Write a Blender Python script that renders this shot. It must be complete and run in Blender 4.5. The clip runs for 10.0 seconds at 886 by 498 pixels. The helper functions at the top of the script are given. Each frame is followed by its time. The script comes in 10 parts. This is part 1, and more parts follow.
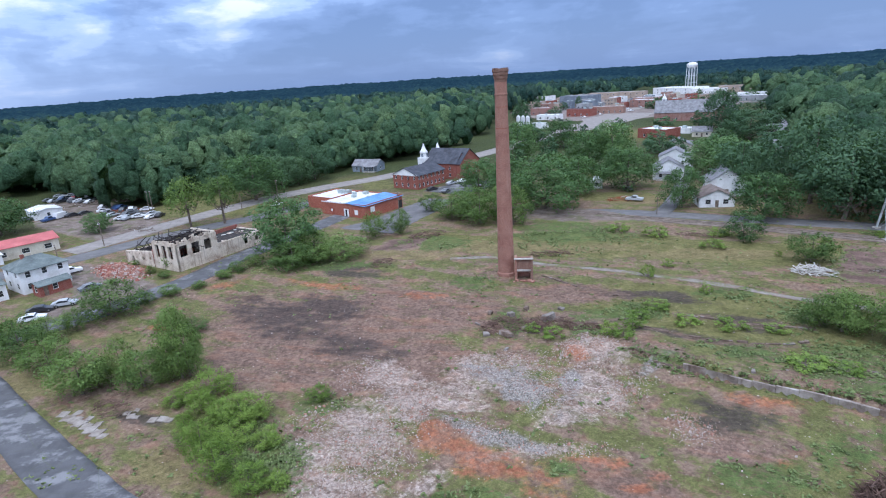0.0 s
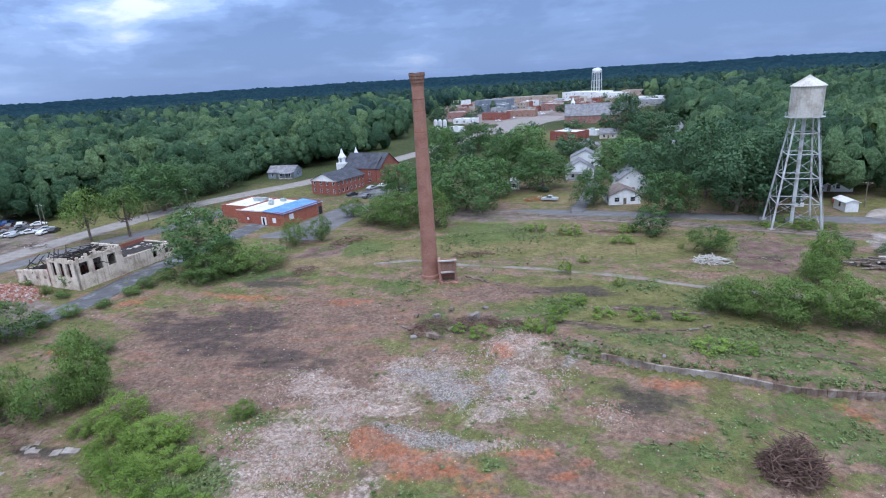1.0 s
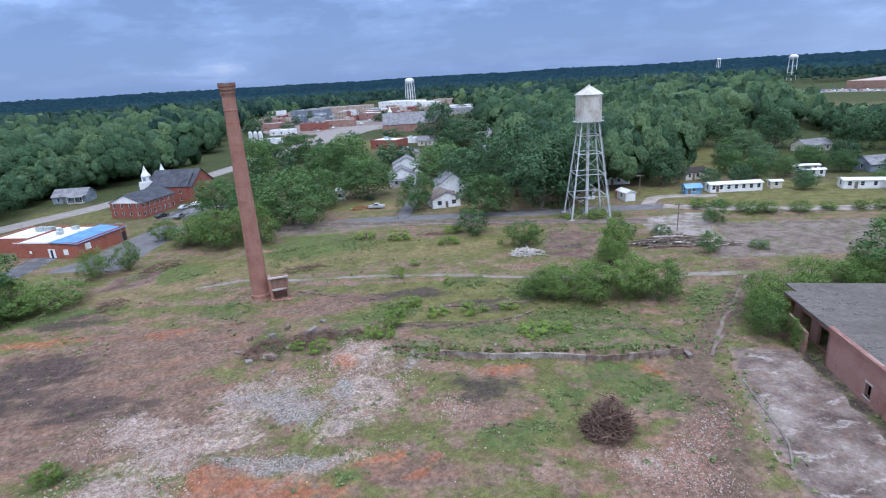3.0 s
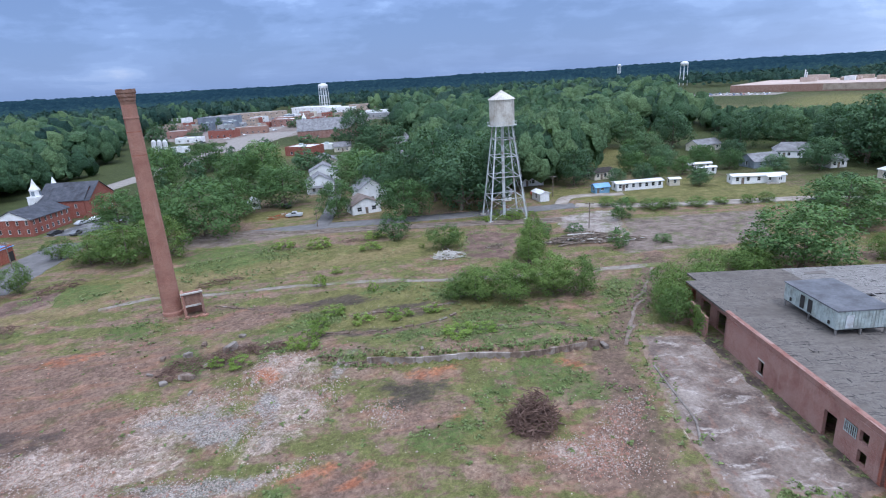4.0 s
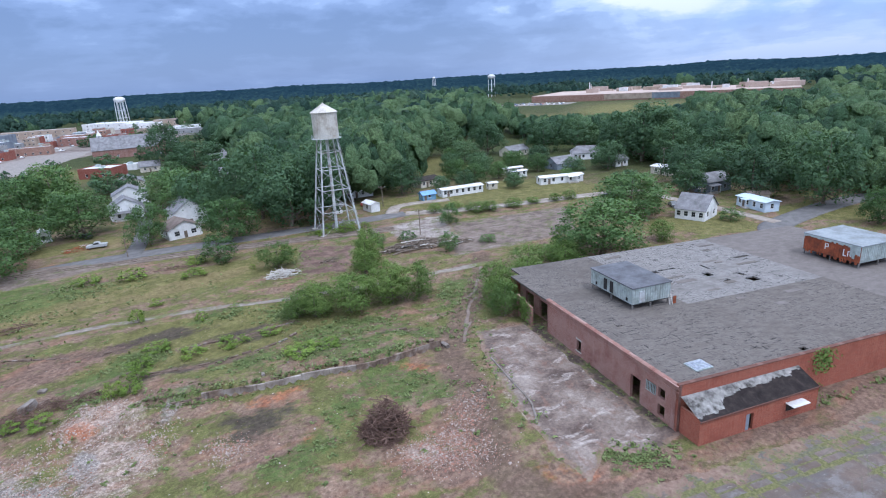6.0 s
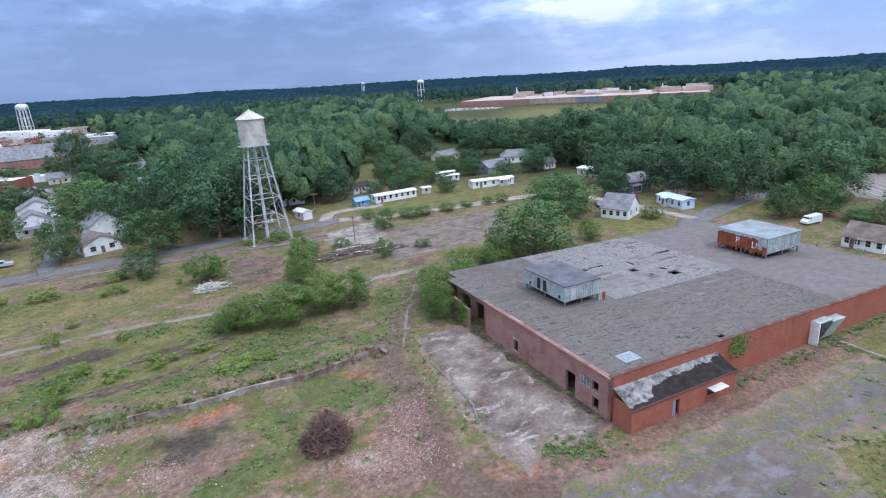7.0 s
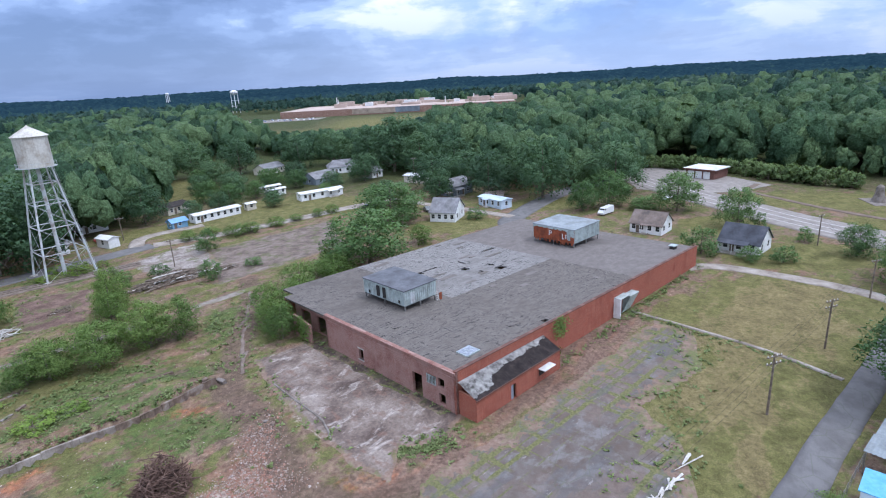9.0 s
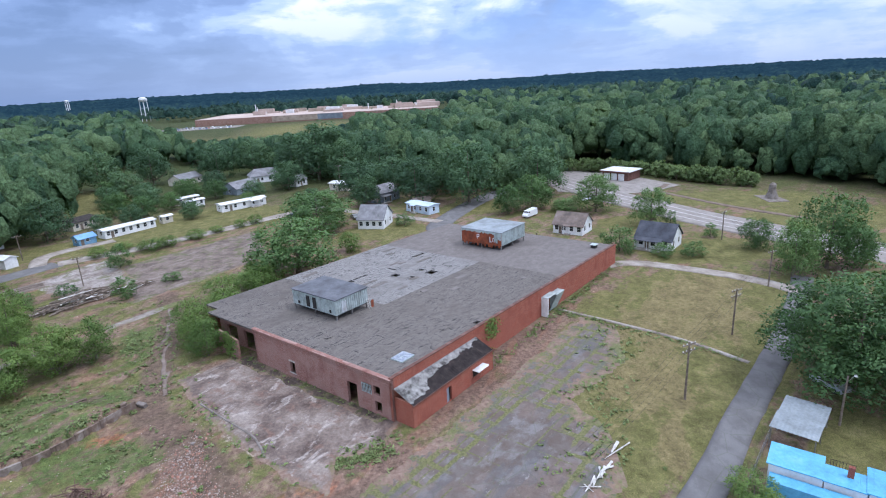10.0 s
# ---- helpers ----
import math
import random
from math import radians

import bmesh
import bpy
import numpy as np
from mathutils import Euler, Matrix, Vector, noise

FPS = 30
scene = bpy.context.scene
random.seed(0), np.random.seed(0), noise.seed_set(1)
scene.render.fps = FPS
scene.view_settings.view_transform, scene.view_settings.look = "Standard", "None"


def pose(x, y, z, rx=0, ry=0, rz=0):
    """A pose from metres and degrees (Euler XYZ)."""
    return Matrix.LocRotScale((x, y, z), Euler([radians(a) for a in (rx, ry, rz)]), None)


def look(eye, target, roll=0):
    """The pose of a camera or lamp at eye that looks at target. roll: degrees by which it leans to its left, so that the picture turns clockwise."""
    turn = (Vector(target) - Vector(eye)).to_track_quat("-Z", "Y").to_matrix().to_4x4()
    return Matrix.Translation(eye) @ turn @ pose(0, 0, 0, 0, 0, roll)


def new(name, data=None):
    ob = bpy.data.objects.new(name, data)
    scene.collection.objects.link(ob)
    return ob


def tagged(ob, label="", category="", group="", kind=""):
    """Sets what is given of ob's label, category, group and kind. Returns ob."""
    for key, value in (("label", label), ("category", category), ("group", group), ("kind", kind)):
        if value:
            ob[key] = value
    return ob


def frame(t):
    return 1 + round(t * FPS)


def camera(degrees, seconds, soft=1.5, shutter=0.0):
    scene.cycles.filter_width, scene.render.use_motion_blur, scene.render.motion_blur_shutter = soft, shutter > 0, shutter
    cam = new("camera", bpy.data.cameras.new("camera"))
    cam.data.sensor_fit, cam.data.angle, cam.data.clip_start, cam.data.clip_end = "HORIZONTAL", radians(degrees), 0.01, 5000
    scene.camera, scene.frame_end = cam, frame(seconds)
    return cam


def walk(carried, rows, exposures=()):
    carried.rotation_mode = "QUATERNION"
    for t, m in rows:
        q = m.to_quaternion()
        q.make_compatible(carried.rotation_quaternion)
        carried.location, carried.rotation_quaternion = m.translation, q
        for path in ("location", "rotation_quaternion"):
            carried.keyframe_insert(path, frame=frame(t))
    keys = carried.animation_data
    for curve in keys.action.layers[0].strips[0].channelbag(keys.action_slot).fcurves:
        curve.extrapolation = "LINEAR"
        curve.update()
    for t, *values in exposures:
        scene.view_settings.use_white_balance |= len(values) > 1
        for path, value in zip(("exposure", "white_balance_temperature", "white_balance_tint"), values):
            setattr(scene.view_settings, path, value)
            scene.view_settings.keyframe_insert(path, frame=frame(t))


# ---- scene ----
cam = camera(76.95, 10.0, soft=1.1)
# seconds, place of the eye, heading, pitch and lean to the right
ROWS = [
    (0.0, 0.00, 0.00, 40.00, 0.000, -17.037, 3.714),
    (0.5, -0.12, -0.09, 40.00, -3.705, -17.072, 3.640),
    (1.0, -0.24, -0.19, 40.01, -8.336, -17.125, 3.560),
    (1.5, -0.36, -0.29, 40.02, -12.970, -17.166, 3.520),
    (2.0, -0.47, -0.39, 40.05, -17.692, -17.217, 3.480),
    (2.5, -0.58, -0.50, 40.08, -22.241, -17.246, 3.470),
    (4.0, -0.90, -0.79, 40.21, -34.871, -17.257, 3.430),
    (4.5, -1.01, -0.87, 40.26, -39.505, -17.228, 3.390),
    (5.0, -1.12, -0.94, 40.31, -44.058, -17.205, 3.365),
    (5.5, -1.24, -1.00, 40.36, -48.661, -17.174, 3.360),
    (7.0, -1.60, -1.09, 40.52, -59.527, -17.017, 3.360),
    (7.5, -1.74, -1.08, 40.56, -63.603, -17.000, 3.330),
    (8.0, -1.88, -1.05, 40.61, -67.951, -17.005, 3.310),
    (8.5, -2.03, -1.00, 40.65, -72.515, -17.030, 3.290),
    (9.0, -2.19, -0.92, 40.68, -77.264, -17.040, 3.250),
    (9.5, -2.36, -0.81, 40.70, -81.664, -16.970, 3.190),
    (10.0, -2.55, -0.67, 40.72, -84.972, -16.811, 3.117),
]
walk(cam, [(t, pose(x, y, z, 90 + pitch, 0, yaw) @ pose(0, 0, 0, 0, 0, -lean)) for t, x, y, z, yaw, pitch, lean in ROWS],
     exposures=[(0.0, -0.03, 5330, 14.5), (5.0, 0.03, 5420, 14.5), (10.0, 0.03, 5490, 15.5)])

# ---- light: a bright overcast summer noon ----
SUN_ELEVATION, SUN_AZIMUTH = 60.0, 190.0  # degrees; azimuth clockwise from +y


def make_world():
    world = bpy.data.worlds.new("sky")
    scene.world = world
    world.use_nodes = True
    nt = world.node_tree
    nt.nodes.clear()
    N, L = nt.nodes.new, nt.links.new

    def math_node(op, a, b=None, clamp=False):
        n = N("ShaderNodeMath")
        n.operation, n.use_clamp = op, clamp
        for i, v in enumerate((a, b)):
            if v is None:
                continue
            if isinstance(v, (int, float)):
                n.inputs[i].default_value = v
            else:
                L(v, n.inputs[i])
        return n.outputs[0]

    def ramp(fac, stops, smooth=True):
        n = N("ShaderNodeValToRGB")
        n.color_ramp.interpolation = "EASE" if smooth else "LINEAR"
        while len(n.color_ramp.elements) < len(stops):
            n.color_ramp.elements.new(0.5)
        for e, (p, c) in zip(n.color_ramp.elements, stops):
            e.position, e.color = p, (*c, 1)
        L(fac, n.inputs[0])
        return n.outputs[0]

    def mix(f, a, b, blend="MIX"):
        n = N("ShaderNodeMix")
        n.data_type, n.blend_type = "RGBA", blend
        for s, v in ((n.inputs[0], f), (n.inputs[6], a), (n.inputs[7], b)):
            if isinstance(v, (int, float)):
                s.default_value = v
            elif isinstance(v, tuple):
                s.default_value = (*v, 1)
            else:
                L(v, s)
        return n.outputs[2]

    def noise_tex(vec, scale, detail, rough=0.55, dist=0.0):
        n = N("ShaderNodeTexNoise")
        n.inputs["Scale"].default_value, n.inputs["Detail"].default_value = scale, detail
        n.inputs["Roughness"].default_value, n.inputs["Distortion"].default_value = rough, dist
        L(vec, n.inputs["Vector"])
        return n.outputs["Fac"]

    sky = N("ShaderNodeTexSky")
    sky.sky_type, sky.sun_disc = "NISHITA", False
    sky.sun_elevation, sky.sun_rotation = radians(SUN_ELEVATION), radians(SUN_AZIMUTH)
    blue = mix(1.0, sky.outputs[0], (0.11, 0.11, 0.11), "MULTIPLY")
    tc = N("ShaderNodeTexCoord")
    sep = N("ShaderNodeSeparateXYZ")
    L(tc.outputs["Generated"], sep.inputs[0])
    up = math_node("MAXIMUM", sep.outputs[2], 0.0)
    far = math_node("ADD", up, 0.13)
    flat = N("ShaderNodeCombineXYZ")
    L(math_node("DIVIDE", sep.outputs[0], far), flat.inputs[0])
    L(math_node("DIVIDE", sep.outputs[1], far), flat.inputs[1])
    flat.inputs[2].default_value = 2.7
    puff = N("ShaderNodeVectorMath")
    puff.operation = "MULTIPLY"
    L(tc.outputs["Generated"], puff.inputs[0])
    puff.inputs[1].default_value = (1.0, 1.0, 2.2)
    big = noise_tex(flat.outputs[0], 0.45, 4, 0.5, 0.4)
    heap = noise_tex(puff.outputs[0], 5.6, 10, 0.56, 0.25)
    wisp = noise_tex(flat.outputs[0], 1.4, 8, 0.6, 0.3)
    # a dark rain bank stands over the far woods; the sky is brighter to both sides of it
    bank_way = N("ShaderNodeVectorMath")
    bank_way.operation = "DOT_PRODUCT"
    L(tc.outputs["Generated"], bank_way.inputs[0])
    bank_way.inputs[1].default_value = (math.sin(radians(18)), math.cos(radians(18)), 0)
    shade = N("ShaderNodeMapRange")
    shade.interpolation_type = "SMOOTHSTEP"
    shade.inputs["From Min"].default_value, shade.inputs["From Max"].default_value = 0.45, 0.92
    L(bank_way.outputs["Value"], shade.inputs["Value"])
    relief = math_node("ADD", math_node("ADD", math_node("MULTIPLY", big, 0.40), math_node("MULTIPLY", heap, 0.42)), math_node("MULTIPLY", wisp, 0.18))
    relief = math_node("ADD", relief, math_node("MULTIPLY", up, 0.12))
    relief = math_node("SUBTRACT", relief, math_node("MULTIPLY", math_node("SUBTRACT", shade.outputs[0], 0.45), 0.125))
    cloud = ramp(relief, [(0.40, (0.19, 0.265, 0.42)), (0.46, (0.26, 0.35, 0.54)), (0.50, (0.36, 0.47, 0.68)), (0.535, (0.56, 0.67, 0.86)), (0.59, (1.0, 1.0, 1.0))])
    # rifts of blue between the cloud heaps, away from the bank
    rift = N("ShaderNodeMapRange")
    rift.interpolation_type = "SMOOTHSTEP"
    rift.inputs["From Min"].default_value, rift.inputs["From Max"].default_value = 0.53, 0.64
    L(noise_tex(puff.outputs[0], 3.1, 7, 0.55, 0.4), rift.inputs["Value"])
    open_sky = math_node("MULTIPLY", rift.outputs[0], math_node("MULTIPLY", math_node("SUBTRACT", 0.9, shade.outputs[0], True), 0.5))
    cloud = mix(open_sky, cloud, (0.24, 0.43, 0.80))
    low = math_node("SUBTRACT", 1.0, math_node("DIVIDE", up, 0.14), True)
    bank = mix(shade.outputs[0], (0.46, 0.57, 0.77), (0.24, 0.33, 0.52))
    clouds = mix(math_node("MULTIPLY", low, 0.85), cloud, bank)
    # high overcast overhead is brighter than the banks near the horizon
    lift = math_node("ADD", 1.0, math_node("MULTIPLY", up, 0.95))
    lifted = N("ShaderNodeVectorMath")
    lifted.operation = "SCALE"
    L(clouds, lifted.inputs[0])
    L(lift, lifted.inputs["Scale"])
    whole = mix(0.12, lifted.outputs[0], blue)
    bg, out = N("ShaderNodeBackground"), N("ShaderNodeOutputWorld")
    bg.inputs["Strength"].default_value = 1.08
    L(whole, bg.inputs["Color"])
    L(bg.outputs[0], out.inputs["Surface"])


make_world()
sun = new("sun", bpy.data.lights.new("sun", "SUN"))
sun.data.energy, sun.data.angle, sun.data.color = 1.6, radians(12), (1.0, 0.95, 0.88)
sun_from = Vector((math.sin(radians(SUN_AZIMUTH)) * math.cos(radians(SUN_ELEVATION)), math.cos(radians(SUN_AZIMUTH)) * math.cos(radians(SUN_ELEVATION)), math.sin(radians(SUN_ELEVATION))))
sun.matrix_basis = look(sun_from * 300, (0, 0, 0))

# ---- materials ----


class Nodes:
    """Short hand for a node material."""

    def __init__(self, name):
        self.m = bpy.data.materials.new(name)
        self.m.use_nodes = True
        self.t = self.m.node_tree
        self.bsdf = self.t.nodes["Principled BSDF"]
        self.out = self.t.nodes["Material Output"]
        self.pos = self.add("ShaderNodeNewGeometry").outputs["Position"]

    def add(self, kind):
        return self.t.nodes.new(kind)

    def put(self, socket, v):
        if isinstance(v, (int, float)):
            socket.default_value = v
        elif isinstance(v, tuple):
            socket.default_value = (*v, 1) if len(v) == 3 and socket.type == "RGBA" else v
        else:
            self.t.links.new(v, socket)

    def math(self, op, a, b=0.0, clamp=False):
        n = self.add("ShaderNodeMath")
        n.operation, n.use_clamp = op, clamp
        self.put(n.inputs[0], a)
        self.put(n.inputs[1], b)
        return n.outputs[0]

    def scaled(self, vec, x, y, z):
        n = self.add("ShaderNodeVectorMath")
        n.operation = "MULTIPLY"
        self.put(n.inputs[0], vec)
        n.inputs[1].default_value = (x, y, z)
        return n.outputs[0]

    def turned(self, vec, degrees):
        n = self.add("ShaderNodeVectorRotate")
        n.rotation_type = "Z_AXIS"
        self.put(n.inputs["Vector"], vec)
        n.inputs["Angle"].default_value = radians(degrees)
        return n.outputs[0]

    def noise(self, scale, detail=4, rough=0.55, vec=None, dist=0.0):
        n = self.add("ShaderNodeTexNoise")
        n.inputs["Scale"].default_value, n.inputs["Detail"].default_value = scale, detail
        n.inputs["Roughness"].default_value, n.inputs["Distortion"].default_value = rough, dist
        self.put(n.inputs["Vector"], self.pos if vec is None else vec)
        return n.outputs["Fac"]

    def voronoi(self, scale, vec=None, feature="F1", out="Distance"):
        n = self.add("ShaderNodeTexVoronoi")
        n.feature = feature
        n.inputs["Scale"].default_value = scale
        self.put(n.inputs["Vector"], self.pos if vec is None else vec)
        return n.outputs[out]

    def ramp(self, fac, *stops):
        n = self.add("ShaderNodeValToRGB")
        while len(n.color_ramp.elements) < len(stops):
            n.color_ramp.elements.new(0.5)
        for e, (p, c) in zip(n.color_ramp.elements, stops):
            e.position, e.color = p, (*((c, c, c) if isinstance(c, (int, float)) else c), 1)
        self.put(n.inputs[0], fac)
        return n.outputs[0]

    def step(self, fac, lo, hi):
        n = self.add("ShaderNodeMapRange")
        n.interpolation_type = "SMOOTHSTEP"
        n.inputs["From Min"].default_value, n.inputs["From Max"].default_value = lo, hi
        self.put(n.inputs["Value"], fac)
        return n.outputs["Result"]

    def mix(self, f, a, b, blend="MIX"):
        n = self.add("ShaderNodeMix")
        n.data_type, n.blend_type = "RGBA", blend
        self.put(n.inputs[0], f)
        self.put(n.inputs[6], a)
        self.put(n.inputs[7], b)
        return n.outputs[2]

    def attr(self, name, out="Color"):
        n = self.add("ShaderNodeAttribute")
        n.attribute_name = name
        return n.outputs[out]

    def split(self, color):
        n = self.add("ShaderNodeSeparateColor")
        self.put(n.inputs[0], color)
        return n.outputs

    def bump(self, height, strength=0.4, distance=0.05):
        n = self.add("ShaderNodeBump")
        n.inputs["Strength"].default_value, n.inputs["Distance"].default_value = strength, distance
        self.put(n.inputs["Height"], height)
        self.t.links.new(n.outputs[0], self.bsdf.inputs["Normal"])

    def done(self, color, rough=0.8, metal=0.0, spec=None):
        self.put(self.bsdf.inputs["Base Color"], color)
        self.put(self.bsdf.inputs["Roughness"], rough)
        self.put(self.bsdf.inputs["Metallic"], metal)
        if spec is not None:
            self.put(self.bsdf.inputs["Specular IOR Level"], spec)
        return self.m


def worn(name, base, dark, light=None, scale=0.5, grain=6.0, rough=0.85, metal=0.0, bump=0.3, streak=0.0, spec=0.3):
    """A surface with broad stains, grain, and (streak) runs down its height."""
    n = Nodes(name)
    broad = n.noise(scale, 5, 0.6)
    col = n.ramp(broad, (0.3, dark), (0.52, base), (0.75, light or base))
    g = n.noise(grain, 4, 0.65)
    col = n.mix(0.35, col, n.ramp(g, (0.3, 0.35), (0.7, 0.75)), "OVERLAY")
    if streak:
        s = n.noise(1.0, 4, 0.6, n.scaled(n.pos, 2.2, 2.2, 0.16))
        col = n.mix(n.math("MULTIPLY", n.step(s, 0.5, 0.72), streak), col, dark)
    if bump:
        n.bump(g, bump, 0.03)
    return n.done(col, rough, metal, spec)


def plain(name, col, rough=0.6, metal=0.0, spec=0.4):
    n = Nodes(name)
    g = n.noise(3.0, 3)
    return n.done(n.mix(0.25, col, n.ramp(g, (0.3, 0.4), (0.7, 0.6)), "OVERLAY"), rough, metal, spec)


def brick_mat(name, base, dark, pale, wash=0.0, course=0.075):
    """Old brickwork: courses, single bricks, soot and bleaching."""
    n = Nodes(name)
    sep = n.add("ShaderNodeSeparateXYZ")
    n.put(sep.inputs[0], n.pos)
    along = n.math("ADD", sep.outputs[0], sep.outputs[1])
    comb = n.add("ShaderNodeCombineXYZ")
    n.put(comb.inputs[0], along)
    n.put(comb.inputs[1], sep.outputs[2])
    b = n.add("ShaderNodeTexBrick")
    n.put(b.inputs["Vector"], comb.outputs[0])
    b.inputs["Scale"].default_value = 1.0
    b.inputs["Brick Width"].default_value, b.inputs["Row Height"].default_value = course * 3.2, course
    b.inputs["Mortar Size"].default_value = course * 0.12
    n.put(b.inputs["Color1"], base)
    n.put(b.inputs["Color2"], dark)
    n.put(b.inputs["Mortar"], pale)
    broad = n.noise(0.22, 5, 0.62)
    col = n.mix(n.step(broad, 0.5, 0.72), b.outputs["Color"], dark)
    runs = n.noise(1.0, 5, 0.6, n.scaled(n.pos, 1.4, 1.4, 0.12))
    col = n.mix(n.math("MULTIPLY", n.step(runs, 0.52, 0.75), 0.55), col, pale)
    if wash:
        col = n.mix(n.math("MULTIPLY", n.step(n.noise(0.5, 5, 0.6), 0.35, 0.65), wash), col, pale)
    col = n.mix(0.3, col, n.ramp(n.noise(5, 4, 0.7), (0.3, 0.35), (0.7, 0.7)), "OVERLAY")
    n.bump(b.outputs["Fac"], 0.3, -0.01)
    return n.done(col, 0.9, 0, 0.2)


def leaf_mat(name, dark, mid, light, relief=0.0, gloss=0.2, hue=(0.92, 1.0, 1.12)):
    n = Nodes(name)
    tint = n.attr("tint", "Fac")
    rnd = n.add("ShaderNodeObjectInfo").outputs["Random"]
    v = n.math("ADD", n.math("MULTIPLY", tint, 0.62), n.math("MULTIPLY", rnd, 0.38))
    col = n.ramp(v, (0.12, dark), (0.5, mid), (0.9, light))
    col = n.mix(0.3, col, n.ramp(n.noise(0.35, 3), (0.3, 0.36), (0.7, 0.62)), "OVERLAY")
    col = n.mix(0.5, col, n.ramp(n.noise(3.2, 3, 0.6), (0.36, 0.28), (0.64, 0.74)), "OVERLAY")
    col = n.mix(1.0, col, hue, "MULTIPLY")
    tr = n.add("ShaderNodeBsdfTranslucent")
    n.put(tr.inputs["Color"], n.mix(1.0, col, (1.0, 1.0, 0.5), "MULTIPLY"))
    if relief:
        clumps = n.math("ADD", n.noise(0.9, 4, 0.65), n.math("MULTIPLY", n.voronoi(0.55), -0.35))
        n.bump(clumps, relief, 2.5)
        col = n.mix(0.8, col, n.ramp(n.noise(1.1, 4, 0.7), (0.38, 0.24), (0.62, 0.78)), "OVERLAY")
    n.done(col, 0.6, 0, gloss)
    sh = n.add("ShaderNodeMixShader")
    sh.inputs[0].default_value = 0.28
    n.t.links.new(n.bsdf.outputs[0], sh.inputs[1])
    n.t.links.new(tr.outputs[0], sh.inputs[2])
    n.t.links.new(sh.outputs[0], n.out.inputs["Surface"])
    return n.m


M = {}
M["chimney_brick"] = brick_mat("chimney_brick", (0.305, 0.145, 0.105), (0.205, 0.094, 0.070), (0.37, 0.225, 0.175), 0.25)
M["red_brick"] = brick_mat("red_painted_brick", (0.32, 0.09, 0.055), (0.22, 0.065, 0.045), (0.36, 0.165, 0.115), 0.15)
M["pink_brick"] = brick_mat("bleached_brick", (0.28, 0.13, 0.105), (0.185, 0.088, 0.072), (0.35, 0.235, 0.20), 0.5)
M["church_brick"] = brick_mat("church_brick", (0.27, 0.085, 0.06), (0.2, 0.06, 0.045), (0.3, 0.15, 0.12), 0.1)
M["dark_brick"] = brick_mat("dark_brown_brick", (0.15, 0.07, 0.055), (0.10, 0.05, 0.04), (0.19, 0.11, 0.09), 0.1)
M["plaster"] = worn("stained_plaster", (0.62, 0.535, 0.43), (0.29, 0.22, 0.17), (0.70, 0.63, 0.53), 0.5, 4, 0.9, streak=0.7)
M["concrete"] = worn("old_concrete", (0.42, 0.39, 0.35), (0.22, 0.19, 0.16), (0.52, 0.49, 0.45), 0.35, 5, 0.9, streak=0.5)
M["galvanised"] = worn("galvanised_sheet", (0.40, 0.46, 0.45), (0.25, 0.27, 0.25), (0.5, 0.55, 0.54), 0.7, 3, 0.55, 0.25, streak=0.6)
M["rust"] = worn("rusted_sheet", (0.27, 0.075, 0.035), (0.14, 0.05, 0.03), (0.38, 0.13, 0.06), 0.8, 4, 0.8, 0.1, streak=0.5)
M["tank_paint"] = worn("tank_paint", (0.50, 0.48, 0.43), (0.31, 0.265, 0.215), (0.58, 0.565, 0.52), 0.4, 2.5, 0.6, 0.0, streak=0.6)
M["tower_steel"] = worn("tower_steel", (0.46, 0.49, 0.50), (0.26, 0.22, 0.19), (0.55, 0.58, 0.58), 0.6, 3, 0.6, 0.1)
M["white_siding"] = worn("white_siding", (0.74, 0.75, 0.75), (0.55, 0.55, 0.53), (0.8, 0.8, 0.8), 0.4, 3, 0.7, streak=0.25)
M["cream_siding"] = worn("cream_siding", (0.55, 0.51, 0.42), (0.38, 0.34, 0.28), (0.6, 0.57, 0.5), 0.4, 3, 0.7, streak=0.3)
M["grey_siding"] = worn("grey_siding", (0.20, 0.24, 0.28), (0.13, 0.15, 0.18), (0.26, 0.3, 0.34), 0.4, 3, 0.8)
M["grey_shingle"] = worn("grey_shingle", (0.20, 0.20, 0.21), (0.12, 0.12, 0.12), (0.28, 0.28, 0.29), 0.5, 5, 0.95)
M["dark_shingle"] = worn("dark_shingle", (0.065, 0.07, 0.085), (0.04, 0.042, 0.05), (0.10, 0.105, 0.12), 0.5, 5, 0.95)
M["brown_shingle"] = worn("brown_shingle", (0.17, 0.135, 0.115), (0.10, 0.085, 0.075), (0.24, 0.2, 0.18), 0.5, 5, 0.95)
M["white_metal"] = worn("white_roof_metal", (0.68, 0.69, 0.70), (0.50, 0.50, 0.48), (0.75, 0.76, 0.77), 0.3, 3, 0.45, 0.0)
M["blue_metal"] = worn("blue_roof_metal", (0.17, 0.33, 0.60), (0.13, 0.25, 0.46), (0.25, 0.42, 0.66), 0.3, 3, 0.4)
M["sky_blue"] = worn("bright_blue_roof", (0.13, 0.38, 0.60), (0.10, 0.29, 0.48), (0.20, 0.45, 0.64), 0.5, 3, 0.4, streak=0.2)
M["red_metal"] = worn("red_roof_metal", (0.42, 0.10, 0.095), (0.32, 0.075, 0.07), (0.50, 0.16, 0.145), 0.3, 3, 0.4)
M["timber"] = worn("weathered_timber", (0.17, 0.135, 0.105), (0.08, 0.065, 0.055), (0.27, 0.235, 0.2), 1.5, 8, 0.9)
M["pale_timber"] = worn("bleached_timber", (0.55, 0.53, 0.49), (0.34, 0.31, 0.28), (0.66, 0.65, 0.62), 1.5, 8, 0.85)
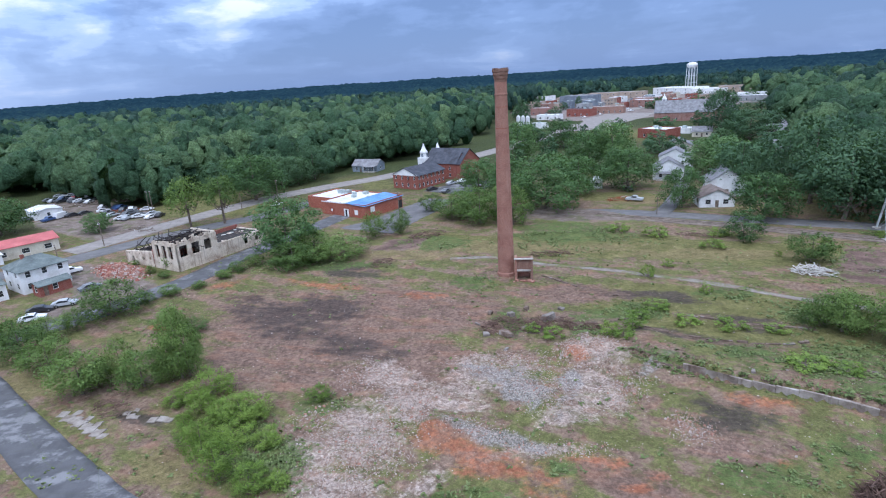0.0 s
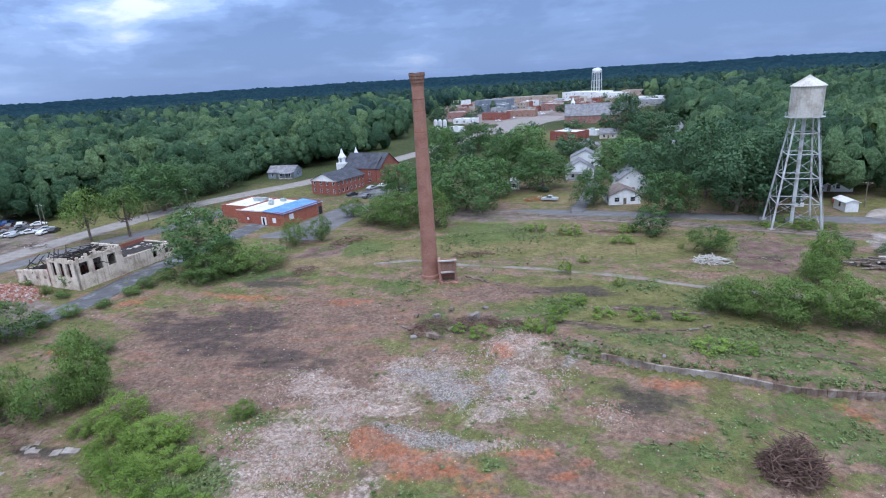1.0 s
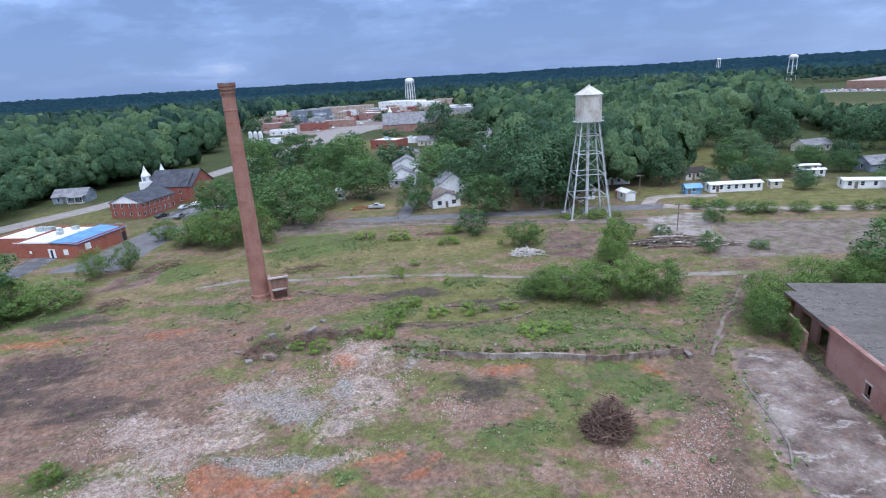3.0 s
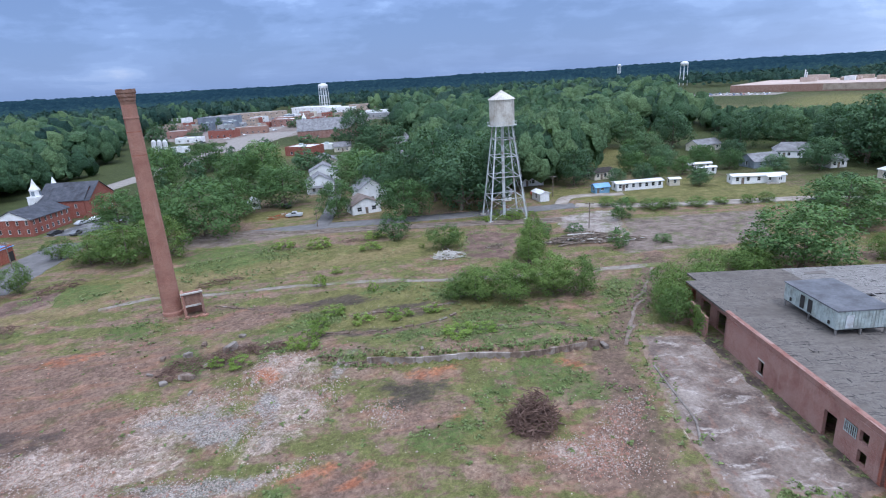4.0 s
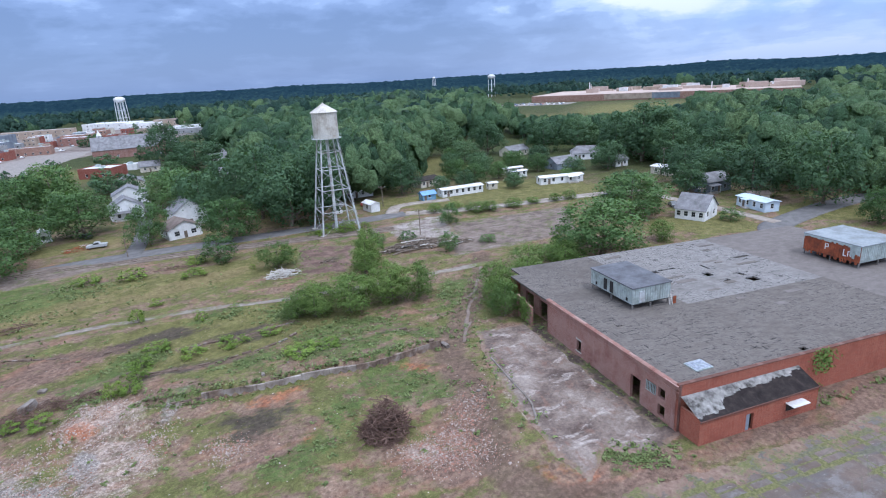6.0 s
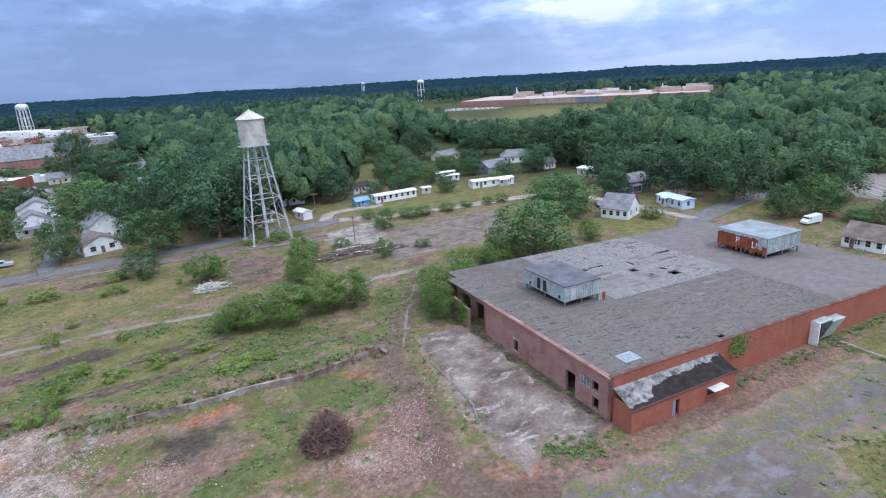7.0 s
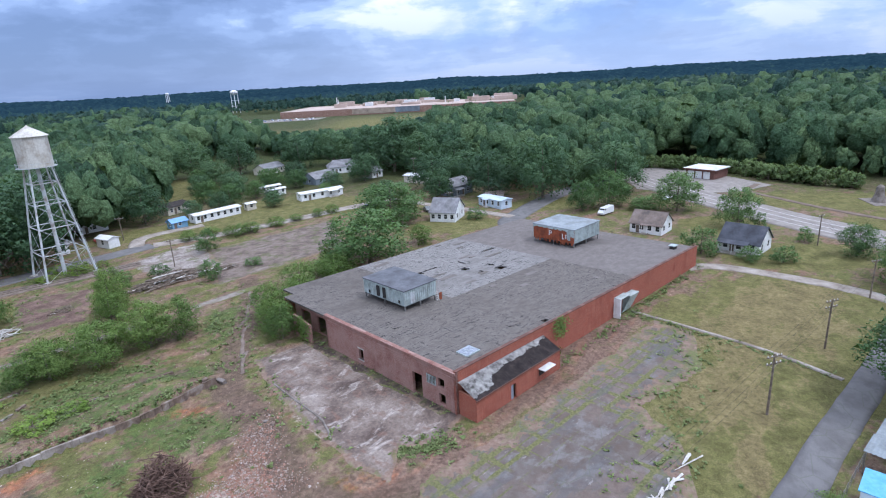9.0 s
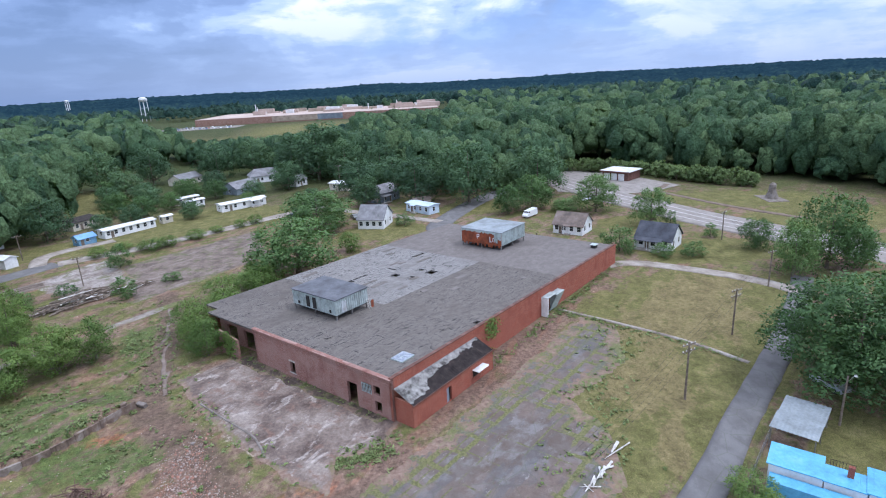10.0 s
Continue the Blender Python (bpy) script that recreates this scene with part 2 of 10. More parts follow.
M["char"] = worn("charred_timber", (0.035, 0.03, 0.028), (0.02, 0.018, 0.017), (0.09, 0.075, 0.065), 1.5, 6, 0.95)
M["twig"] = worn("dead_branch", (0.14, 0.088, 0.068), (0.06, 0.038, 0.030), (0.23, 0.16, 0.13), 1.2, 5, 0.95)
M["bark"] = worn("bark", (0.15, 0.12, 0.095), (0.08, 0.065, 0.05), (0.22, 0.185, 0.15), 2, 8, 0.95)
M["dark_inside"] = plain("dark_inside", (0.03, 0.028, 0.026), 0.9)
M["glass"] = plain("window_glass", (0.03, 0.035, 0.04), 0.08, 0, 0.6)
M["tyre"] = plain("tyre_rubber", (0.02, 0.02, 0.02), 0.9)
M["steel"] = plain("steel", (0.32, 0.31, 0.30), 0.4, 0.7)
M["rubble"] = worn("rubble_stone", (0.37, 0.31, 0.27), (0.24, 0.19, 0.165), (0.50, 0.44, 0.40), 3, 9, 0.95)
M["rubble_red"] = worn("broken_brick", (0.32, 0.165, 0.12), (0.21, 0.105, 0.08), (0.43, 0.29, 0.23), 3, 9, 0.95)
M["leaf_wood"] = leaf_mat("woodland_leaf", (0.044, 0.080, 0.042), (0.094, 0.161, 0.072), (0.159, 0.233, 0.097))
M["leaf_wood_mass"] = leaf_mat("woodland_canopy", (0.034, 0.068, 0.036), (0.082, 0.142, 0.064), (0.160, 0.228, 0.092), 0.8, 0.10)
# darker, bluer copy of the canopy, standing in for distance haze
M["leaf_haze_mass"] = leaf_mat("pine_canopy", (0.018, 0.044, 0.036), (0.045, 0.090, 0.062), (0.085, 0.135, 0.085), 1.0, 0.08)
M["leaf_lime"] = leaf_mat("young_leaf", (0.090, 0.158, 0.041), (0.161, 0.263, 0.064), (0.238, 0.350, 0.096), hue=(1.14, 1.06, 0.80))
M["leaf_tree"] = leaf_mat("tree_leaf", (0.050, 0.098, 0.040), (0.110, 0.196, 0.068), (0.19, 0.285, 0.102), hue=(0.98, 1.0, 1.0))
M["leaf_bush"] = leaf_mat("bush_leaf", (0.069, 0.125, 0.042), (0.133, 0.219, 0.062), (0.216, 0.314, 0.098), hue=(1.04, 1.0, 0.92))
M["leaf_pale"] = leaf_mat("cane_leaf", (0.11, 0.155, 0.05), (0.18, 0.24, 0.085), (0.25, 0.31, 0.12))

# ---- the ground ----
# half-axis ovals of ground cover: centre, one half-axis, the other
CLAY = [
    (-22.4, 86.6, 23.7, -7.9, -3.2, 19.8),
    (-7.3, 95.1, 15.9, -4.7, -0.3, 12.1),
    (-32.0, 78.1, 6.4, -0.9, -3.4, 10.5),
    (-4.8, 74.4, 8.4, -1.1, -0.2, 7.9),
    (-16.3, 72.6, 10.9, -1.4, -1.2, 7.5),
    (23.3, 96.8, 12.8, -4.2, 1.1, 4.4),
    (55.4, 41.5, 2.8, -2.5, 2.2, 1.7),
    (46.8, 33.8, 1.2, -3.2, 5.5, 3.5),
    (38.8, 31.9, 3.7, -5.5, 2.2, 1.8),
    (29.6, 49.9, 6.4, -1.6, 1.5, 2.7),
    (18.0, 46.0, 5.1, -4.3, 1.4, 2.8),
    (8.3, 88.9, 9.9, -8.8, 1.4, 7.3),
]
ORANGE = [
    (2.6, 52.1, 5.6, -2.5, 0.7, 3.1),
    (-2.3, 55.8, 3.3, -0.3, 0.0, 3.4),
    (8.6, 47.5, 3.4, -2.3, 1.2, 2.6),
    (19.2, 72.2, 1.8, -1.0, 0.8, 2.3),
    (15.2, 50.3, 3.5, -0.4, 0.4, 1.4),
    (37.6, 59.3, 3.9, -1.7, 1.0, 1.5),
    (-25.9, 110.3, 9.2, -5.0, -0.4, 2.7),
    (-47.7, 115.0, 4.2, 3.3, -1.3, 2.9),
    (-52.4, 93.4, 2.5, 0.8, -1.1, 2.1),
    (-3.2, 100.0, 6.5, -1.1, -0.0, 2.9),
    (44.5, 18.0, 1.9, -4.8, 2.7, 1.0),
    (34.2, 46.7, 1.0, -0.7, 0.7, 1.1),
    (54.1, 46.7, 1.9, -2.6, 1.1, 1.0),
    (18.8, 46.6, 2.8, -0.3, 0.4, 1.1),
]
DARK = [
    (-30.2, 94.9, 13.1, -7.0, -2.1, 11.0),
    (-22.4, 97.6, 8.1, -4.0, -0.9, 7.1),
    (32.2, 56.1, 5.9, -2.9, 2.1, 3.4),
    (-21.1, 119.1, 8.1, -3.6, -0.8, 7.1),
    (46.7, 81.0, 5.8, -2.7, 1.0, 1.8),
    (34.4, 77.4, 7.1, -1.7, 0.6, 1.5),
    (37.7, 92.9, 10.0, -3.3, 1.2, 3.1),
    (-40.5, 63.3, 4.0, -1.4, -0.7, 1.8),
    (-15.9, 81.5, 7.6, -2.5, -0.4, 4.4),
    (-8.3, 77.0, 3.5, -0.5, -0.1, 2.2),
    (12.4, 81.5, 5.3, -0.8, 0.3, 2.0),
    (60.6, 56.6, 4.2, -2.8, 1.5, 1.5),
    (47.9, 79.8, 2.8, -2.5, 1.5, 2.3),
    (33.5, 77.5, 2.5, -2.5, 0.9, 1.9),
    (-21.1, 119.1, 8.1, -3.6, -0.8, 7.1),
]
PALE = [
    (5.8, 70.5, 6.7, -0.9, 0.6, 5.4),
    (17.6, 63.8, 4.4, -0.5, 2.2, 8.1),
    (12.8, 58.6, 3.5, 0.6, 0.3, 2.8),
    (-11.1, 57.2, 5.1, -4.0, 1.4, 7.9),
    (-16.9, 52.7, 3.4, -1.2, -0.4, 4.3),
    (-6.1, 65.3, 3.8, -4.3, 1.8, 6.4),
    (-12.3, 47.8, 5.3, -0.5, -0.5, 3.3),
    (-0.1, 64.6, 6.6, -1.9, 0.3, 3.5),
    (21.6, 72.6, 4.9, -2.8, 1.7, 4.5),
    (7.0, 52.2, 6.3, 0.0, 0.1, 1.2),
    (52.1, 28.2, 1.1, -0.0, 5.7, 7.7),
    (39.3, 34.5, 1.7, -2.2, 1.3, 1.2),
    (-8.3, 71.7, 4.8, -2.0, -0.3, 5.3),
    (-3.0, 48.6, 3.1, 2.3, -0.5, 1.4),
]
LUSH = [
    (41.4, 69.6, 4.3, -1.7, 2.7, 4.6),
    (52.1, 65.6, 5.0, -2.0, 3.4, 4.4),
    (22.4, 81.5, 2.1, -0.3, 1.6, 6.1),
    (11.6, 86.0, 3.0, -0.5, 0.9, 6.3),
    (32.5, 86.9, 4.6, -0.7, 1.5, 4.1),
    (4.8, 106.3, 4.8, -0.9, 0.2, 3.9),
    (-17.2, 64.6, 3.1, -0.4, -0.6, 3.0),
    (30.1, 69.0, 2.8, -2.5, 0.9, 1.7),
    (32.3, 45.3, 4.1, -1.4, 1.4, 2.0),
    (40.9, 48.8, 3.2, -1.2, 2.1, 2.5),
    (0.5, 46.5, 4.0, -0.4, 0.1, 1.3),
    (10.8, 49.2, 2.1, -0.2, 0.2, 1.0),
    (52.4, 58.5, 6.8, -6.7, 3.7, 4.2),
    (-30.1, 125.1, 15.3, -3.1, -1.0, 5.2),
    (32.0, 138.9, 13.9, -3.4, 2.7, 11.6),
    (-3.4, 136.1, 10.1, -2.3, -0.0, 7.6),
]
LUSHB = [
    (41.0, 69.2, 2.5, -2.4, 2.5, 3.9),
    (50.5, 43.6, 4.1, -4.3, 3.5, 3.2),
    (82.9, 60.5, 1.2, -3.8, 5.6, 3.8),
    (61.9, 54.3, 3.5, -4.0, 2.2, 2.0),
    (57.9, 65.1, 6.3, -5.9, 3.4, 3.8),
    (80.0, 58.7, 7.2, -0.4, 4.4, 4.4),
    (49.4, 48.8, 3.8, -3.4, 2.7, 2.6),
    (28.7, 45.7, 3.0, -2.6, 1.6, 2.2),
    (-23.3, 55.3, 7.5, -6.7, 0.9, 5.8),
    (50.5, 92.0, 5.2, -1.8, 1.9, 3.5),
    (28.2, 85.7, 6.3, -1.0, 1.0, 3.1),
    (57.6, 81.0, 4.9, -0.8, 3.1, 4.8),
    (50.2, 16.4, 1.4, -3.6, 2.0, 0.6),
    (46.8, 2.8, 0.0, -5.4, 1.9, 0.1),
    (101.7, 116.6, 3.3, -9.7, 6.8, 7.2),
]
GRAVEL = [
    (3.6, 56.2, 5.7, -3.8, 0.7, 2.2),
    (9.7, 64.8, 3.1, -1.5, 1.1, 4.3),
    (6.6, 70.4, 4.6, -1.4, 0.5, 3.1),
    (14.8, 64.2, 0.9, -0.9, 2.7, 6.2),
    (6.1, 54.3, 4.0, -2.7, 0.5, 1.5),
    (28.3, 68.4, 3.7, 2.2, 0.3, 1.7),
]
STONES = [
    (-10.7, 54.0, 7.3, -2.7, -0.1, 8.0),
    (21.1, 73.5, 5.0, -2.8, 2.2, 6.0),
    (8.5, 72.6, 8.9, -1.2, 0.5, 3.7),
    (12.6, 52.1, 5.5, -0.6, 0.4, 1.5),
    (-17.2, 60.8, 4.4, -0.5, -0.8, 4.0),
    (-12.0, 71.2, 4.7, 1.1, -1.0, 5.2),
    (26.3, 53.3, 2.2, -0.2, 1.3, 3.0),
    (22.6, 63.2, 2.0, -2.1, 3.3, 6.1),
    (11.9, 64.5, 4.4, -0.5, 1.3, 6.9),
    (40.9, 31.7, 4.1, -5.5, 3.1, 2.5),
    (47.9, 34.3, 1.0, -2.7, 6.2, 3.9),
    (41.3, 32.4, 2.6, -3.9, 3.3, 2.2),
    (-5.9, 62.6, 4.4, -0.5, -0.3, 6.5),
    (3.6, 56.2, 6.0, -4.0, 0.7, 2.2),
    (27.6, 54.9, 1.3, -3.3, 1.2, 1.7),
]
LAWN = [
    (93.7, -39.3, -0.9, -17.2, 10.8, -4.0),
    (60.4, -20.2, -0.0, -4.0, 13.5, -3.7),
    (178.3, -79.1, -4.6, -25.9, 11.4, -4.7),
    (152.4, -92.2, -2.7, -18.9, 15.6, -8.7),
    (124.5, -50.7, -1.5, -15.8, 9.4, -3.4),
    (152.0, -40.9, -1.2, -9.0, 9.3, -2.3),
    (150.4, 31.0, 3.9, -12.7, 8.4, 1.9),
    (176.6, 4.7, 3.2, -11.5, 8.8, 0.5),
    (175.2, 90.6, 7.6, -30.5, 16.3, 8.3),
    (212.9, 161.6, 3.2, -17.6, 25.8, 19.0),
    (-82.1, 205.1, 25.9, -7.7, -7.9, 21.7),
    (-29.9, 231.6, 14.8, -5.4, -1.2, 11.0),
    (157.3, 102.4, 27.1, -31.9, 10.0, 6.7),
]
LAWNB = [
    (207.8, 155.9, 9.2, -13.5, 25.5, 19.4),
    (56.6, 174.8, 13.2, -4.2, 2.1, 6.5),
    (-107.9, 197.5, 14.2, -4.0, -6.1, 12.2),
    (544.2, 149.8, -23.6, -103.7, 97.1, 27.0),
    (475.0, 261.0, -5.3, -39.6, 49.3, 26.9),
    (114.3, 345.4, 19.9, -13.3, 9.6, 29.5),
    (52.3, -39.1, 0.0, -4.6, 6.8, -4.0),
    (72.4, -25.9, -0.1, -4.8, 5.1, -1.5),
]
STRAW = [
    (95.3, 146.0, 17.0, -4.9, 4.3, 7.0),
    (65.0, 167.8, 14.1, -4.4, 2.3, 6.0),
    (15.8, 127.8, 33.2, -7.4, 0.8, 6.4),
    (-11.5, 128.2, 18.0, -3.9, -0.3, 5.5),
    (-32.4, 53.3, 6.0, -0.6, -1.8, 4.0),
    (-62.9, 75.3, 7.4, -0.9, -3.7, 5.3),
    (88.0, -35.4, -0.5, -12.0, 4.2, -1.5),
    (52.1, -20.7, 0.0, -1.6, 5.9, -1.9),
    (130.1, 62.0, 12.7, -12.9, 9.7, 5.0),
    (-113.6, 179.0, 26.2, -6.6, -5.9, 10.2),
    (57.2, 114.3, 20.1, -4.3, 2.1, 4.5),
    (57.5, 58.4, 3.0, -6.9, 2.7, 2.5),
]
WALL_LINE = [(24.0, 72.0), (31.5, 67.1), (38.0, 61.8), (44.3, 57.6), (50.8, 52.6), (60.8, 48.2)]


def smooth(a, b, x):
    u = np.clip((x - a) / (b - a), 0, 1)
    return u * u * (3 - 2 * u)


def lattice(x, y, seed):
    """Smooth value noise, -1 to 1, on arrays."""
    xi, yi = np.floor(x).astype(np.int64), np.floor(y).astype(np.int64)
    fx, fy = x - xi, y - yi
    fx, fy = fx * fx * (3 - 2 * fx), fy * fy * (3 - 2 * fy)

    def h(i, j):
        n = (i * 374761393 + j * 668265263 + seed * 1442695041) & 0x7FFFFFFF
        n = ((n ^ (n >> 13)) * 1274126177) & 0x7FFFFFFF
        return ((n ^ (n >> 16)) & 0xFFFF) / 32767.5 - 1
    a = h(xi, yi) * (1 - fx) + h(xi + 1, yi) * fx
    b = h(xi, yi + 1) * (1 - fx) + h(xi + 1, yi + 1) * fx
    return a * (1 - fy) + b * fy


def ovals(x, y, rows, soft=0.7):
    """1 inside the ovals, falling off over their rims."""
    m = np.zeros_like(x)
    for cx, cy, ux, uy, vx, vy in rows:
        det = ux * vy - uy * vx
        dx, dy = x - cx, y - cy
        a, b = (dx * vy - dy * vx) / det, (ux * dy - uy * dx) / det
        m = np.maximum(m, 1 - smooth(1 - soft, 1 + soft, np.sqrt(a * a + b * b)))
    return m


def terrace(x, y):
    """Height of the terrace held by the retaining wall."""
    px, py = np.array(WALL_LINE)[:, 0], np.array(WALL_LINE)[:, 1]
    edge = np.interp(x, px, py)
    back = (y - edge) * 0.8
    inside = smooth(22.0, 30.0, x) * (1 - smooth(59.0, 64.0, x))
    return 1.25 * smooth(0.0, 0.5, back) * (1 - smooth(3.0, 16.0, back)) * inside


MOUNDS = [(21.0, 76.0, 6.0, 1.5), (15.5, 74.0, 4.0, 1.2), (24.5, 70.0, 4.5, 1.3), (-2.0, 58.0, 4.0, 0.7), (-7.0, 62.0, 4.0, 0.6), (13.0, 60.0, 4.0, 0.4), (30.0, 60.0, 3.0, 0.4), (47.0, 36.0, 5.0, 0.5)]


def ground_z(x, y):
    x, y = np.asarray(x, float), np.asarray(y, float)
    yard = smooth(-60, -30, x) * (1 - smooth(66, 84, x)) * smooth(25, 45, y) * (1 - smooth(115, 140, y))
    yard = yard * (1 - smooth(0, 6, x + y * 0.0 - 47.0) * (1 - smooth(0, 6, y - 44.0)))
    z = yard * (0.16 * lattice(x / 7.0, y / 7.0, 3) + 0.09 * lattice(x / 2.3, y / 2.3, 5))
    z = z + terrace(x, y)
    for mx, my, r, h in MOUNDS:
        d = np.sqrt((x - mx) ** 2 + (y - my) ** 2) / r
        z = z + h * (1 - smooth(0, 1, d)) * (1 + 0.35 * lattice(x / 1.6, y / 1.6, 9))
    return z


def gz(x, y):
    return float(ground_z(np.array([x]), np.array([y]))[0])


def grid_mesh(name, verts, faces, mats, smooth_faces=True, floats=None, colors=None, normals=None):
    """A mesh out of arrays; faces: n x 3 or n x 4."""
    me = bpy.data.meshes.new(name)
    k = faces.shape[1]
    me.vertices.add(len(verts))
    me.vertices.foreach_set("co", np.ascontiguousarray(verts, dtype=np.float32).ravel())
    me.loops.add(faces.size)
    me.loops.foreach_set("vertex_index", np.ascontiguousarray(faces, dtype=np.int32).ravel())
    me.polygons.add(len(faces))
    me.polygons.foreach_set("loop_start", np.arange(0, faces.size, k, dtype=np.int32))
    me.update(calc_edges=True)
    me.polygons.foreach_set("use_smooth", np.full(len(faces), smooth_faces))
    for key, values in (floats or {}).items():
        me.attributes.new(key, "FLOAT", "POINT").data.foreach_set("value", values.astype(np.float32).ravel())
    for key, values in (colors or {}).items():
        me.attributes.new(key, "FLOAT_COLOR", "POINT").data.foreach_set("color", values.astype(np.float32).ravel())
    for m in (mats if isinstance(mats, (list, tuple)) else [mats]):
        me.materials.append(m)
    if normals is not None:
        me.polygons.foreach_set("use_smooth", np.full(len(faces), True))
        me.normals_split_custom_set_from_vertices(normals.astype(np.float32))
    return me


def ground_mat():
    n = Nodes("ground_cover")
    a, b, c = n.split(n.attr("cover_a")), n.split(n.attr("cover_b")), n.split(n.attr("cover_c"))
    return ground_look(n, a, b, c, n.split(n.attr("cover_d")), n.attr("track", "Fac"))


def scrub(n, fray, fine, speck):
    """Scrubby thin grass over brown soil, in patches and drifts."""
    soil = n.ramp(fine, (0.3, (0.12, 0.084, 0.064)), (0.5, (0.20, 0.145, 0.113)), (0.7, (0.305, 0.238, 0.19)))
    soil = n.mix(n.math("MULTIPLY", n.step(n.noise(0.17, 5, 0.65), 0.48, 0.62), 0.7), soil, n.ramp(fine, (0.3, (0.175, 0.10, 0.07)), (0.7, (0.30, 0.195, 0.14))))
    weed = n.ramp(n.math("ADD", n.math("MULTIPLY", speck, 0.5), n.math("MULTIPLY", fine, 0.5)), (0.32, (0.065, 0.078, 0.026)), (0.5, (0.13, 0.14, 0.052)), (0.72, (0.215, 0.20, 0.105)))
    drift = n.noise(1.0, 6, 0.66, n.scaled(n.turned(n.pos, 32), 0.07, 0.24, 1))
    return n.mix(n.step(n.math("ADD", n.math("ADD", n.math("MULTIPLY", fray, 0.35), n.math("MULTIPLY", drift, 0.45)), n.math("MULTIPLY", fine, 0.2)), 0.455, 0.535), soil, weed)


def ground_look(n, a, b, c, d, track):
    fray = n.noise(0.35, 6, 0.62)
    fine = n.noise(1.6, 5, 0.68)
    speck = n.noise(6.0, 3, 0.7)
    grit = n.noise(14.0, 2, 0.6)
    streak = n.noise(1.0, 5, 0.6, n.scaled(n.turned(n.pos, 20), 0.10, 0.42, 1))
    ragged = n.math("ADD", n.math("ADD", n.math("MULTIPLY", fray, 1.0), n.math("MULTIPLY", fine, 0.8)), n.math("MULTIPLY", streak, 1.0))
    ragged = n.math("SUBTRACT", ragged, 1.4)

    def cover(mask, reach=1.0, lo=0.36, hi=0.66):
        v = n.math("ADD", n.math("MULTIPLY", mask, 0.78 * reach), n.math("MULTIPLY", ragged, 1.25))
        return n.step(v, lo, hi)

    col = scrub(n, fray, fine, speck)
    straw = n.ramp(n.math("ADD", n.math("MULTIPLY", speck, 0.5), n.math("MULTIPLY", fine, 0.5)), (0.35, (0.13, 0.105, 0.055)), (0.52, (0.21, 0.175, 0.09)), (0.7, (0.29, 0.235, 0.15)))
    mown = n.ramp(n.math("ADD", n.math("MULTIPLY", fray, 0.5), n.math("MULTIPLY", speck, 0.5)), (0.34, (0.082, 0.088, 0.03)), (0.5, (0.142, 0.142, 0.055)), (0.68, (0.22, 0.198, 0.10)))
    col = n.mix(cover(b[1], 1.6), col, mown)
    col = n.mix(n.math("MULTIPLY", cover(c[0], 1.0), 0.7), col, straw)
    # scraped brown clay, in dark and rusty drifts
    clay = n.ramp(fine, (0.3, (0.10, 0.070, 0.056)), (0.5, (0.18, 0.126, 0.102)), (0.72, (0.275, 0.20, 0.162)))
    clay = n.mix(n.math("MULTIPLY", n.step(streak, 0.5, 0.64), 0.5), clay, (0.26, 0.145, 0.098))
    clay = n.mix(n.math("MULTIPLY", n.step(n.noise(0.3, 5, 0.7), 0.54, 0.66), 0.6), clay, n.ramp(speck, (0.3, (0.08, 0.085, 0.035)), (0.7, (0.16, 0.15, 0.075))))
    col = n.mix(cover(a[0], 1.05), col, clay)
    ash = n.ramp(fine, (0.3, (0.042, 0.034, 0.032)), (0.6, (0.078, 0.064, 0.060)), (0.8, (0.135, 0.112, 0.102)))
    col = n.mix(n.math("MULTIPLY", cover(a[2], 1.0, 0.36, 0.82), 0.88), col, ash)
    # crushed pale stone and plaster dust
    chip = n.split(n.voronoi(4.5, out="Color"))[0]
    pale = n.ramp(n.math("ADD", n.math("MULTIPLY", chip, 0.5), n.math("MULTIPLY", fine, 0.5)), (0.25, (0.185, 0.142, 0.12)), (0.5, (0.31, 0.255, 0.222)), (0.75, (0.455, 0.40, 0.365)))
    swept = n.noise(1.0, 5, 0.62, n.scaled(n.turned(n.pos, -62), 0.16, 0.75, 1))
    pale = n.mix(n.math("MULTIPLY", n.step(swept, 0.46, 0.62), 0.6), pale, n.ramp(fine, (0.3, (0.29, 0.23, 0.195)), (0.7, (0.43, 0.375, 0.34))))
    pale = n.mix(n.math("MULTIPLY", n.step(fray, 0.55, 0.68), 0.6), pale, n.ramp(fine, (0.3, (0.22, 0.14, 0.105)), (0.7, (0.36, 0.25, 0.195))))
    col = n.mix(n.math("MULTIPLY", cover(b[2], 1.05, 0.38, 0.84), n.ramp(n.noise(0.55, 6, 0.72), (0.36, 0.45), (0.54, 1.0))), col, pale)
    red = n.ramp(fine, (0.3, (0.22, 0.09, 0.052)), (0.6, (0.335, 0.15, 0.09)), (0.8, (0.39, 0.235, 0.165)))
    col = n.mix(n.math("MULTIPLY", cover(a[1], 1.0, 0.40, 0.90), n.ramp(n.noise(0.7, 6, 0.72), (0.36, 0.4), (0.56, 1.0))), col, red)
    grey = n.ramp(n.math("ADD", n.math("MULTIPLY", n.split(n.voronoi(6.5, out="Color"))[1], 0.6), n.math("MULTIPLY", speck, 0.4)), (0.25, (0.13, 0.12, 0.115)), (0.5, (0.235, 0.224, 0.218)), (0.75, (0.37, 0.36, 0.352)))
    col = n.mix(n.math("MULTIPLY", cover(d[0], 1.0, 0.40, 0.82), 0.85), col, grey)
    # broken brick and stone, each bit with its own tone
    bits = n.split(n.voronoi(3.4, out="Color"))
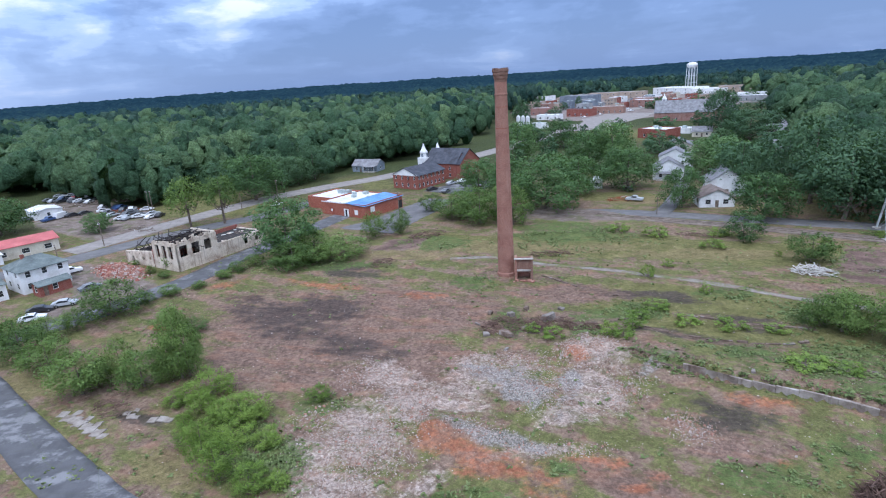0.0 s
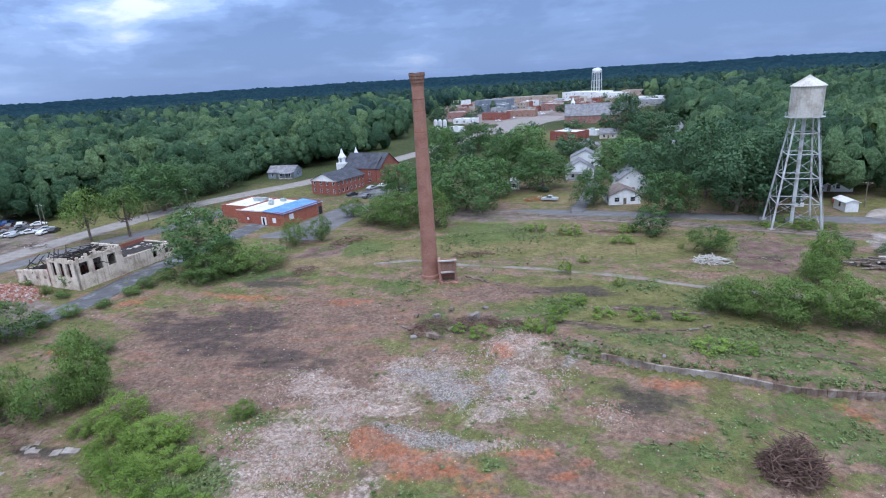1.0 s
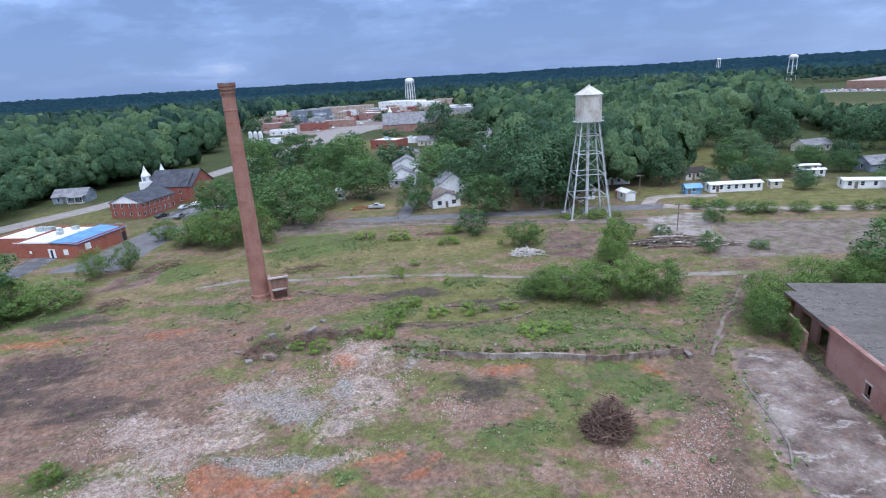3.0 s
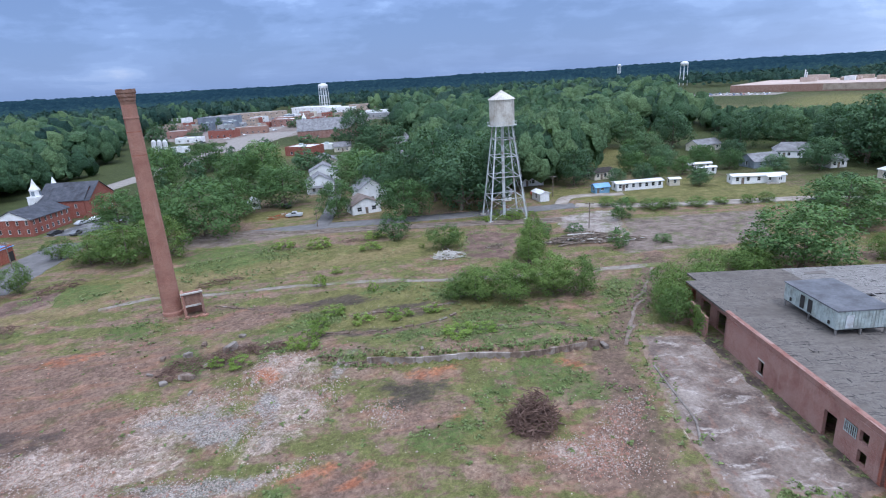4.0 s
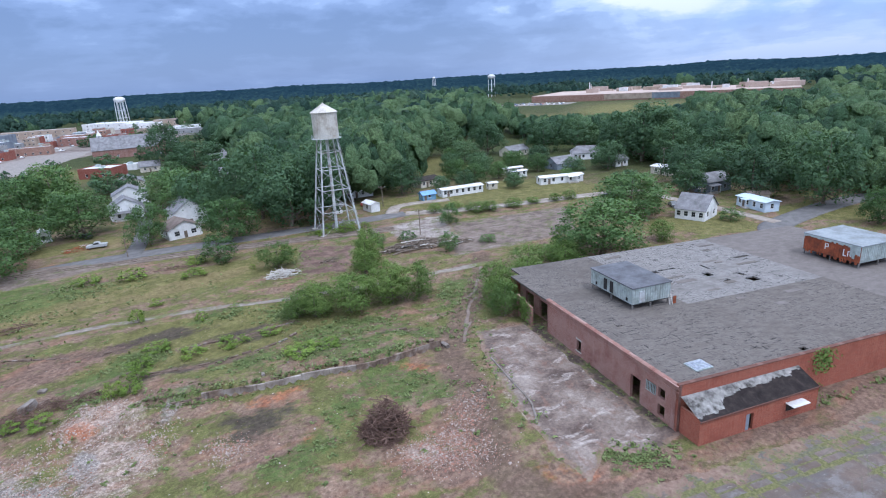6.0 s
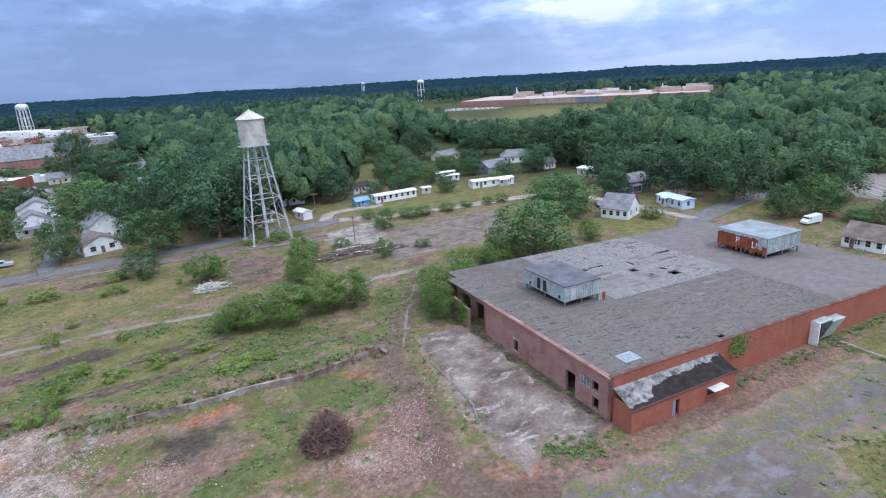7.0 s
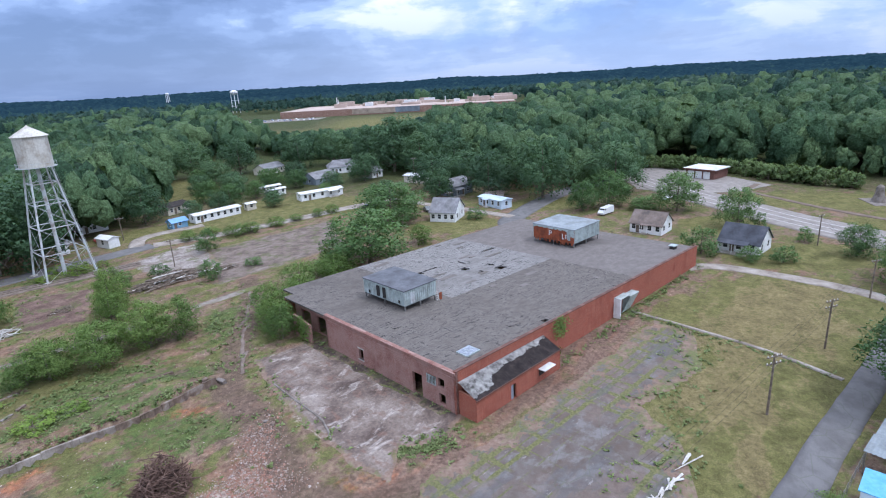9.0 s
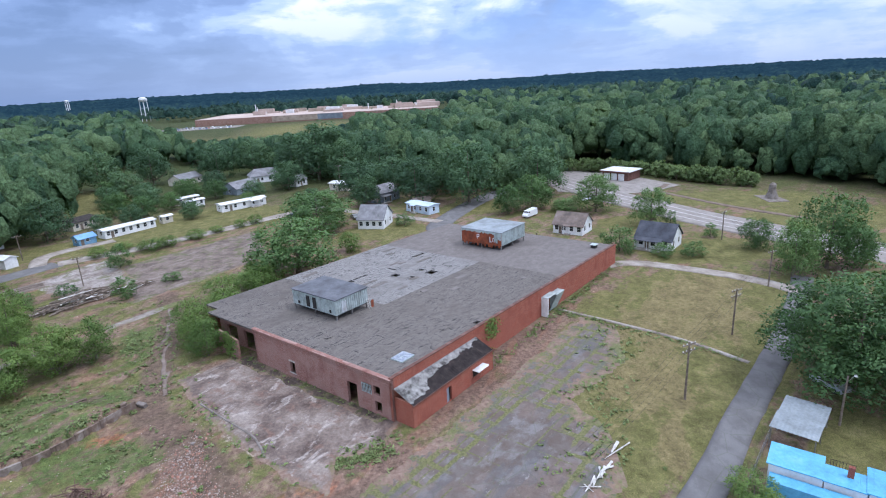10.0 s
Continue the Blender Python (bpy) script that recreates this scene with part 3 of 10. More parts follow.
    bit = n.ramp(bits[2], (0.0, (0.16, 0.12, 0.10)), (0.3, (0.30, 0.17, 0.125)), (0.55, (0.36, 0.30, 0.265)), (0.9, (0.58, 0.55, 0.52)))
    lies = n.math("MULTIPLY", n.step(bits[0], 0.42, 0.46), n.math("SUBTRACT", 1.0, n.step(n.voronoi(3.4), 0.10, 0.15)))
    col = n.mix(n.math("MULTIPLY", n.math("MULTIPLY", lies, cover(d[1], 1.0, 0.3, 0.6)), 0.9), col, bit)
    lush = n.ramp(n.math("ADD", n.math("MULTIPLY", speck, 0.6), n.math("MULTIPLY", fine, 0.4)), (0.32, (0.045, 0.072, 0.022)), (0.5, (0.088, 0.128, 0.042)), (0.72, (0.15, 0.19, 0.07)))
    col = n.mix(n.math("MULTIPLY", cover(b[0], 0.95, 0.36, 0.66), n.ramp(n.noise(0.8, 6, 0.75), (0.40, 0.35), (0.56, 1.0))), col, lush)
    # the trodden track by the mill, and its pale wet ruts
    trod = n.ramp(fine, (0.3, (0.095, 0.07, 0.056)), (0.6, (0.17, 0.125, 0.10)), (0.8, (0.27, 0.205, 0.165)))
    col = n.mix(n.math("MULTIPLY", cover(track, 1.0, 0.3, 0.7), 0.9), col, trod)
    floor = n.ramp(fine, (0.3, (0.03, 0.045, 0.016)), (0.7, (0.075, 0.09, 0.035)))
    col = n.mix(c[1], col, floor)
    # scattered chips of stone all over the yard
    scat = n.math("MULTIPLY", n.step(n.split(n.voronoi(1.3, out="Color"))[1], 0.86, 0.9), n.math("SUBTRACT", 1.0, n.step(n.voronoi(1.3), 0.10, 0.16)))
    col = n.mix(n.math("MULTIPLY", n.math("MULTIPLY", scat, c[2]), 0.8), col, (0.5, 0.46, 0.42))
    col = n.mix(0.5, col, n.ramp(grit, (0.34, 0.28), (0.66, 0.72)), "OVERLAY")
    col = n.mix(0.5, col, n.ramp(n.noise(1.1, 8, 0.8, None, 0.8), (0.38, 0.22), (0.62, 0.78)), "OVERLAY")
    col = n.mix(0.4, col, n.ramp(n.noise(0.25, 4, 0.6), (0.35, 0.32), (0.65, 0.68)), "OVERLAY")
    col = n.mix(1.0, col, (1.0, 0.955, 0.895), "MULTIPLY")
    n.bump(n.math("ADD", n.math("MULTIPLY", speck, 0.6), fine), 0.8, 0.3)
    return n.done(col, 0.95, 0, 0.15)


def spaced(lo, hi, step, far):
    """Even steps inside, growing steps out to the far edge."""
    out, s, x = [], step, hi
    while x < far:
        s *= 1.22
        x += s
        out.append(x)
    neg, s, x = [], step, lo
    while x > -far:
        s *= 1.22
        x -= s
        neg.append(x)
    return np.array(neg[::-1] + list(np.arange(lo, hi + 0.01, step)) + out)


TRACK = [[(42, 27), (50, 33), (57, 42), (61, 47), (66, 49), (72.1, 51.3), (80, 54.5), (87.1, 57.8), (95.9, 62.5), (103, 68), (110, 78), (116, 84)], [(44, 14), (40, 20), (42, 27)]]
FOOTINGS = [[(20.0, 107.8), (26.8, 98.2), (31.8, 94.3)], [(30.6, 80.3), (38.2, 74.7), (45.7, 72.3), (52.3, 72.4)], [(38.3, 84.6), (45.1, 80.8), (55.1, 76.9)], [(16.2, 87.0), (22.5, 83.6), (30, 84)], [(53.2, 62.9), (62.6, 56.5)]]


def near_line(x, y, lines, width):
    """1 on the lines, falling to 0 at the width from them."""
    m = np.zeros_like(x)
    for pts in lines:
        for (ax, ay), (bx, by) in zip(pts, pts[1:]):
            dx, dy = bx - ax, by - ay
            u = np.clip(((x - ax) * dx + (y - ay) * dy) / (dx * dx + dy * dy), 0, 1)
            m = np.maximum(m, 1 - smooth(0.35, 1.15, np.hypot(x - ax - u * dx, y - ay - u * dy) / width))
    return m


LAWN += [(60, 115, 26, -9, 3, 8), (30, 128, 26, -5, 2, 10), (0, 137, 14, -3, 0, 7), (88, 98, 3, 4, 5, -6), (46, 84, 20, -12, 5, 10), (84, -32, 27, -19, 10, 13), (60, -18, 13, -9, 6, 8)]
CLAY += [(73.0, -2.5, 18.0, -11.6, 2.4, 3.6), (50.0, 14.0, 5.0, -4.0, 4.0, 4.0)]
STRAW += [(92, -36, 20, -14, 6, 8), (66, -22, 10, -7, 4, 5)]


def make_ground():
    xs, ys = spaced(-100, 160, 0.85, 6500), spaced(-62, 150, 0.85, 6500)
    x, y = np.meshgrid(xs, ys, indexing="ij")
    wx = x + 1.0 * lattice(x / 9, y / 9, 21) + 0.9 * lattice(x / 3.5, y / 3.5, 23)
    wy = y + 1.0 * lattice(x / 9, y / 9, 22) + 0.9 * lattice(x / 3.5, y / 3.5, 24)
    z = ground_z(x, y)
    r = np.hypot(x, y)
    yard = smooth(-70, -45, x) * (1 - smooth(90, 105, x)) * smooth(15, 30, y) * (1 - smooth(125, 140, y))
    one = np.ones_like(x)
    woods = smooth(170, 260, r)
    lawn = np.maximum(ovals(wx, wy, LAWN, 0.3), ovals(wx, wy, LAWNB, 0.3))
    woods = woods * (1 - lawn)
    a = np.stack([ovals(wx, wy, CLAY, 0.65), ovals(wx, wy, ORANGE, 0.65), ovals(wx, wy, DARK, 0.65), one], -1)
    b = np.stack([np.maximum(ovals(wx, wy, LUSH, 0.5), ovals(wx, wy, LUSHB, 0.5)), lawn, ovals(wx, wy, PALE, 0.65), one], -1)
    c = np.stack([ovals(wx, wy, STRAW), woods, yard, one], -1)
    d = np.stack([ovals(wx, wy, GRAVEL, 0.6), ovals(wx, wy, STONES, 0.5), 0 * one, one], -1)
    track = np.maximum(near_line(wx * 0.3 + x * 0.7, wy * 0.3 + y * 0.7, TRACK, 3.4), 0.8 * near_line(wx, wy, FOOTINGS, 1.6))
    nx, ny = x.shape
    i = np.arange(nx * ny).reshape(nx, ny)
    faces = np.stack([i[:-1, :-1], i[1:, :-1], i[1:, 1:], i[:-1, 1:]], -1).reshape(-1, 4)
    me = grid_mesh("ground", np.stack([x, y, z], -1).reshape(-1, 3), faces, ground_mat(), True, {"track": track.ravel()},
                   {"cover_a": a.reshape(-1, 4), "cover_b": b.reshape(-1, 4), "cover_c": c.reshape(-1, 4), "cover_d": d.reshape(-1, 4)})
    tagged(new("ground", me), "broken ground of red clay, rubble and weeds running out to woods", "ground", kind="structure")


make_ground()


def along(points, step=2.0):
    """A smooth line through the points, at even steps."""
    p = [Vector((*q, 0)) for q in points]
    out = []
    for k in range(len(p) - 1):
        a, b, c, d = p[max(k - 1, 0)], p[k], p[k + 1], p[min(k + 2, len(p) - 1)]
        m = max(1, int((c - b).length / step))
        for s in range(m):
            u = s / m
            out.append(0.5 * (2 * b + (c - a) * u + (2 * a - 5 * b + 4 * c - d) * u * u + (3 * b - a - 3 * c + d) * u ** 3))
    out.append(p[-1])
    return out


def strip(name, points, width, mat, label, lift=0.06, ragged=0.15, category="road", cross=6, seed=1, step=2.0):
    """A road laid on the ground, with frayed edges and a skirt."""
    lift += 0.0021 * seed
    line = along(points, step)
    vs = []
    for k, q in enumerate(line):
        d = (line[min(k + 1, len(line) - 1)] - line[max(k - 1, 0)]).normalized()
        nrm = Vector((-d.y, d.x, 0))
        wl = width[0] + (width[1] - width[0]) * k / max(1, len(line) - 1) if isinstance(width, tuple) else width
        row = []
        for j in range(cross + 1):
            s = j / cross - 0.5
            jit = ragged * float(lattice(np.array([k * 0.7 + 50 * (j == 0)]), np.array([seed * 7.3]), seed)[0]) if j in (0, cross) else 0
            p = q + nrm * (s * wl + math.copysign(jit, s) * (1 if s else 0))
            row.append((p.x, p.y, gz(p.x, p.y) + lift))
        row = [(row[0][0], row[0][1], row[0][2] - 0.3)] + row + [(row[-1][0], row[-1][1], row[-1][2] - 0.3)]
        vs += row
    w = cross + 3
    i = np.arange(len(vs)).reshape(len(line), w)
    f = np.stack([i[:-1, :-1], i[:-1, 1:], i[1:, 1:], i[1:, :-1]], -1).reshape(-1, 4)
    me = grid_mesh(name, np.array(vs), f[:, ::-1], mat)
    return tagged(new(name, me), label, category, kind="structure")


def pad(name, corners, mat, label, lift=0.12, thick=0.3, category="pavement", jitter=0.3, seed=1):
    """A slab with the given corners and uneven broken edges."""
    rnd = random.Random(seed)
    pts = []
    for k in range(len(corners)):
        a, b = Vector(corners[k]), Vector(corners[(k + 1) % len(corners)])
        m = max(2, int((b - a).length / 1.2))
        for s in range(m):
            p = a.lerp(b, s / m)
            pts.append((p.x + rnd.uniform(-jitter, jitter), p.y + rnd.uniform(-jitter, jitter)))
    bm = bmesh.new()
    top = [bm.verts.new((x, y, lift)) for x, y in pts]
    low = [bm.verts.new((x, y, lift - thick)) for x, y in pts]
    bm.faces.new(top)
    for k in range(len(pts)):
        j = (k + 1) % len(pts)
        bm.faces.new((top[k], low[k], low[j], top[j]))
    bmesh.ops.recalc_face_normals(bm, faces=bm.faces)
    bmesh.ops.triangulate(bm, faces=[f for f in bm.faces if len(f.verts) > 4])
    me = bpy.data.meshes.new(name)
    bm.to_mesh(me)
    bm.free()
    me.materials.append(mat)
    return tagged(new(name, me), label, category, kind="structure")


def crept(n, col, reach=1.0, soil=False):
    """Soil and weeds creeping over a slab from its broken edges; soil: bare rusty dirt with few weeds."""
    fray, fine, speck = n.noise(0.35, 6, 0.62), n.noise(1.6, 5, 0.68), n.noise(6.0, 3, 0.7)
    v = n.math("ADD", n.attr("inside", "Fac"), n.math("MULTIPLY", n.math("SUBTRACT", n.math("ADD", n.math("MULTIPLY", fray, 0.6), n.math("MULTIPLY", fine, 0.4)), 0.5), 2.6 * reach))
    under = scrub(n, fray, fine, speck)
    if soil:
        dirt = n.ramp(fine, (0.3, (0.13, 0.085, 0.065)), (0.5, (0.205, 0.14, 0.108)), (0.72, (0.30, 0.22, 0.175)))
        under = n.mix(n.math("MULTIPLY", n.step(n.noise(0.28, 6, 0.7), 0.42, 0.54), 0.9), under, dirt)
    return n.mix(n.step(v, 0.18, 0.34), under, col)


def worn_pad(name, corners, mat, label, lift=0.05, category="pavement", step=0.7, fade=3.0):
    """An old slab flush with the ground; its material frays towards the edge."""
    c = np.array(corners)
    xs, ys = np.arange(c[:, 0].min() - 2, c[:, 0].max() + 2, step), np.arange(c[:, 1].min() - 2, c[:, 1].max() + 2, step)
    x, y = np.meshgrid(xs, ys, indexing="ij")
    inside, dist = np.zeros(x.shape, bool), np.full(x.shape, 1e9)
    for (ax, ay), (bx, by) in zip(c, np.roll(c, -1, axis=0)):
        hit = ((ay > y) != (by > y)) & (x < (bx - ax) * (y - ay) / (by - ay + 1e-12) + ax)
        inside ^= hit
        dx, dy = bx - ax, by - ay
        u = np.clip(((x - ax) * dx + (y - ay) * dy) / (dx * dx + dy * dy), 0, 1)
        dist = np.minimum(dist, np.hypot(x - ax - u * dx, y - ay - u * dy))
    dist = np.where(inside, dist, -dist) + 0.5 * lattice(x / 1.7, y / 1.7, 61)
    i = np.arange(x.size).reshape(x.shape)
    f = np.stack([i[:-1, :-1], i[1:, :-1], i[1:, 1:], i[:-1, 1:]], -1).reshape(-1, 4)
    f = f[(dist.ravel()[f] > -0.9).all(axis=1)]
    used, back = np.unique(f, return_inverse=True)
    z = np.maximum(0.0, ground_z(x, y)) + (lift + 0.09) * smooth(-0.7, 0.5, dist) - 0.09
    v = np.stack([x, y, z], -1).reshape(-1, 3)[used]
    me = grid_mesh(name, v, back.reshape(-1, 4), mat, True, {"inside": np.clip(dist.ravel()[used] / fade, -0.3, 1)})
    return tagged(new(name, me), label, category, kind="structure")


def asphalt_mat(name, base, patch, dark, wear=0.5, angle=0.0, edge=False):
    n = Nodes(name)
    v = n.turned(n.pos, angle)
    broad = n.noise(0.16, 5, 0.6)
    col = n.ramp(n.noise(0.5, 5, 0.6), (0.35, dark), (0.6, base))
    blot = n.noise(1.0, 6, 0.68, n.scaled(v, 0.22, 0.3, 1))
    col = n.mix(n.math("MULTIPLY", n.step(blot, 0.48, 0.6), wear), col, patch)
    col = n.mix(n.math("MULTIPLY", n.step(broad, 0.5, 0.7), 0.5), col, dark)
    if edge:
        col = n.mix(n.math("MULTIPLY", n.step(n.noise(0.09, 5, 0.6), 0.44, 0.58), 0.75), col, n.ramp(n.noise(0.7, 6, 0.7), (0.35, (0.115, 0.082, 0.066)), (0.65, (0.19, 0.15, 0.128))))
        joint = n.add("ShaderNodeTexBrick")
        n.put(joint.inputs["Vector"], n.turned(n.pos, 33.9))
        joint.offset = 0.0
        joint.inputs["Scale"].default_value = 1.0
        joint.inputs["Brick Width"].default_value, joint.inputs["Row Height"].default_value = 4.6, 3.6
        joint.inputs["Mortar Size"].default_value, joint.inputs["Mortar Smooth"].default_value = 0.16, 0.5
        rim = n.math("SUBTRACT", 0.9, n.attr("inside", "Fac"), True)
        weedy = n.step(n.math("ADD", n.noise(0.16, 6, 0.7), n.math("MULTIPLY", rim, 0.35)), 0.47, 0.57)
        col = n.mix(n.math("MULTIPLY", n.math("MULTIPLY", joint.outputs["Fac"], weedy), 0.85), col, n.ramp(n.noise(3, 3), (0.3, (0.075, 0.085, 0.03)), (0.7, (0.17, 0.16, 0.075))))
        square = n.add("ShaderNodeTexBrick")
        n.put(square.inputs["Vector"], n.turned(n.pos, 33.9))
        square.offset = 0.0
        square.inputs["Scale"].default_value = 1.0
        square.inputs["Brick Width"].default_value, square.inputs["Row Height"].default_value = 3.4, 2.4
        square.inputs["Mortar Size"].default_value, square.inputs["Mortar Smooth"].default_value = 0.55, 0.8
        tuft = n.step(n.math("ADD", n.math("MULTIPLY", square.outputs["Fac"], 0.5), n.math("ADD", n.noise(0.9, 5, 0.7), n.math("MULTIPLY", rim, 0.5))), 0.82, 0.98)
        col = n.mix(n.math("MULTIPLY", tuft, n.step(rim, 0.02, 0.2)), col, n.ramp(n.noise(3, 3), (0.3, (0.08, 0.088, 0.03)), (0.7, (0.18, 0.17, 0.075))))
        wet = n.step(n.noise(1.0, 5, 0.62, n.scaled(v, 0.09, 0.3, 1)), 0.5, 0.6)
        col = n.mix(n.math("MULTIPLY", wet, 0.55), col, n.ramp(n.noise(1.2, 5, 0.7), (0.35, (0.075, 0.075, 0.08)), (0.65, (0.125, 0.125, 0.13))))
        chalk = n.step(n.noise(1.0, 7, 0.75, n.scaled(v, 0.5, 1.6, 1)), 0.60, 0.68)
        col = n.mix(n.math("MULTIPLY", chalk, 0.5), col, (0.34, 0.325, 0.305))
    crack = n.voronoi(0.22, n.scaled(n.pos, 1, 1, 0), "DISTANCE_TO_EDGE")
    col = n.mix(n.math("SUBTRACT", 0.35, n.math("MULTIPLY", n.step(crack, 0.0, 0.018), 0.35)), col, (0.09, 0.10, 0.06))
    col = n.mix(0.3, col, n.ramp(n.noise(12, 3, 0.7), (0.3, 0.35), (0.7, 0.68)), "OVERLAY")
    n.bump(n.noise(9, 3), 0.3, 0.03)
    return n.done(crept(n, col, 1.2, True) if edge else col, 0.85, 0, 0.3)


M["street"] = asphalt_mat("street_asphalt", (0.105, 0.105, 0.11), (0.22, 0.22, 0.225), (0.075, 0.075, 0.078), 0.85)
M["lane"] = asphalt_mat("worn_lane", (0.145, 0.14, 0.14), (0.20, 0.195, 0.192), (0.115, 0.11, 0.108), 0.45)
M["lot"] = asphalt_mat("old_car_park", (0.135, 0.115, 0.103), (0.205, 0.20, 0.20), (0.10, 0.076, 0.061), 0.6, 35, True)
M["highway"] = asphalt_mat("bleached_highway", (0.265, 0.238, 0.215), (0.32, 0.295, 0.27), (0.20, 0.178, 0.16), 0.5)
M["gravel"] = worn("pale_gravel", (0.28, 0.245, 0.21), (0.15, 0.12, 0.095), (0.38, 0.35, 0.315), 0.3, 3, 0.95)
M["mud"] = worn("trodden_mud", (0.155, 0.115, 0.09), (0.10, 0.075, 0.06), (0.22, 0.17, 0.135), 0.5, 3, 0.8)
M["mud_wet"] = worn("wet_mud", (0.185, 0.145, 0.12), (0.115, 0.085, 0.07), (0.25, 0.205, 0.178), 0.6, 3, 0.8, spec=0.15)
M["path_grit"] = worn("weathered_path", (0.255, 0.225, 0.195), (0.14, 0.11, 0.085), (0.34, 0.315, 0.285), 0.7, 3, 0.9)
M["rail_bed"] = worn("ballast", (0.175, 0.14, 0.115), (0.10, 0.078, 0.065), (0.25, 0.21, 0.18), 0.4, 4, 0.95)


def slab_mat():
    n = Nodes("stained_slab")
    v = n.turned(n.pos, -57)
    broad = n.noise(0.2, 6, 0.66)
    col = n.ramp(broad, (0.36, (0.085, 0.062, 0.052)), (0.5, (0.175, 0.137, 0.115)), (0.64, (0.265, 0.225, 0.195)))
    scrape = n.noise(1.0, 7, 0.7, n.scaled(v, 0.55, 0.24, 1), 0.6)
    col = n.mix(n.math("MULTIPLY", n.step(scrape, 0.53, 0.66), 0.75), col, (0.42, 0.375, 0.34))
    dirt = n.noise(1.0, 6, 0.66, n.scaled(v, 0.3, 0.5, 1))
    col = n.mix(n.math("MULTIPLY", n.step(dirt, 0.52, 0.66), 0.75), col, (0.17, 0.105, 0.080))
    col = n.mix(0.5, col, n.ramp(n.noise(2.2, 5, 0.72), (0.34, 0.25), (0.66, 0.74)), "OVERLAY")
    col = n.mix(0.35, col, n.ramp(n.noise(9, 4, 0.7), (0.3, 0.3), (0.7, 0.7)), "OVERLAY")
    n.bump(n.noise(6, 4), 0.3, 0.03)
    return n.done(crept(n, col, 0.9, True), 0.85, 0, 0.3)


M["slab"] = slab_mat()


def yard_mat(name, dark, base, light, pale, angle=30.0):
    """Bare trodden yard: earth, gravel washes and scraped pale streaks."""
    n = Nodes(name)
    v = n.turned(n.pos, angle)
    col = n.ramp(n.noise(0.3, 6, 0.68), (0.34, dark), (0.5, base), (0.66, light))
    wash = n.noise(1.0, 6, 0.66, n.scaled(v, 0.16, 0.7, 1))
    col = n.mix(n.math("MULTIPLY", n.step(wash, 0.53, 0.68), 0.5), col, pale)
    col = n.mix(n.math("MULTIPLY", n.step(n.noise(0.22, 6, 0.7), 0.51, 0.62), 0.75), col, n.ramp(n.noise(3, 3), (0.3, (0.06, 0.075, 0.025)), (0.7, (0.15, 0.15, 0.065))))
    col = n.mix(0.5, col, n.ramp(n.noise(2.5, 5, 0.72), (0.34, 0.24), (0.66, 0.76)), "OVERLAY")
    n.bump(n.noise(3, 5, 0.7), 0.6, 0.12)
    return n.done(crept(n, col, 1.3), 0.95, 0, 0.2)


M["yard_brown"] = yard_mat("bare_brown_yard", (0.075, 0.048, 0.039), (0.135, 0.088, 0.071), (0.20, 0.138, 0.112), (0.23, 0.165, 0.135))
M["wall_dirt"] = yard_mat("damp_wall_dirt", (0.05, 0.038, 0.031), (0.085, 0.064, 0.052), (0.13, 0.10, 0.083), (0.16, 0.125, 0.105), -57)
M["yard_grey"] = yard_mat("bare_grey_yard", (0.095, 0.074, 0.06), (0.165, 0.13, 0.108), (0.23, 0.19, 0.163), (0.30, 0.265, 0.235))
M["yard_pale"] = yard_mat("broken_pale_lot", (0.14, 0.11, 0.092), (0.25, 0.215, 0.19), (0.34, 0.31, 0.285), (0.42, 0.395, 0.37))
M["plot"] = worn("bare_plot", (0.20, 0.165, 0.145), (0.12, 0.095, 0.08), (0.28, 0.24, 0.215), 0.2, 2.5, 0.95)

strip("road_west", [(-112, 107.5), (-82, 84.5), (-59.3, 65.5), (-37.5, 48.0), (-22, 38.5), (2, 24), (40, 2)], 5.8, M["street"], "patched dark asphalt street with a dirt verge", seed=2, cross=8)
strip("road_east", [(26, -5.0), (44.2, -20.5), (57.0, -29.5), (67.5, -37.2), (82, -47.5), (97, -57), (106, -62)], 3.7, M["lane"], "narrow worn asphalt lane beside the field", seed=3)
strip("lane_east", [(115.5, -26), (116.8, -32.5), (110.3, -44.8), (103.8, -53.2), (97.8, -57.5)], 3.4, M["gravel"], "pale concrete drive round the mill corner", seed=4)
strip("highway", [(330, 30), (270, 2), (222, -27), (191, -40.5), (174, -50), (155, -60), (133.4, -75), (119, -86), (90, -108), (40, -150)], 15.0, M["highway"], "wide bleached concrete highway", seed=5, cross=10)
M["road_paint"] = worn("worn_road_paint", (0.55, 0.54, 0.52), (0.36, 0.34, 0.32), (0.62, 0.61, 0.6), 0.8, 4, 0.7)
HIGHWAY = [(222, -27), (191, -40.5), (174, -50), (155, -60), (133.4, -75), (119, -86)]
for k, off in enumerate((-3.4, 0.2, 3.6)):
    strip("lane_line", [(x + off * 0.5, y - off * 0.86) for x, y in HIGHWAY], 0.22, M["road_paint"], "worn painted line along the highway", lift=0.1, ragged=0.03, category="road marking", cross=1, seed=5 + k)
strip("kerb_dirt", [(205, -66), (194, -60), (180, -66), (166, -74), (150, -86)], 1.6, M["mud"], "bare dirt edge between highway and park", lift=0.02, ragged=0.6, category="dirt", seed=49)
strip("street_north", [(128, 112), (107, 123.5), (90, 133), (76, 141), (62, 149.5), (48, 156.5), (30, 163)], 6.5, M["lane"], "grey street along the old rail spur", seed=6)
strip("street_hill", [(61, 150), (69, 162), (77.5, 177), (92, 205), (110, 245), (135, 300)], 4.5, M["lane"], "side street climbing towards town", seed=7)
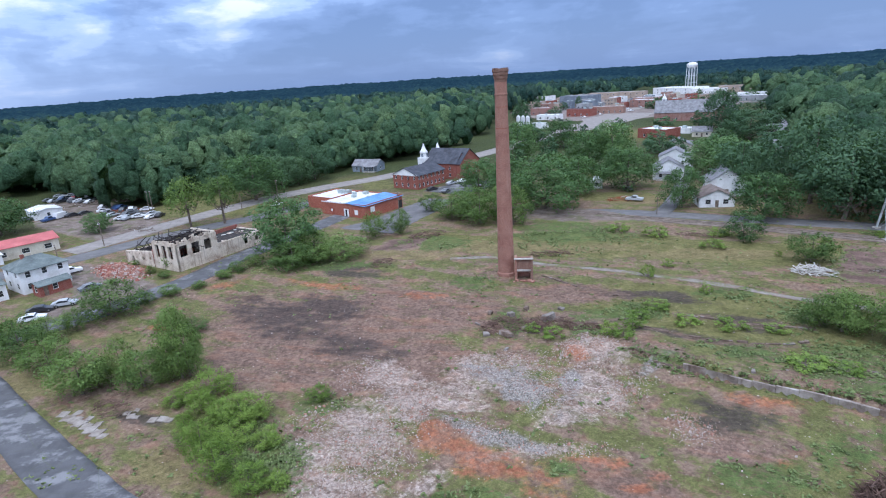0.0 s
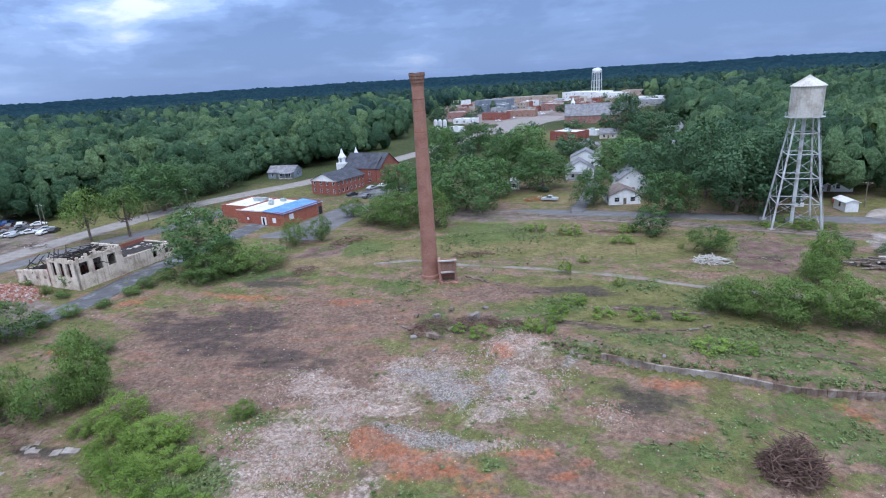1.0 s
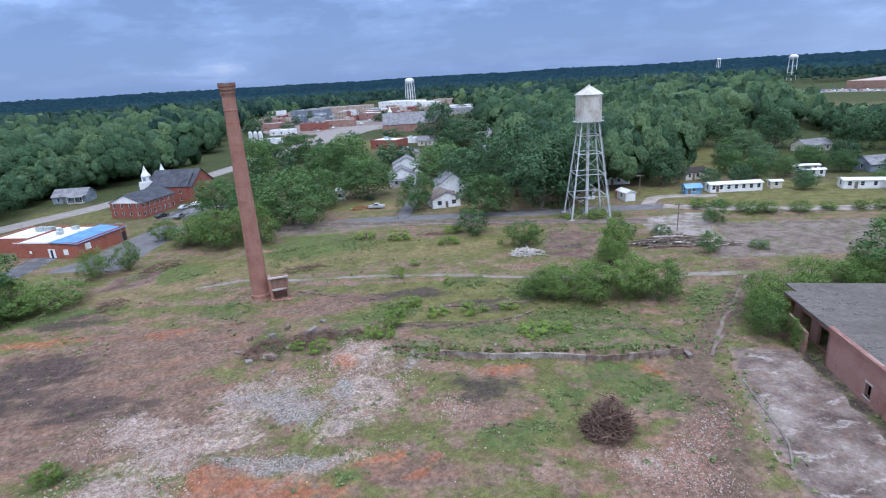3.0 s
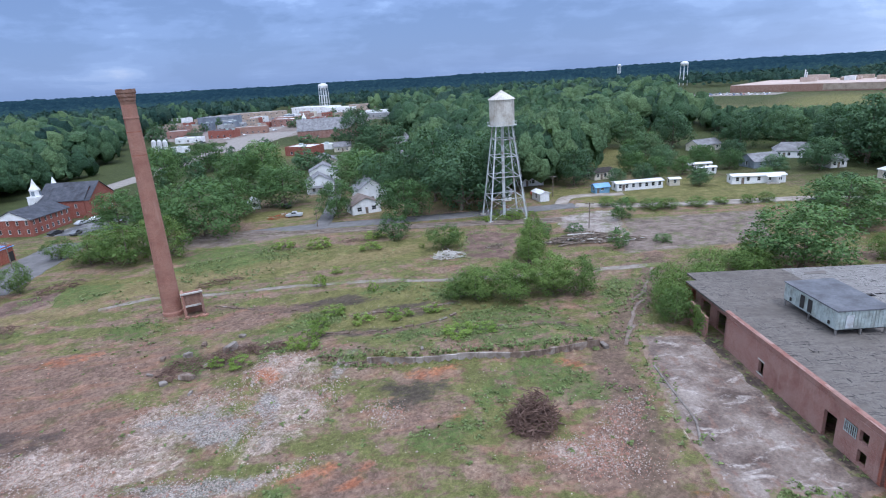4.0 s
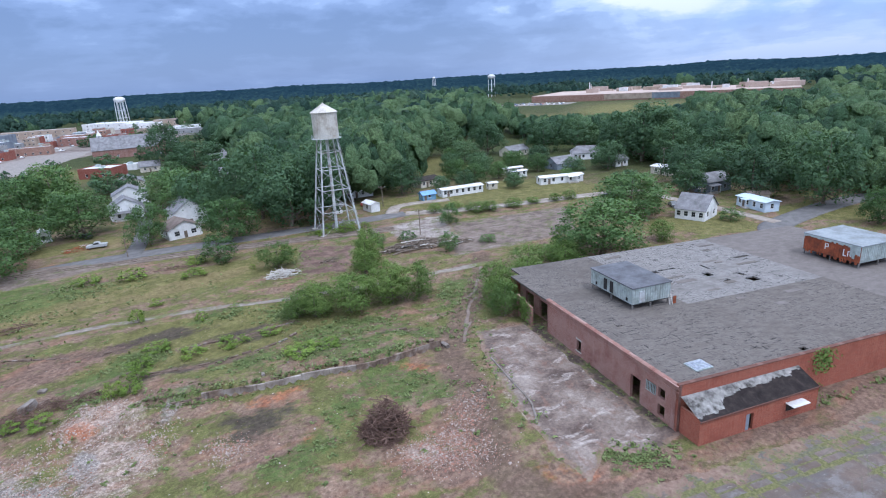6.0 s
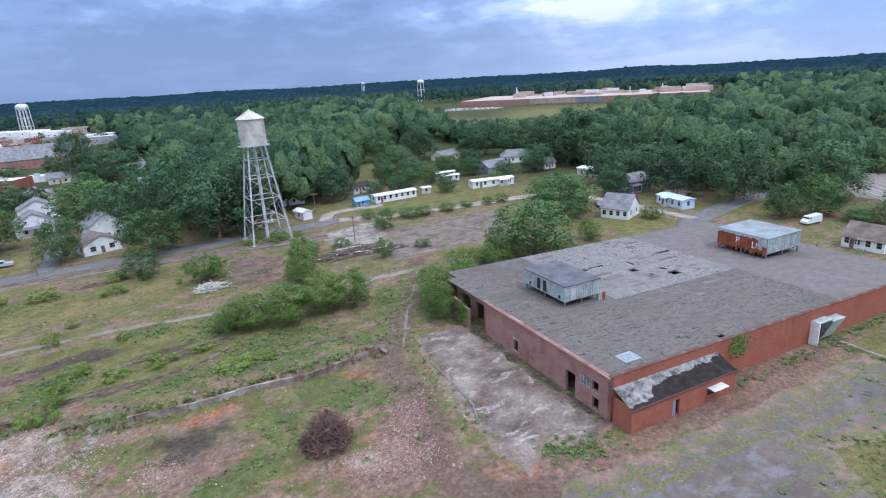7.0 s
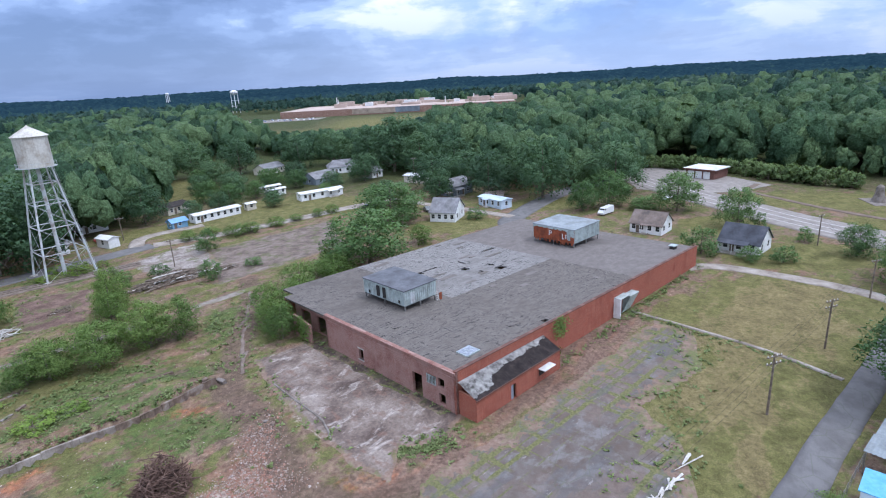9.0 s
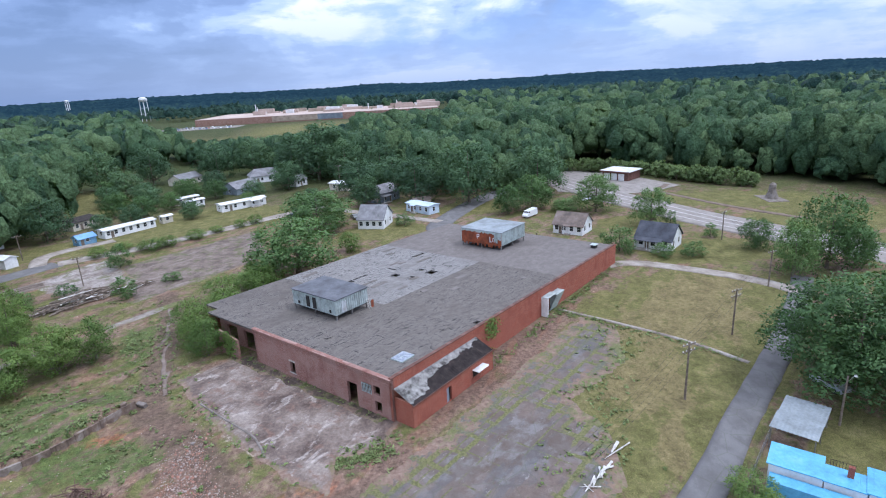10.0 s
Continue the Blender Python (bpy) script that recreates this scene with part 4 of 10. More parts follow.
strip("street_church", [(-104, 150), (-70, 205), (-46, 228), (-17, 250), (29, 304), (70, 360), (110, 430)], (9.0, 14.0), M["highway"], "pale main street past the church", seed=8)
strip("street_ruin", [(-140, 108), (-121, 122), (-100, 141), (-88, 155.5), (-73, 169.5), (-56, 184), (-40, 206)], 8.0, M["lane"], "grey side street past the burnt-out building", seed=9)
strip("alley_ruin", [(-90, 84), (-79, 93), (-68, 103.5), (-58, 118), (-52, 133), (-43.5, 150), (-35, 166), (-26, 185)], 7.0, M["street"], "dark cracked alley beside the burnt-out building", seed=10)
def path_mat():
    """Bleached concrete, grown over in places."""
    n = Nodes("overgrown_path")
    fray, fine, speck = n.noise(0.35, 6, 0.62), n.noise(1.6, 5, 0.68), n.noise(6.0, 3, 0.7)
    col = n.ramp(n.noise(0.7, 5, 0.6), (0.3, (0.16, 0.13, 0.105)), (0.55, (0.245, 0.215, 0.185)), (0.75, (0.32, 0.295, 0.265)))
    return n.done(n.mix(n.step(n.math("ADD", n.math("MULTIPLY", n.noise(0.09, 3), 0.7), n.math("MULTIPLY", fine, 0.3)), 0.47, 0.56), col, scrub(n, fray, fine, speck)), 0.95, 0, 0.2)


M["path_over"] = path_mat()
PATH_N = [(1.5, 122.5), (11.5, 121.5), (20.0, 115.5), (28.0, 111.5), (36.5, 106.3), (47.5, 99.8), (56.5, 91.0), (64.5, 84.5), (72.6, 78.5), (82, 73), (90.3, 68.2), (99, 63)]
strip("path_north", PATH_N, (1.0, 2.0), M["path_over"], "narrow bleached concrete path through weeds", seed=11, ragged=0.4)
for k, run_pts in enumerate(([(69, 49.0), (73, 51.2), (77, 53.6), (80.5, 54.4)], [(79, 55.6), (83, 56.4), (87.1, 58.6), (91, 60.0)], [(90, 59.2), (94, 62.2), (98.5, 64.6)], [(64, 45.8), (68, 48.2), (71, 49.2)])):
    strip("track_rut", run_pts, (0.5, 0.3), M["mud_wet"], "wet pale rut in the muddy track", seed=13 + k, ragged=0.4, lift=0.02, step=0.7)
strip("street_trailers", [(128, 112), (140, 98), (156, 84), (172, 72), (186, 60)], 5.0, M["gravel"], "pale gravel street past the trailer homes", seed=14)
strip("street_homes", [(126, 116), (134, 121), (142, 118), (150, 111)], 4.0, M["gravel"], "pale gravel turning by the sheds", seed=24)
strip("street_mill_north", [(120, -20), (130, -8), (142, 4), (152, 14), (170, 10), (190, 2), (203, -6), (215, -20)], 7.0, M["lane"], "grey street behind the mill", seed=15)
strip("drive_house", [(187, 60), (178, 45), (170, 30), (160, 14)], 3.4, M["gravel"], "pale gravel house drive", seed=16)
worn_pad("slab_yard", [(68.3, 46.4), (76.4, 39.8), (57.8, 11.6), (52, 12.5), (50.5, 17.5), (44.6, 17.0), (46.0, 21.5), (50.0, 26.4), (61.0, 40.4)], M["slab"], "stained old concrete yard slab beside the mill", 0.06)
worn_pad("car_park", [(54.5, 6.0), (88.6, -16.0), (84.5, -21.0), (72.0, -20.0), (62.0, -11.0), (54.5, -14.5), (46.3, -14.0), (36, -6), (34, 12), (45, 14)], M["lot"], "cracked grey car park with weeds in the joints", 0.03, fade=6.5)
worn_pad("wall_dirt", [(77.0, 40.4), (58.6, 12.6), (56.6, 13.9), (74.6, 41.6)], M["wall_dirt"], "dark damp dirt along the foot of the mill wall", 0.09, "dirt", 0.5)
worn_pad("lot_north", [(111, 107), (126, 103), (131, 100), (113, 80), (102, 89)], M["yard_pale"], "broken pale concrete lot near the water tower", 0.075)
worn_pad("plot_brown", [(88.2, 115.5), (95.5, 101.9), (79.2, 87.6), (72.6, 96.8)], M["yard_brown"], "bare brown pad where timber is dumped", 0.06)
worn_pad("plot_gravel", [(124, 92), (157, 70), (130, 55), (98, 73)], M["yard_grey"], "bare grey-brown gravel plot", 0.045)
pad("lot_shop", [(199, -26), (246, -20), (240, -50), (203, -70), (193, -58), (190, -42)], M["highway"], "wide pale forecourt of the roadside shop", 0.07, seed=8)
worn_pad("platform_north", [(20, 157), (35.4, 147.5), (59, 143.4), (47, 158.5), (32, 168.1)], M["yard_grey"], "cracked grey loading apron at the rail spur", 0.19)
worn_pad("car_yard", [(-138, 186), (-124, 176), (-106, 162), (-97, 160), (-84, 168), (-93, 184), (-104, 200), (-118, 214), (-143, 232), (-166, 240), (-158, 212)], M["yard_grey"], "grey dirt yard full of old cars", 0.045)
worn_pad("house_lot", [(-94, 131), (-92, 139), (-77, 124.5), (-70, 124), (-62, 116), (-61, 110), (-70, 104), (-76, 98), (-83, 101), (-81, 114)], M["yard_grey"], "grey gravel lot beside the white house", 0.05)
pad("church_lot", [(-6, 206), (12, 222), (26, 212), (8, 194)], M["street"], "dark car park beside the church", 0.07, seed=10)
pad("white_lot", [(-22, 164), (-30, 158), (-14, 148), (-2, 170), (6, 186), (-4, 192)], M["lane"], "worn grey yard beside the flat-roofed brick building", 0.07, seed=11)
verge = random.Random(12)
for x, y, w in ((-52.3, 66.0, 1.5), (-51.0, 65.0, 1.6), (-49.7, 64.4, 1.7), (-50.4, 66.2, 1.1), (-48.6, 63.5, 1.6), (-47.4, 62.8, 1.5), (-48.0, 64.7, 1.0), (-46.3, 62.0, 1.7), (-45.0, 61.2, 1.6), (-46.0, 63.2, 1.0), (-43.9, 60.4, 1.3), (-43.4, 65.4, 1.1), (-42.5, 64.6, 1.2), (-41.6, 64.2, 0.8), (-42.4, 66.0, 0.8), (-39.0, 63.4, 1.2), (-37.8, 63.4, 1.3), (-36.8, 63.0, 1.0)):
    turn = verge.uniform(0.5, 0.95)
    spot = [(x + w * 0.62 * math.cos(turn + q), y + w * 0.62 * math.sin(turn + q)) for q in (0, 1.5, 3.1, 4.6)]
    pad("broken_pad", spot, M["path_grit"], "broken pale concrete slab in the verge", verge.uniform(0.03, 0.08), seed=verge.randrange(99), jitter=0.12)

# ---- building tools ----


def thing(name, label, category, m, group="", kind=""):
    """A top-level thing: an Empty at its base that parents its parts."""
    ob = new(name)
    ob.empty_display_size = 0.2
    ob.matrix_basis = m
    return tagged(ob, label, category, group, kind)


def part(name, bm, material, parent, label="", at=None):
    """Links a bmesh as one mesh object under a thing or a part."""
    me = bpy.data.meshes.new(name)
    bmesh.ops.recalc_face_normals(bm, faces=bm.faces)
    bm.to_mesh(me)
    bm.free()
    for m in (material if isinstance(material, (list, tuple)) else [material]):
        me.materials.append(m)
    ob = new(name, me)
    ob.parent = parent
    if at is not None:
        ob.matrix_basis = at
    return tagged(ob, label)


def again(ob, parent, at):
    """The same piece once more, on the same mesh."""
    o = new(ob.name.split(".")[0], ob.data)
    o.parent, o.matrix_basis = parent, at
    return o


def box(bm, x0, x1, y0, y1, z0, z1, mi=0):
    v = [bm.verts.new((x, y, z)) for z in (z0, z1) for x, y in ((x0, y0), (x1, y0), (x1, y1), (x0, y1))]
    fs = [bm.faces.new([v[i] for i in q]) for q in ((0, 3, 2, 1), (4, 5, 6, 7), (0, 1, 5, 4), (1, 2, 6, 5), (2, 3, 7, 6), (3, 0, 4, 7))]
    for f in fs:
        f.material_index = mi
    return v


def boxed(*a):
    bm = bmesh.new()
    box(bm, *a)
    return bm


def beam(bm, a, b, r, sides=6, r2=None):
    """A round bar from a to b."""
    a, b = Vector(a), Vector(b)
    d = (b - a)
    q = d.to_track_quat("Z", "Y")
    r2 = r if r2 is None else r2
    rings = []
    for p, rr in ((a, r), (b, r2)):
        rings.append([bm.verts.new(p + q @ Vector((rr * math.cos(2 * math.pi * k / sides), rr * math.sin(2 * math.pi * k / sides), 0))) for k in range(sides)])
    for k in range(sides):
        j = (k + 1) % sides
        bm.faces.new((rings[0][k], rings[0][j], rings[1][j], rings[1][k]))
    bm.faces.new(rings[0][::-1])
    bm.faces.new(rings[1])


def lathe(bm, profile, sides=32, centre=(0, 0)):
    rings = [[bm.verts.new((centre[0] + r * math.cos(2 * math.pi * k / sides), centre[1] + r * math.sin(2 * math.pi * k / sides), z)) for k in range(sides)] for r, z in profile]
    for a, b in zip(rings, rings[1:]):
        for k in range(sides):
            j = (k + 1) % sides
            bm.faces.new((a[k], a[j], b[j], b[k]))
    return rings


def wall_panel(bm, length, height, thick, holes=(), top=None):
    """A wall in x from 0, outer face at y=0, inner at y=thick, with holes (x0, x1, z0, z1) right through it. top: its height at the far end, where it slopes."""
    top = height if top is None else top
    xs = sorted({0.0, length, *[h[0] for h in holes], *[h[1] for h in holes]})
    zs = sorted({0.0, 1.0, *[h[2] / height for h in holes], *[h[3] / height for h in holes]})
    up = lambda x, u: u * (height + (top - height) * x / length) if u >= 0.999 else u * height
    solid = lambda i, j: 0 <= i < len(xs) - 1 and 0 <= j < len(zs) - 1 and not any(h[0] - 1e-6 <= xs[i] and xs[i + 1] <= h[1] + 1e-6 and h[2] / height - 1e-6 <= zs[j] and zs[j + 1] <= h[3] / height + 1e-6 for h in holes)
    cache = {}

    def v(i, j, y):
        if (i, j, y) not in cache:
            cache[i, j, y] = bm.verts.new((xs[i], y, up(xs[i], zs[j])))
        return cache[i, j, y]
    for i in range(len(xs) - 1):
        for j in range(len(zs) - 1):
            if not solid(i, j):
                continue
            bm.faces.new((v(i, j, 0), v(i + 1, j, 0), v(i + 1, j + 1, 0), v(i, j + 1, 0)))
            bm.faces.new((v(i, j, thick), v(i, j + 1, thick), v(i + 1, j + 1, thick), v(i + 1, j, thick)))
            if not solid(i - 1, j):
                bm.faces.new((v(i, j, 0), v(i, j + 1, 0), v(i, j + 1, thick), v(i, j, thick)))
            if not solid(i + 1, j):
                bm.faces.new((v(i + 1, j, 0), v(i + 1, j, thick), v(i + 1, j + 1, thick), v(i + 1, j + 1, 0)))
            if not solid(i, j - 1):
                bm.faces.new((v(i, j, 0), v(i, j, thick), v(i + 1, j, thick), v(i + 1, j, 0)))
            if not solid(i, j + 1):
                bm.faces.new((v(i, j + 1, 0), v(i + 1, j + 1, 0), v(i + 1, j + 1, thick), v(i, j + 1, thick)))


def window(parent, at, x0, x1, z0, z1, frame_mat, bars=(1, 1), label="", depth=0.1, pane_mat=None):
    """A window set in a hole: frame with glazing bars, and a pane under it."""
    bm = bmesh.new()
    t = 0.07
    box(bm, x0, x1, 0.0, depth, z1 - t, z1)
    box(bm, x0 - 0.05, x1 + 0.05, -0.06, depth, z0, z0 + t)
    box(bm, x0, x0 + t, 0.0, depth, z0 + t, z1 - t)
    box(bm, x1 - t, x1, 0.0, depth, z0 + t, z1 - t)
    for k in range(1, bars[0] + 1):
        x = x0 + (x1 - x0) * k / (bars[0] + 1)
        box(bm, x - 0.02, x + 0.02, 0.02, depth - 0.02, z0 + t, z1 - t)
    for k in range(1, bars[1] + 1):
        z = z0 + (z1 - z0) * k / (bars[1] + 1)
        box(bm, x0 + t, x1 - t, 0.025, depth - 0.025, z - 0.02, z + 0.02)
    w = part("window", bm, frame_mat, parent, label, at)
    part("pane", boxed(x0 + t, x1 - t, 0.045, 0.055, z0 + t, z1 - t), pane_mat or M["glass"], w)
    return w


def sides_of(w, d):
    """Poses of four wall runs round a w x d plan centred on the origin: front (-y), right, back, left."""
    return {"front": (pose(-w / 2, -d / 2, 0), w), "right": (pose(w / 2, -d / 2, 0, 0, 0, 90), d), "back": (pose(w / 2, d / 2, 0, 0, 0, 180), w), "left": (pose(-w / 2, d / 2, 0, 0, 0, 270), d)}


def gable_roof(parent, w, d, eave, ridge, mat, over=0.35, thick=0.14, label="", hip=0.0):
    """Ridge along x; hip: how far the ridge ends draw in."""
    bm = bmesh.new()
    x, y = w / 2 + over, d / 2 + over
    drop = (ridge - eave) * over / (d / 2)
    e = eave - drop
    lay = []
    for dz in (0, thick):
        lay.append([bm.verts.new(p) for p in ((-x, -y, e + dz), (x, -y, e + dz), (x, y, e + dz), (-x, y, e + dz), (-x + hip, 0, ridge + dz), (x - hip, 0, ridge + dz))])
    for vs, flip in ((lay[0], True), (lay[1], False)):
        for q in ((0, 1, 5, 4), (2, 3, 4, 5)) + (((1, 2, 5), (3, 0, 4)) if hip else ()):
            bm.faces.new([vs[i] for i in (q[::-1] if flip else q)])
    a, b = lay
    rim = [(0, 1), (1, 5), (5, 2), (2, 3), (3, 4), (4, 0)] if not hip else [(0, 1), (1, 2), (2, 3), (3, 0)]
    for i, j in rim:
        bm.faces.new((a[i], a[j], b[j], b[i]))
    return part("roof", bm, mat, parent, label)


def gable_end(bm, w, d, eave, ridge, s):
    x, t = s * w / 2, 0.2 * s
    vs = [[bm.verts.new((xx, yy, zz)) for yy, zz in ((-d / 2, eave), (d / 2, eave), (0, ridge - 0.02))] for xx in (x, x - t)]
    bm.faces.new(vs[0])
    bm.faces.new(vs[1][::-1])
    for i in range(3):
        j = (i + 1) % 3
        bm.faces.new((vs[0][i], vs[0][j], vs[1][j], vs[1][i]))


def house(name, label, m, w, d, eave, ridge, wall_mat, roof_mat, wins=None, doors=None, porch=None, chimney=None, hip=0.0, category="house", group="", bars=(0, 1), foundation=0.0):
    """A small building. wins/doors: side -> list of (centre along the run, width, sill, head)."""
    wins, doors = wins or {}, doors or {}
    e = thing(name, label, category, m, group)
    for side, (at, run) in sides_of(w, d).items():
        holes = [(c - ww / 2, c + ww / 2, z0, z1) for c, ww, z0, z1 in wins.get(side, ())] + [(c - ww / 2, c + ww / 2, 0.02, z1) for c, ww, z0, z1 in doors.get(side, ())]
        bm = bmesh.new()
        wall_panel(bm, run if side in ("front", "back") else run - 0.4, eave, 0.2, [(h[0] - (0 if side in ("front", "back") else 0.2), h[1] - (0 if side in ("front", "back") else 0.2), h[2], h[3]) for h in holes])
        part("wall", bm, wall_mat, e, at=at @ (pose(0, 0, 0) if side in ("front", "back") else pose(0.2, 0, 0)))
        for c, ww, z0, z1 in wins.get(side, ()):
            window(e, at @ pose(0, 0.03, 0), c - ww / 2, c + ww / 2, z0, z1, M["white_siding"], bars)
        for c, ww, z0, z1 in doors.get(side, ()):
            dob = part("door", boxed(c - ww / 2, c + ww / 2, 0.06, 0.12, 0.02, z1), M["timber"], e, at=at)
            part("handle", boxed(c + ww / 2 - 0.15, c + ww / 2 - 0.09, 0.02, 0.06, 1.0, 1.06), M["steel"], dob)
    if not hip:
        for s in (-1, 1):
            bm = bmesh.new()
            gable_end(bm, w, d, eave, ridge, s)
            part("gable", bm, wall_mat, e)
    gable_roof(e, w, d, eave, ridge, roof_mat, hip=hip)
    part("floor", boxed(-w / 2 + 0.2, w / 2 - 0.2, -d / 2 + 0.2, d / 2 - 0.2, 0.0, 0.1), M["timber"], e)
    if porch:
        side, x0, x1, depth, h = porch
        at, run = sides_of(w, d)[side]
        bm = bmesh.new()
        v = box(bm, x0 - 0.2, x1 + 0.2, -depth - 0.2, 0.0, h, h + 0.12)
        for q in v:
            if q.co.y > -0.1:
                q.co.z += depth * 0.22
        pr = part("porch_roof", bm, roof_mat, e, at=at)
        part("porch_floor", boxed(x0, x1, -depth, 0.0, 0, 0.3), M["concrete"], e, at=at)
        k = max(2, int((x1 - x0) / 2.2) + 1)
        post = part("post", boxed(-0.06, 0.06, -0.06, 0.06, 0.3, h), M["white_siding"], e, at=at @ pose(x0 + 0.1, -depth + 0.1, 0))
        for i in range(1, k):
            again(post, e, at @ pose(x0 + 0.1 + (x1 - x0 - 0.2) * i / (k - 1), -depth + 0.1, 0))
    if chimney:
        cx, cy = chimney
        part("chimney", boxed(cx - 0.35, cx + 0.35, cy - 0.3, cy + 0.3, eave, ridge + 0.7), M["church_brick"], e)
    return e


# ---- trees ----


def quads(rng, pts, outward, size, jitter=0.7, broad=0.6, corners=4):
    """Leaf sprays: one small three- or four-cornered sheet at each point, tilted at random."""
    n = len(pts)
    nrm = outward * (1 - jitter) + rng.normal(size=(n, 3)) * jitter
    nrm[:, 2] += 0.35
    nrm /= np.linalg.norm(nrm, axis=1)[:, None] + 1e-9
    nrm *= np.where((nrm * outward).sum(axis=1) < 0, -1.0, 1.0)[:, None]
    t = np.cross(nrm, rng.normal(size=(n, 3)))
    t /= np.linalg.norm(t, axis=1)[:, None] + 1e-9
    b = np.cross(nrm, t)
    s = size * rng.uniform(0.55, 1.35, n)[:, None]
    l = s * rng.uniform(0.9, 2.2 - broad, n)[:, None]
    soft = outward * 0.88 + nrm * 0.12
    soft /= np.linalg.norm(soft, axis=1)[:, None] + 1e-9
    if corners == 3:
        v = np.stack([pts - t * l * 0.6 + b * s * broad * 1.2, pts - t * l - b * s * broad, pts + t * l * 1.1], 1)
        return v.reshape(-1, 3), np.repeat(soft, 3, axis=0)
    v = np.stack([pts - t * l, pts - b * s * broad + t * l * 0.1, pts + t * l, pts + b * s * broad + t * l * 0.1], 1)
    return v.reshape(-1, 3), np.repeat(soft, 4, axis=0)


def crown_points(rng, n, lobes, base=0.28, flat=1.0, ragged=0.2, fat=1.0):
    """Leaf points on clumps that sit over the boughs of a crown in a box one wide and one high; the way out at each; the boughs."""
    cs, rs = [], []
    for k in range(lobes):
        a = k * 2.39996 + rng.uniform(-0.5, 0.5)
        u = (k + rng.uniform(0.1, 0.9)) / lobes
        reach = 0.36 * math.sin(math.pi * (0.20 + 0.70 * u)) ** 0.8 * flat
        q = reach * math.sqrt(rng.uniform(0.3, 1.0))
        cs.append((q * math.cos(a), q * math.sin(a), base + 0.12 + (0.76 - base) * u))
        rs.append(rng.uniform(0.13, 0.22) * (1.1 - 0.4 * u) * fat)
    cs, rs = np.array(cs), np.array(rs)
    per = 8
    d = rng.normal(size=(lobes * per, 3))
    d[:, 2] += 0.45
    d /= np.linalg.norm(d, axis=1)[:, None]
    own = np.repeat(np.arange(lobes), per)
    kr = rs[own] * rng.uniform(0.30, 0.62, len(own))
    kc = cs[own] + d * (rs[own] * rng.uniform(0.72, 1.02, len(own)))[:, None] * np.array([1, 1, 0.85])
    area = kr ** 2
    pick = rng.choice(len(kc), n * 3, p=area / area.sum())
    e = rng.normal(size=(n * 3, 3))
    e[:, 2] += 0.4
    e /= np.linalg.norm(e, axis=1)[:, None]
    p = kc[pick] + e * kr[pick][:, None] * (1 + ragged * rng.normal(size=(n * 3, 1)))
    depth = ((np.linalg.norm(p[:, None, :] - cs[None], axis=2) / rs[None]).min(axis=1))
    keep = (depth > 0.5) & (p[:, 2] > 0.0)
    p, e, pick = p[keep][:n], e[keep][:n], pick[keep][:n]
    out = e * 0.75 + d[pick] * 0.45 + (p - np.array([0, 0, 0.38])) * 0.9
    out /= np.linalg.norm(out, axis=1)[:, None] + 1e-9
    return p, out, cs, rs, pick


def limb_mesh(rng, cs, trunk_r=0.03, base=0.3):
    bm = bmesh.new()
    top = Vector((rng.normal() * 0.02, rng.normal() * 0.02, base + 0.18))
    bm_beam = lambda a, b, r, r2, s: beam(bm, a, b, r, s, r2)
    bm_beam((0, 0, -0.03), Vector((0, 0, 0)).lerp(top, 0.5), trunk_r * 1.25, trunk_r, 8)
    bm_beam(Vector((0, 0, 0)).lerp(top, 0.48), top, trunk_r, trunk_r * 0.8, 8)
    for c in cs[:9]:
        mid = Vector((c[0] * 0.45, c[1] * 0.45, base * 0.7 + (c[2] - base) * 0.5))
        start = Vector((0, 0, 0)).lerp(top, rng.uniform(0.6, 1.0))
        bm_beam(start, mid, trunk_r * 0.55, trunk_r * 0.35, 5)
        bm_beam(mid, Vector(c), trunk_r * 0.35, trunk_r * 0.1, 5)
    bm_beam(top, Vector((0, 0, 0.85)), trunk_r * 0.75, trunk_r * 0.15, 5)
    me = bpy.data.meshes.new("trunk")
    bm.to_mesh(me)
    bm.free()
    me.materials.append(M["bark"])
    return me


def crown_mesh(seed, n, size, lobes, mat, base=0.28, flat=1.0, ragged=0.18, fat=1.0):
    rng = np.random.default_rng(seed)
    p, d, cs, rs, clump = crown_points(rng, n, lobes, base, flat, ragged, fat)
    v, soft = quads(rng, p, d, size, 0.55, 0.8, 3)
    tone = 0.5 + rng.normal(size=clump.max() + 1) * 0.12
    tint = np.repeat(np.clip(tone[clump] + rng.normal(size=len(p)) * 0.1, 0, 1), 3)
    v[:, 2] = np.maximum(v[:, 2], 0.0)
    me = grid_mesh("crown", v, np.arange(len(v)).reshape(-1, 3), mat, False, {"tint": tint}, None, soft)
    return me, limb_mesh(rng, cs, 0.022, base)


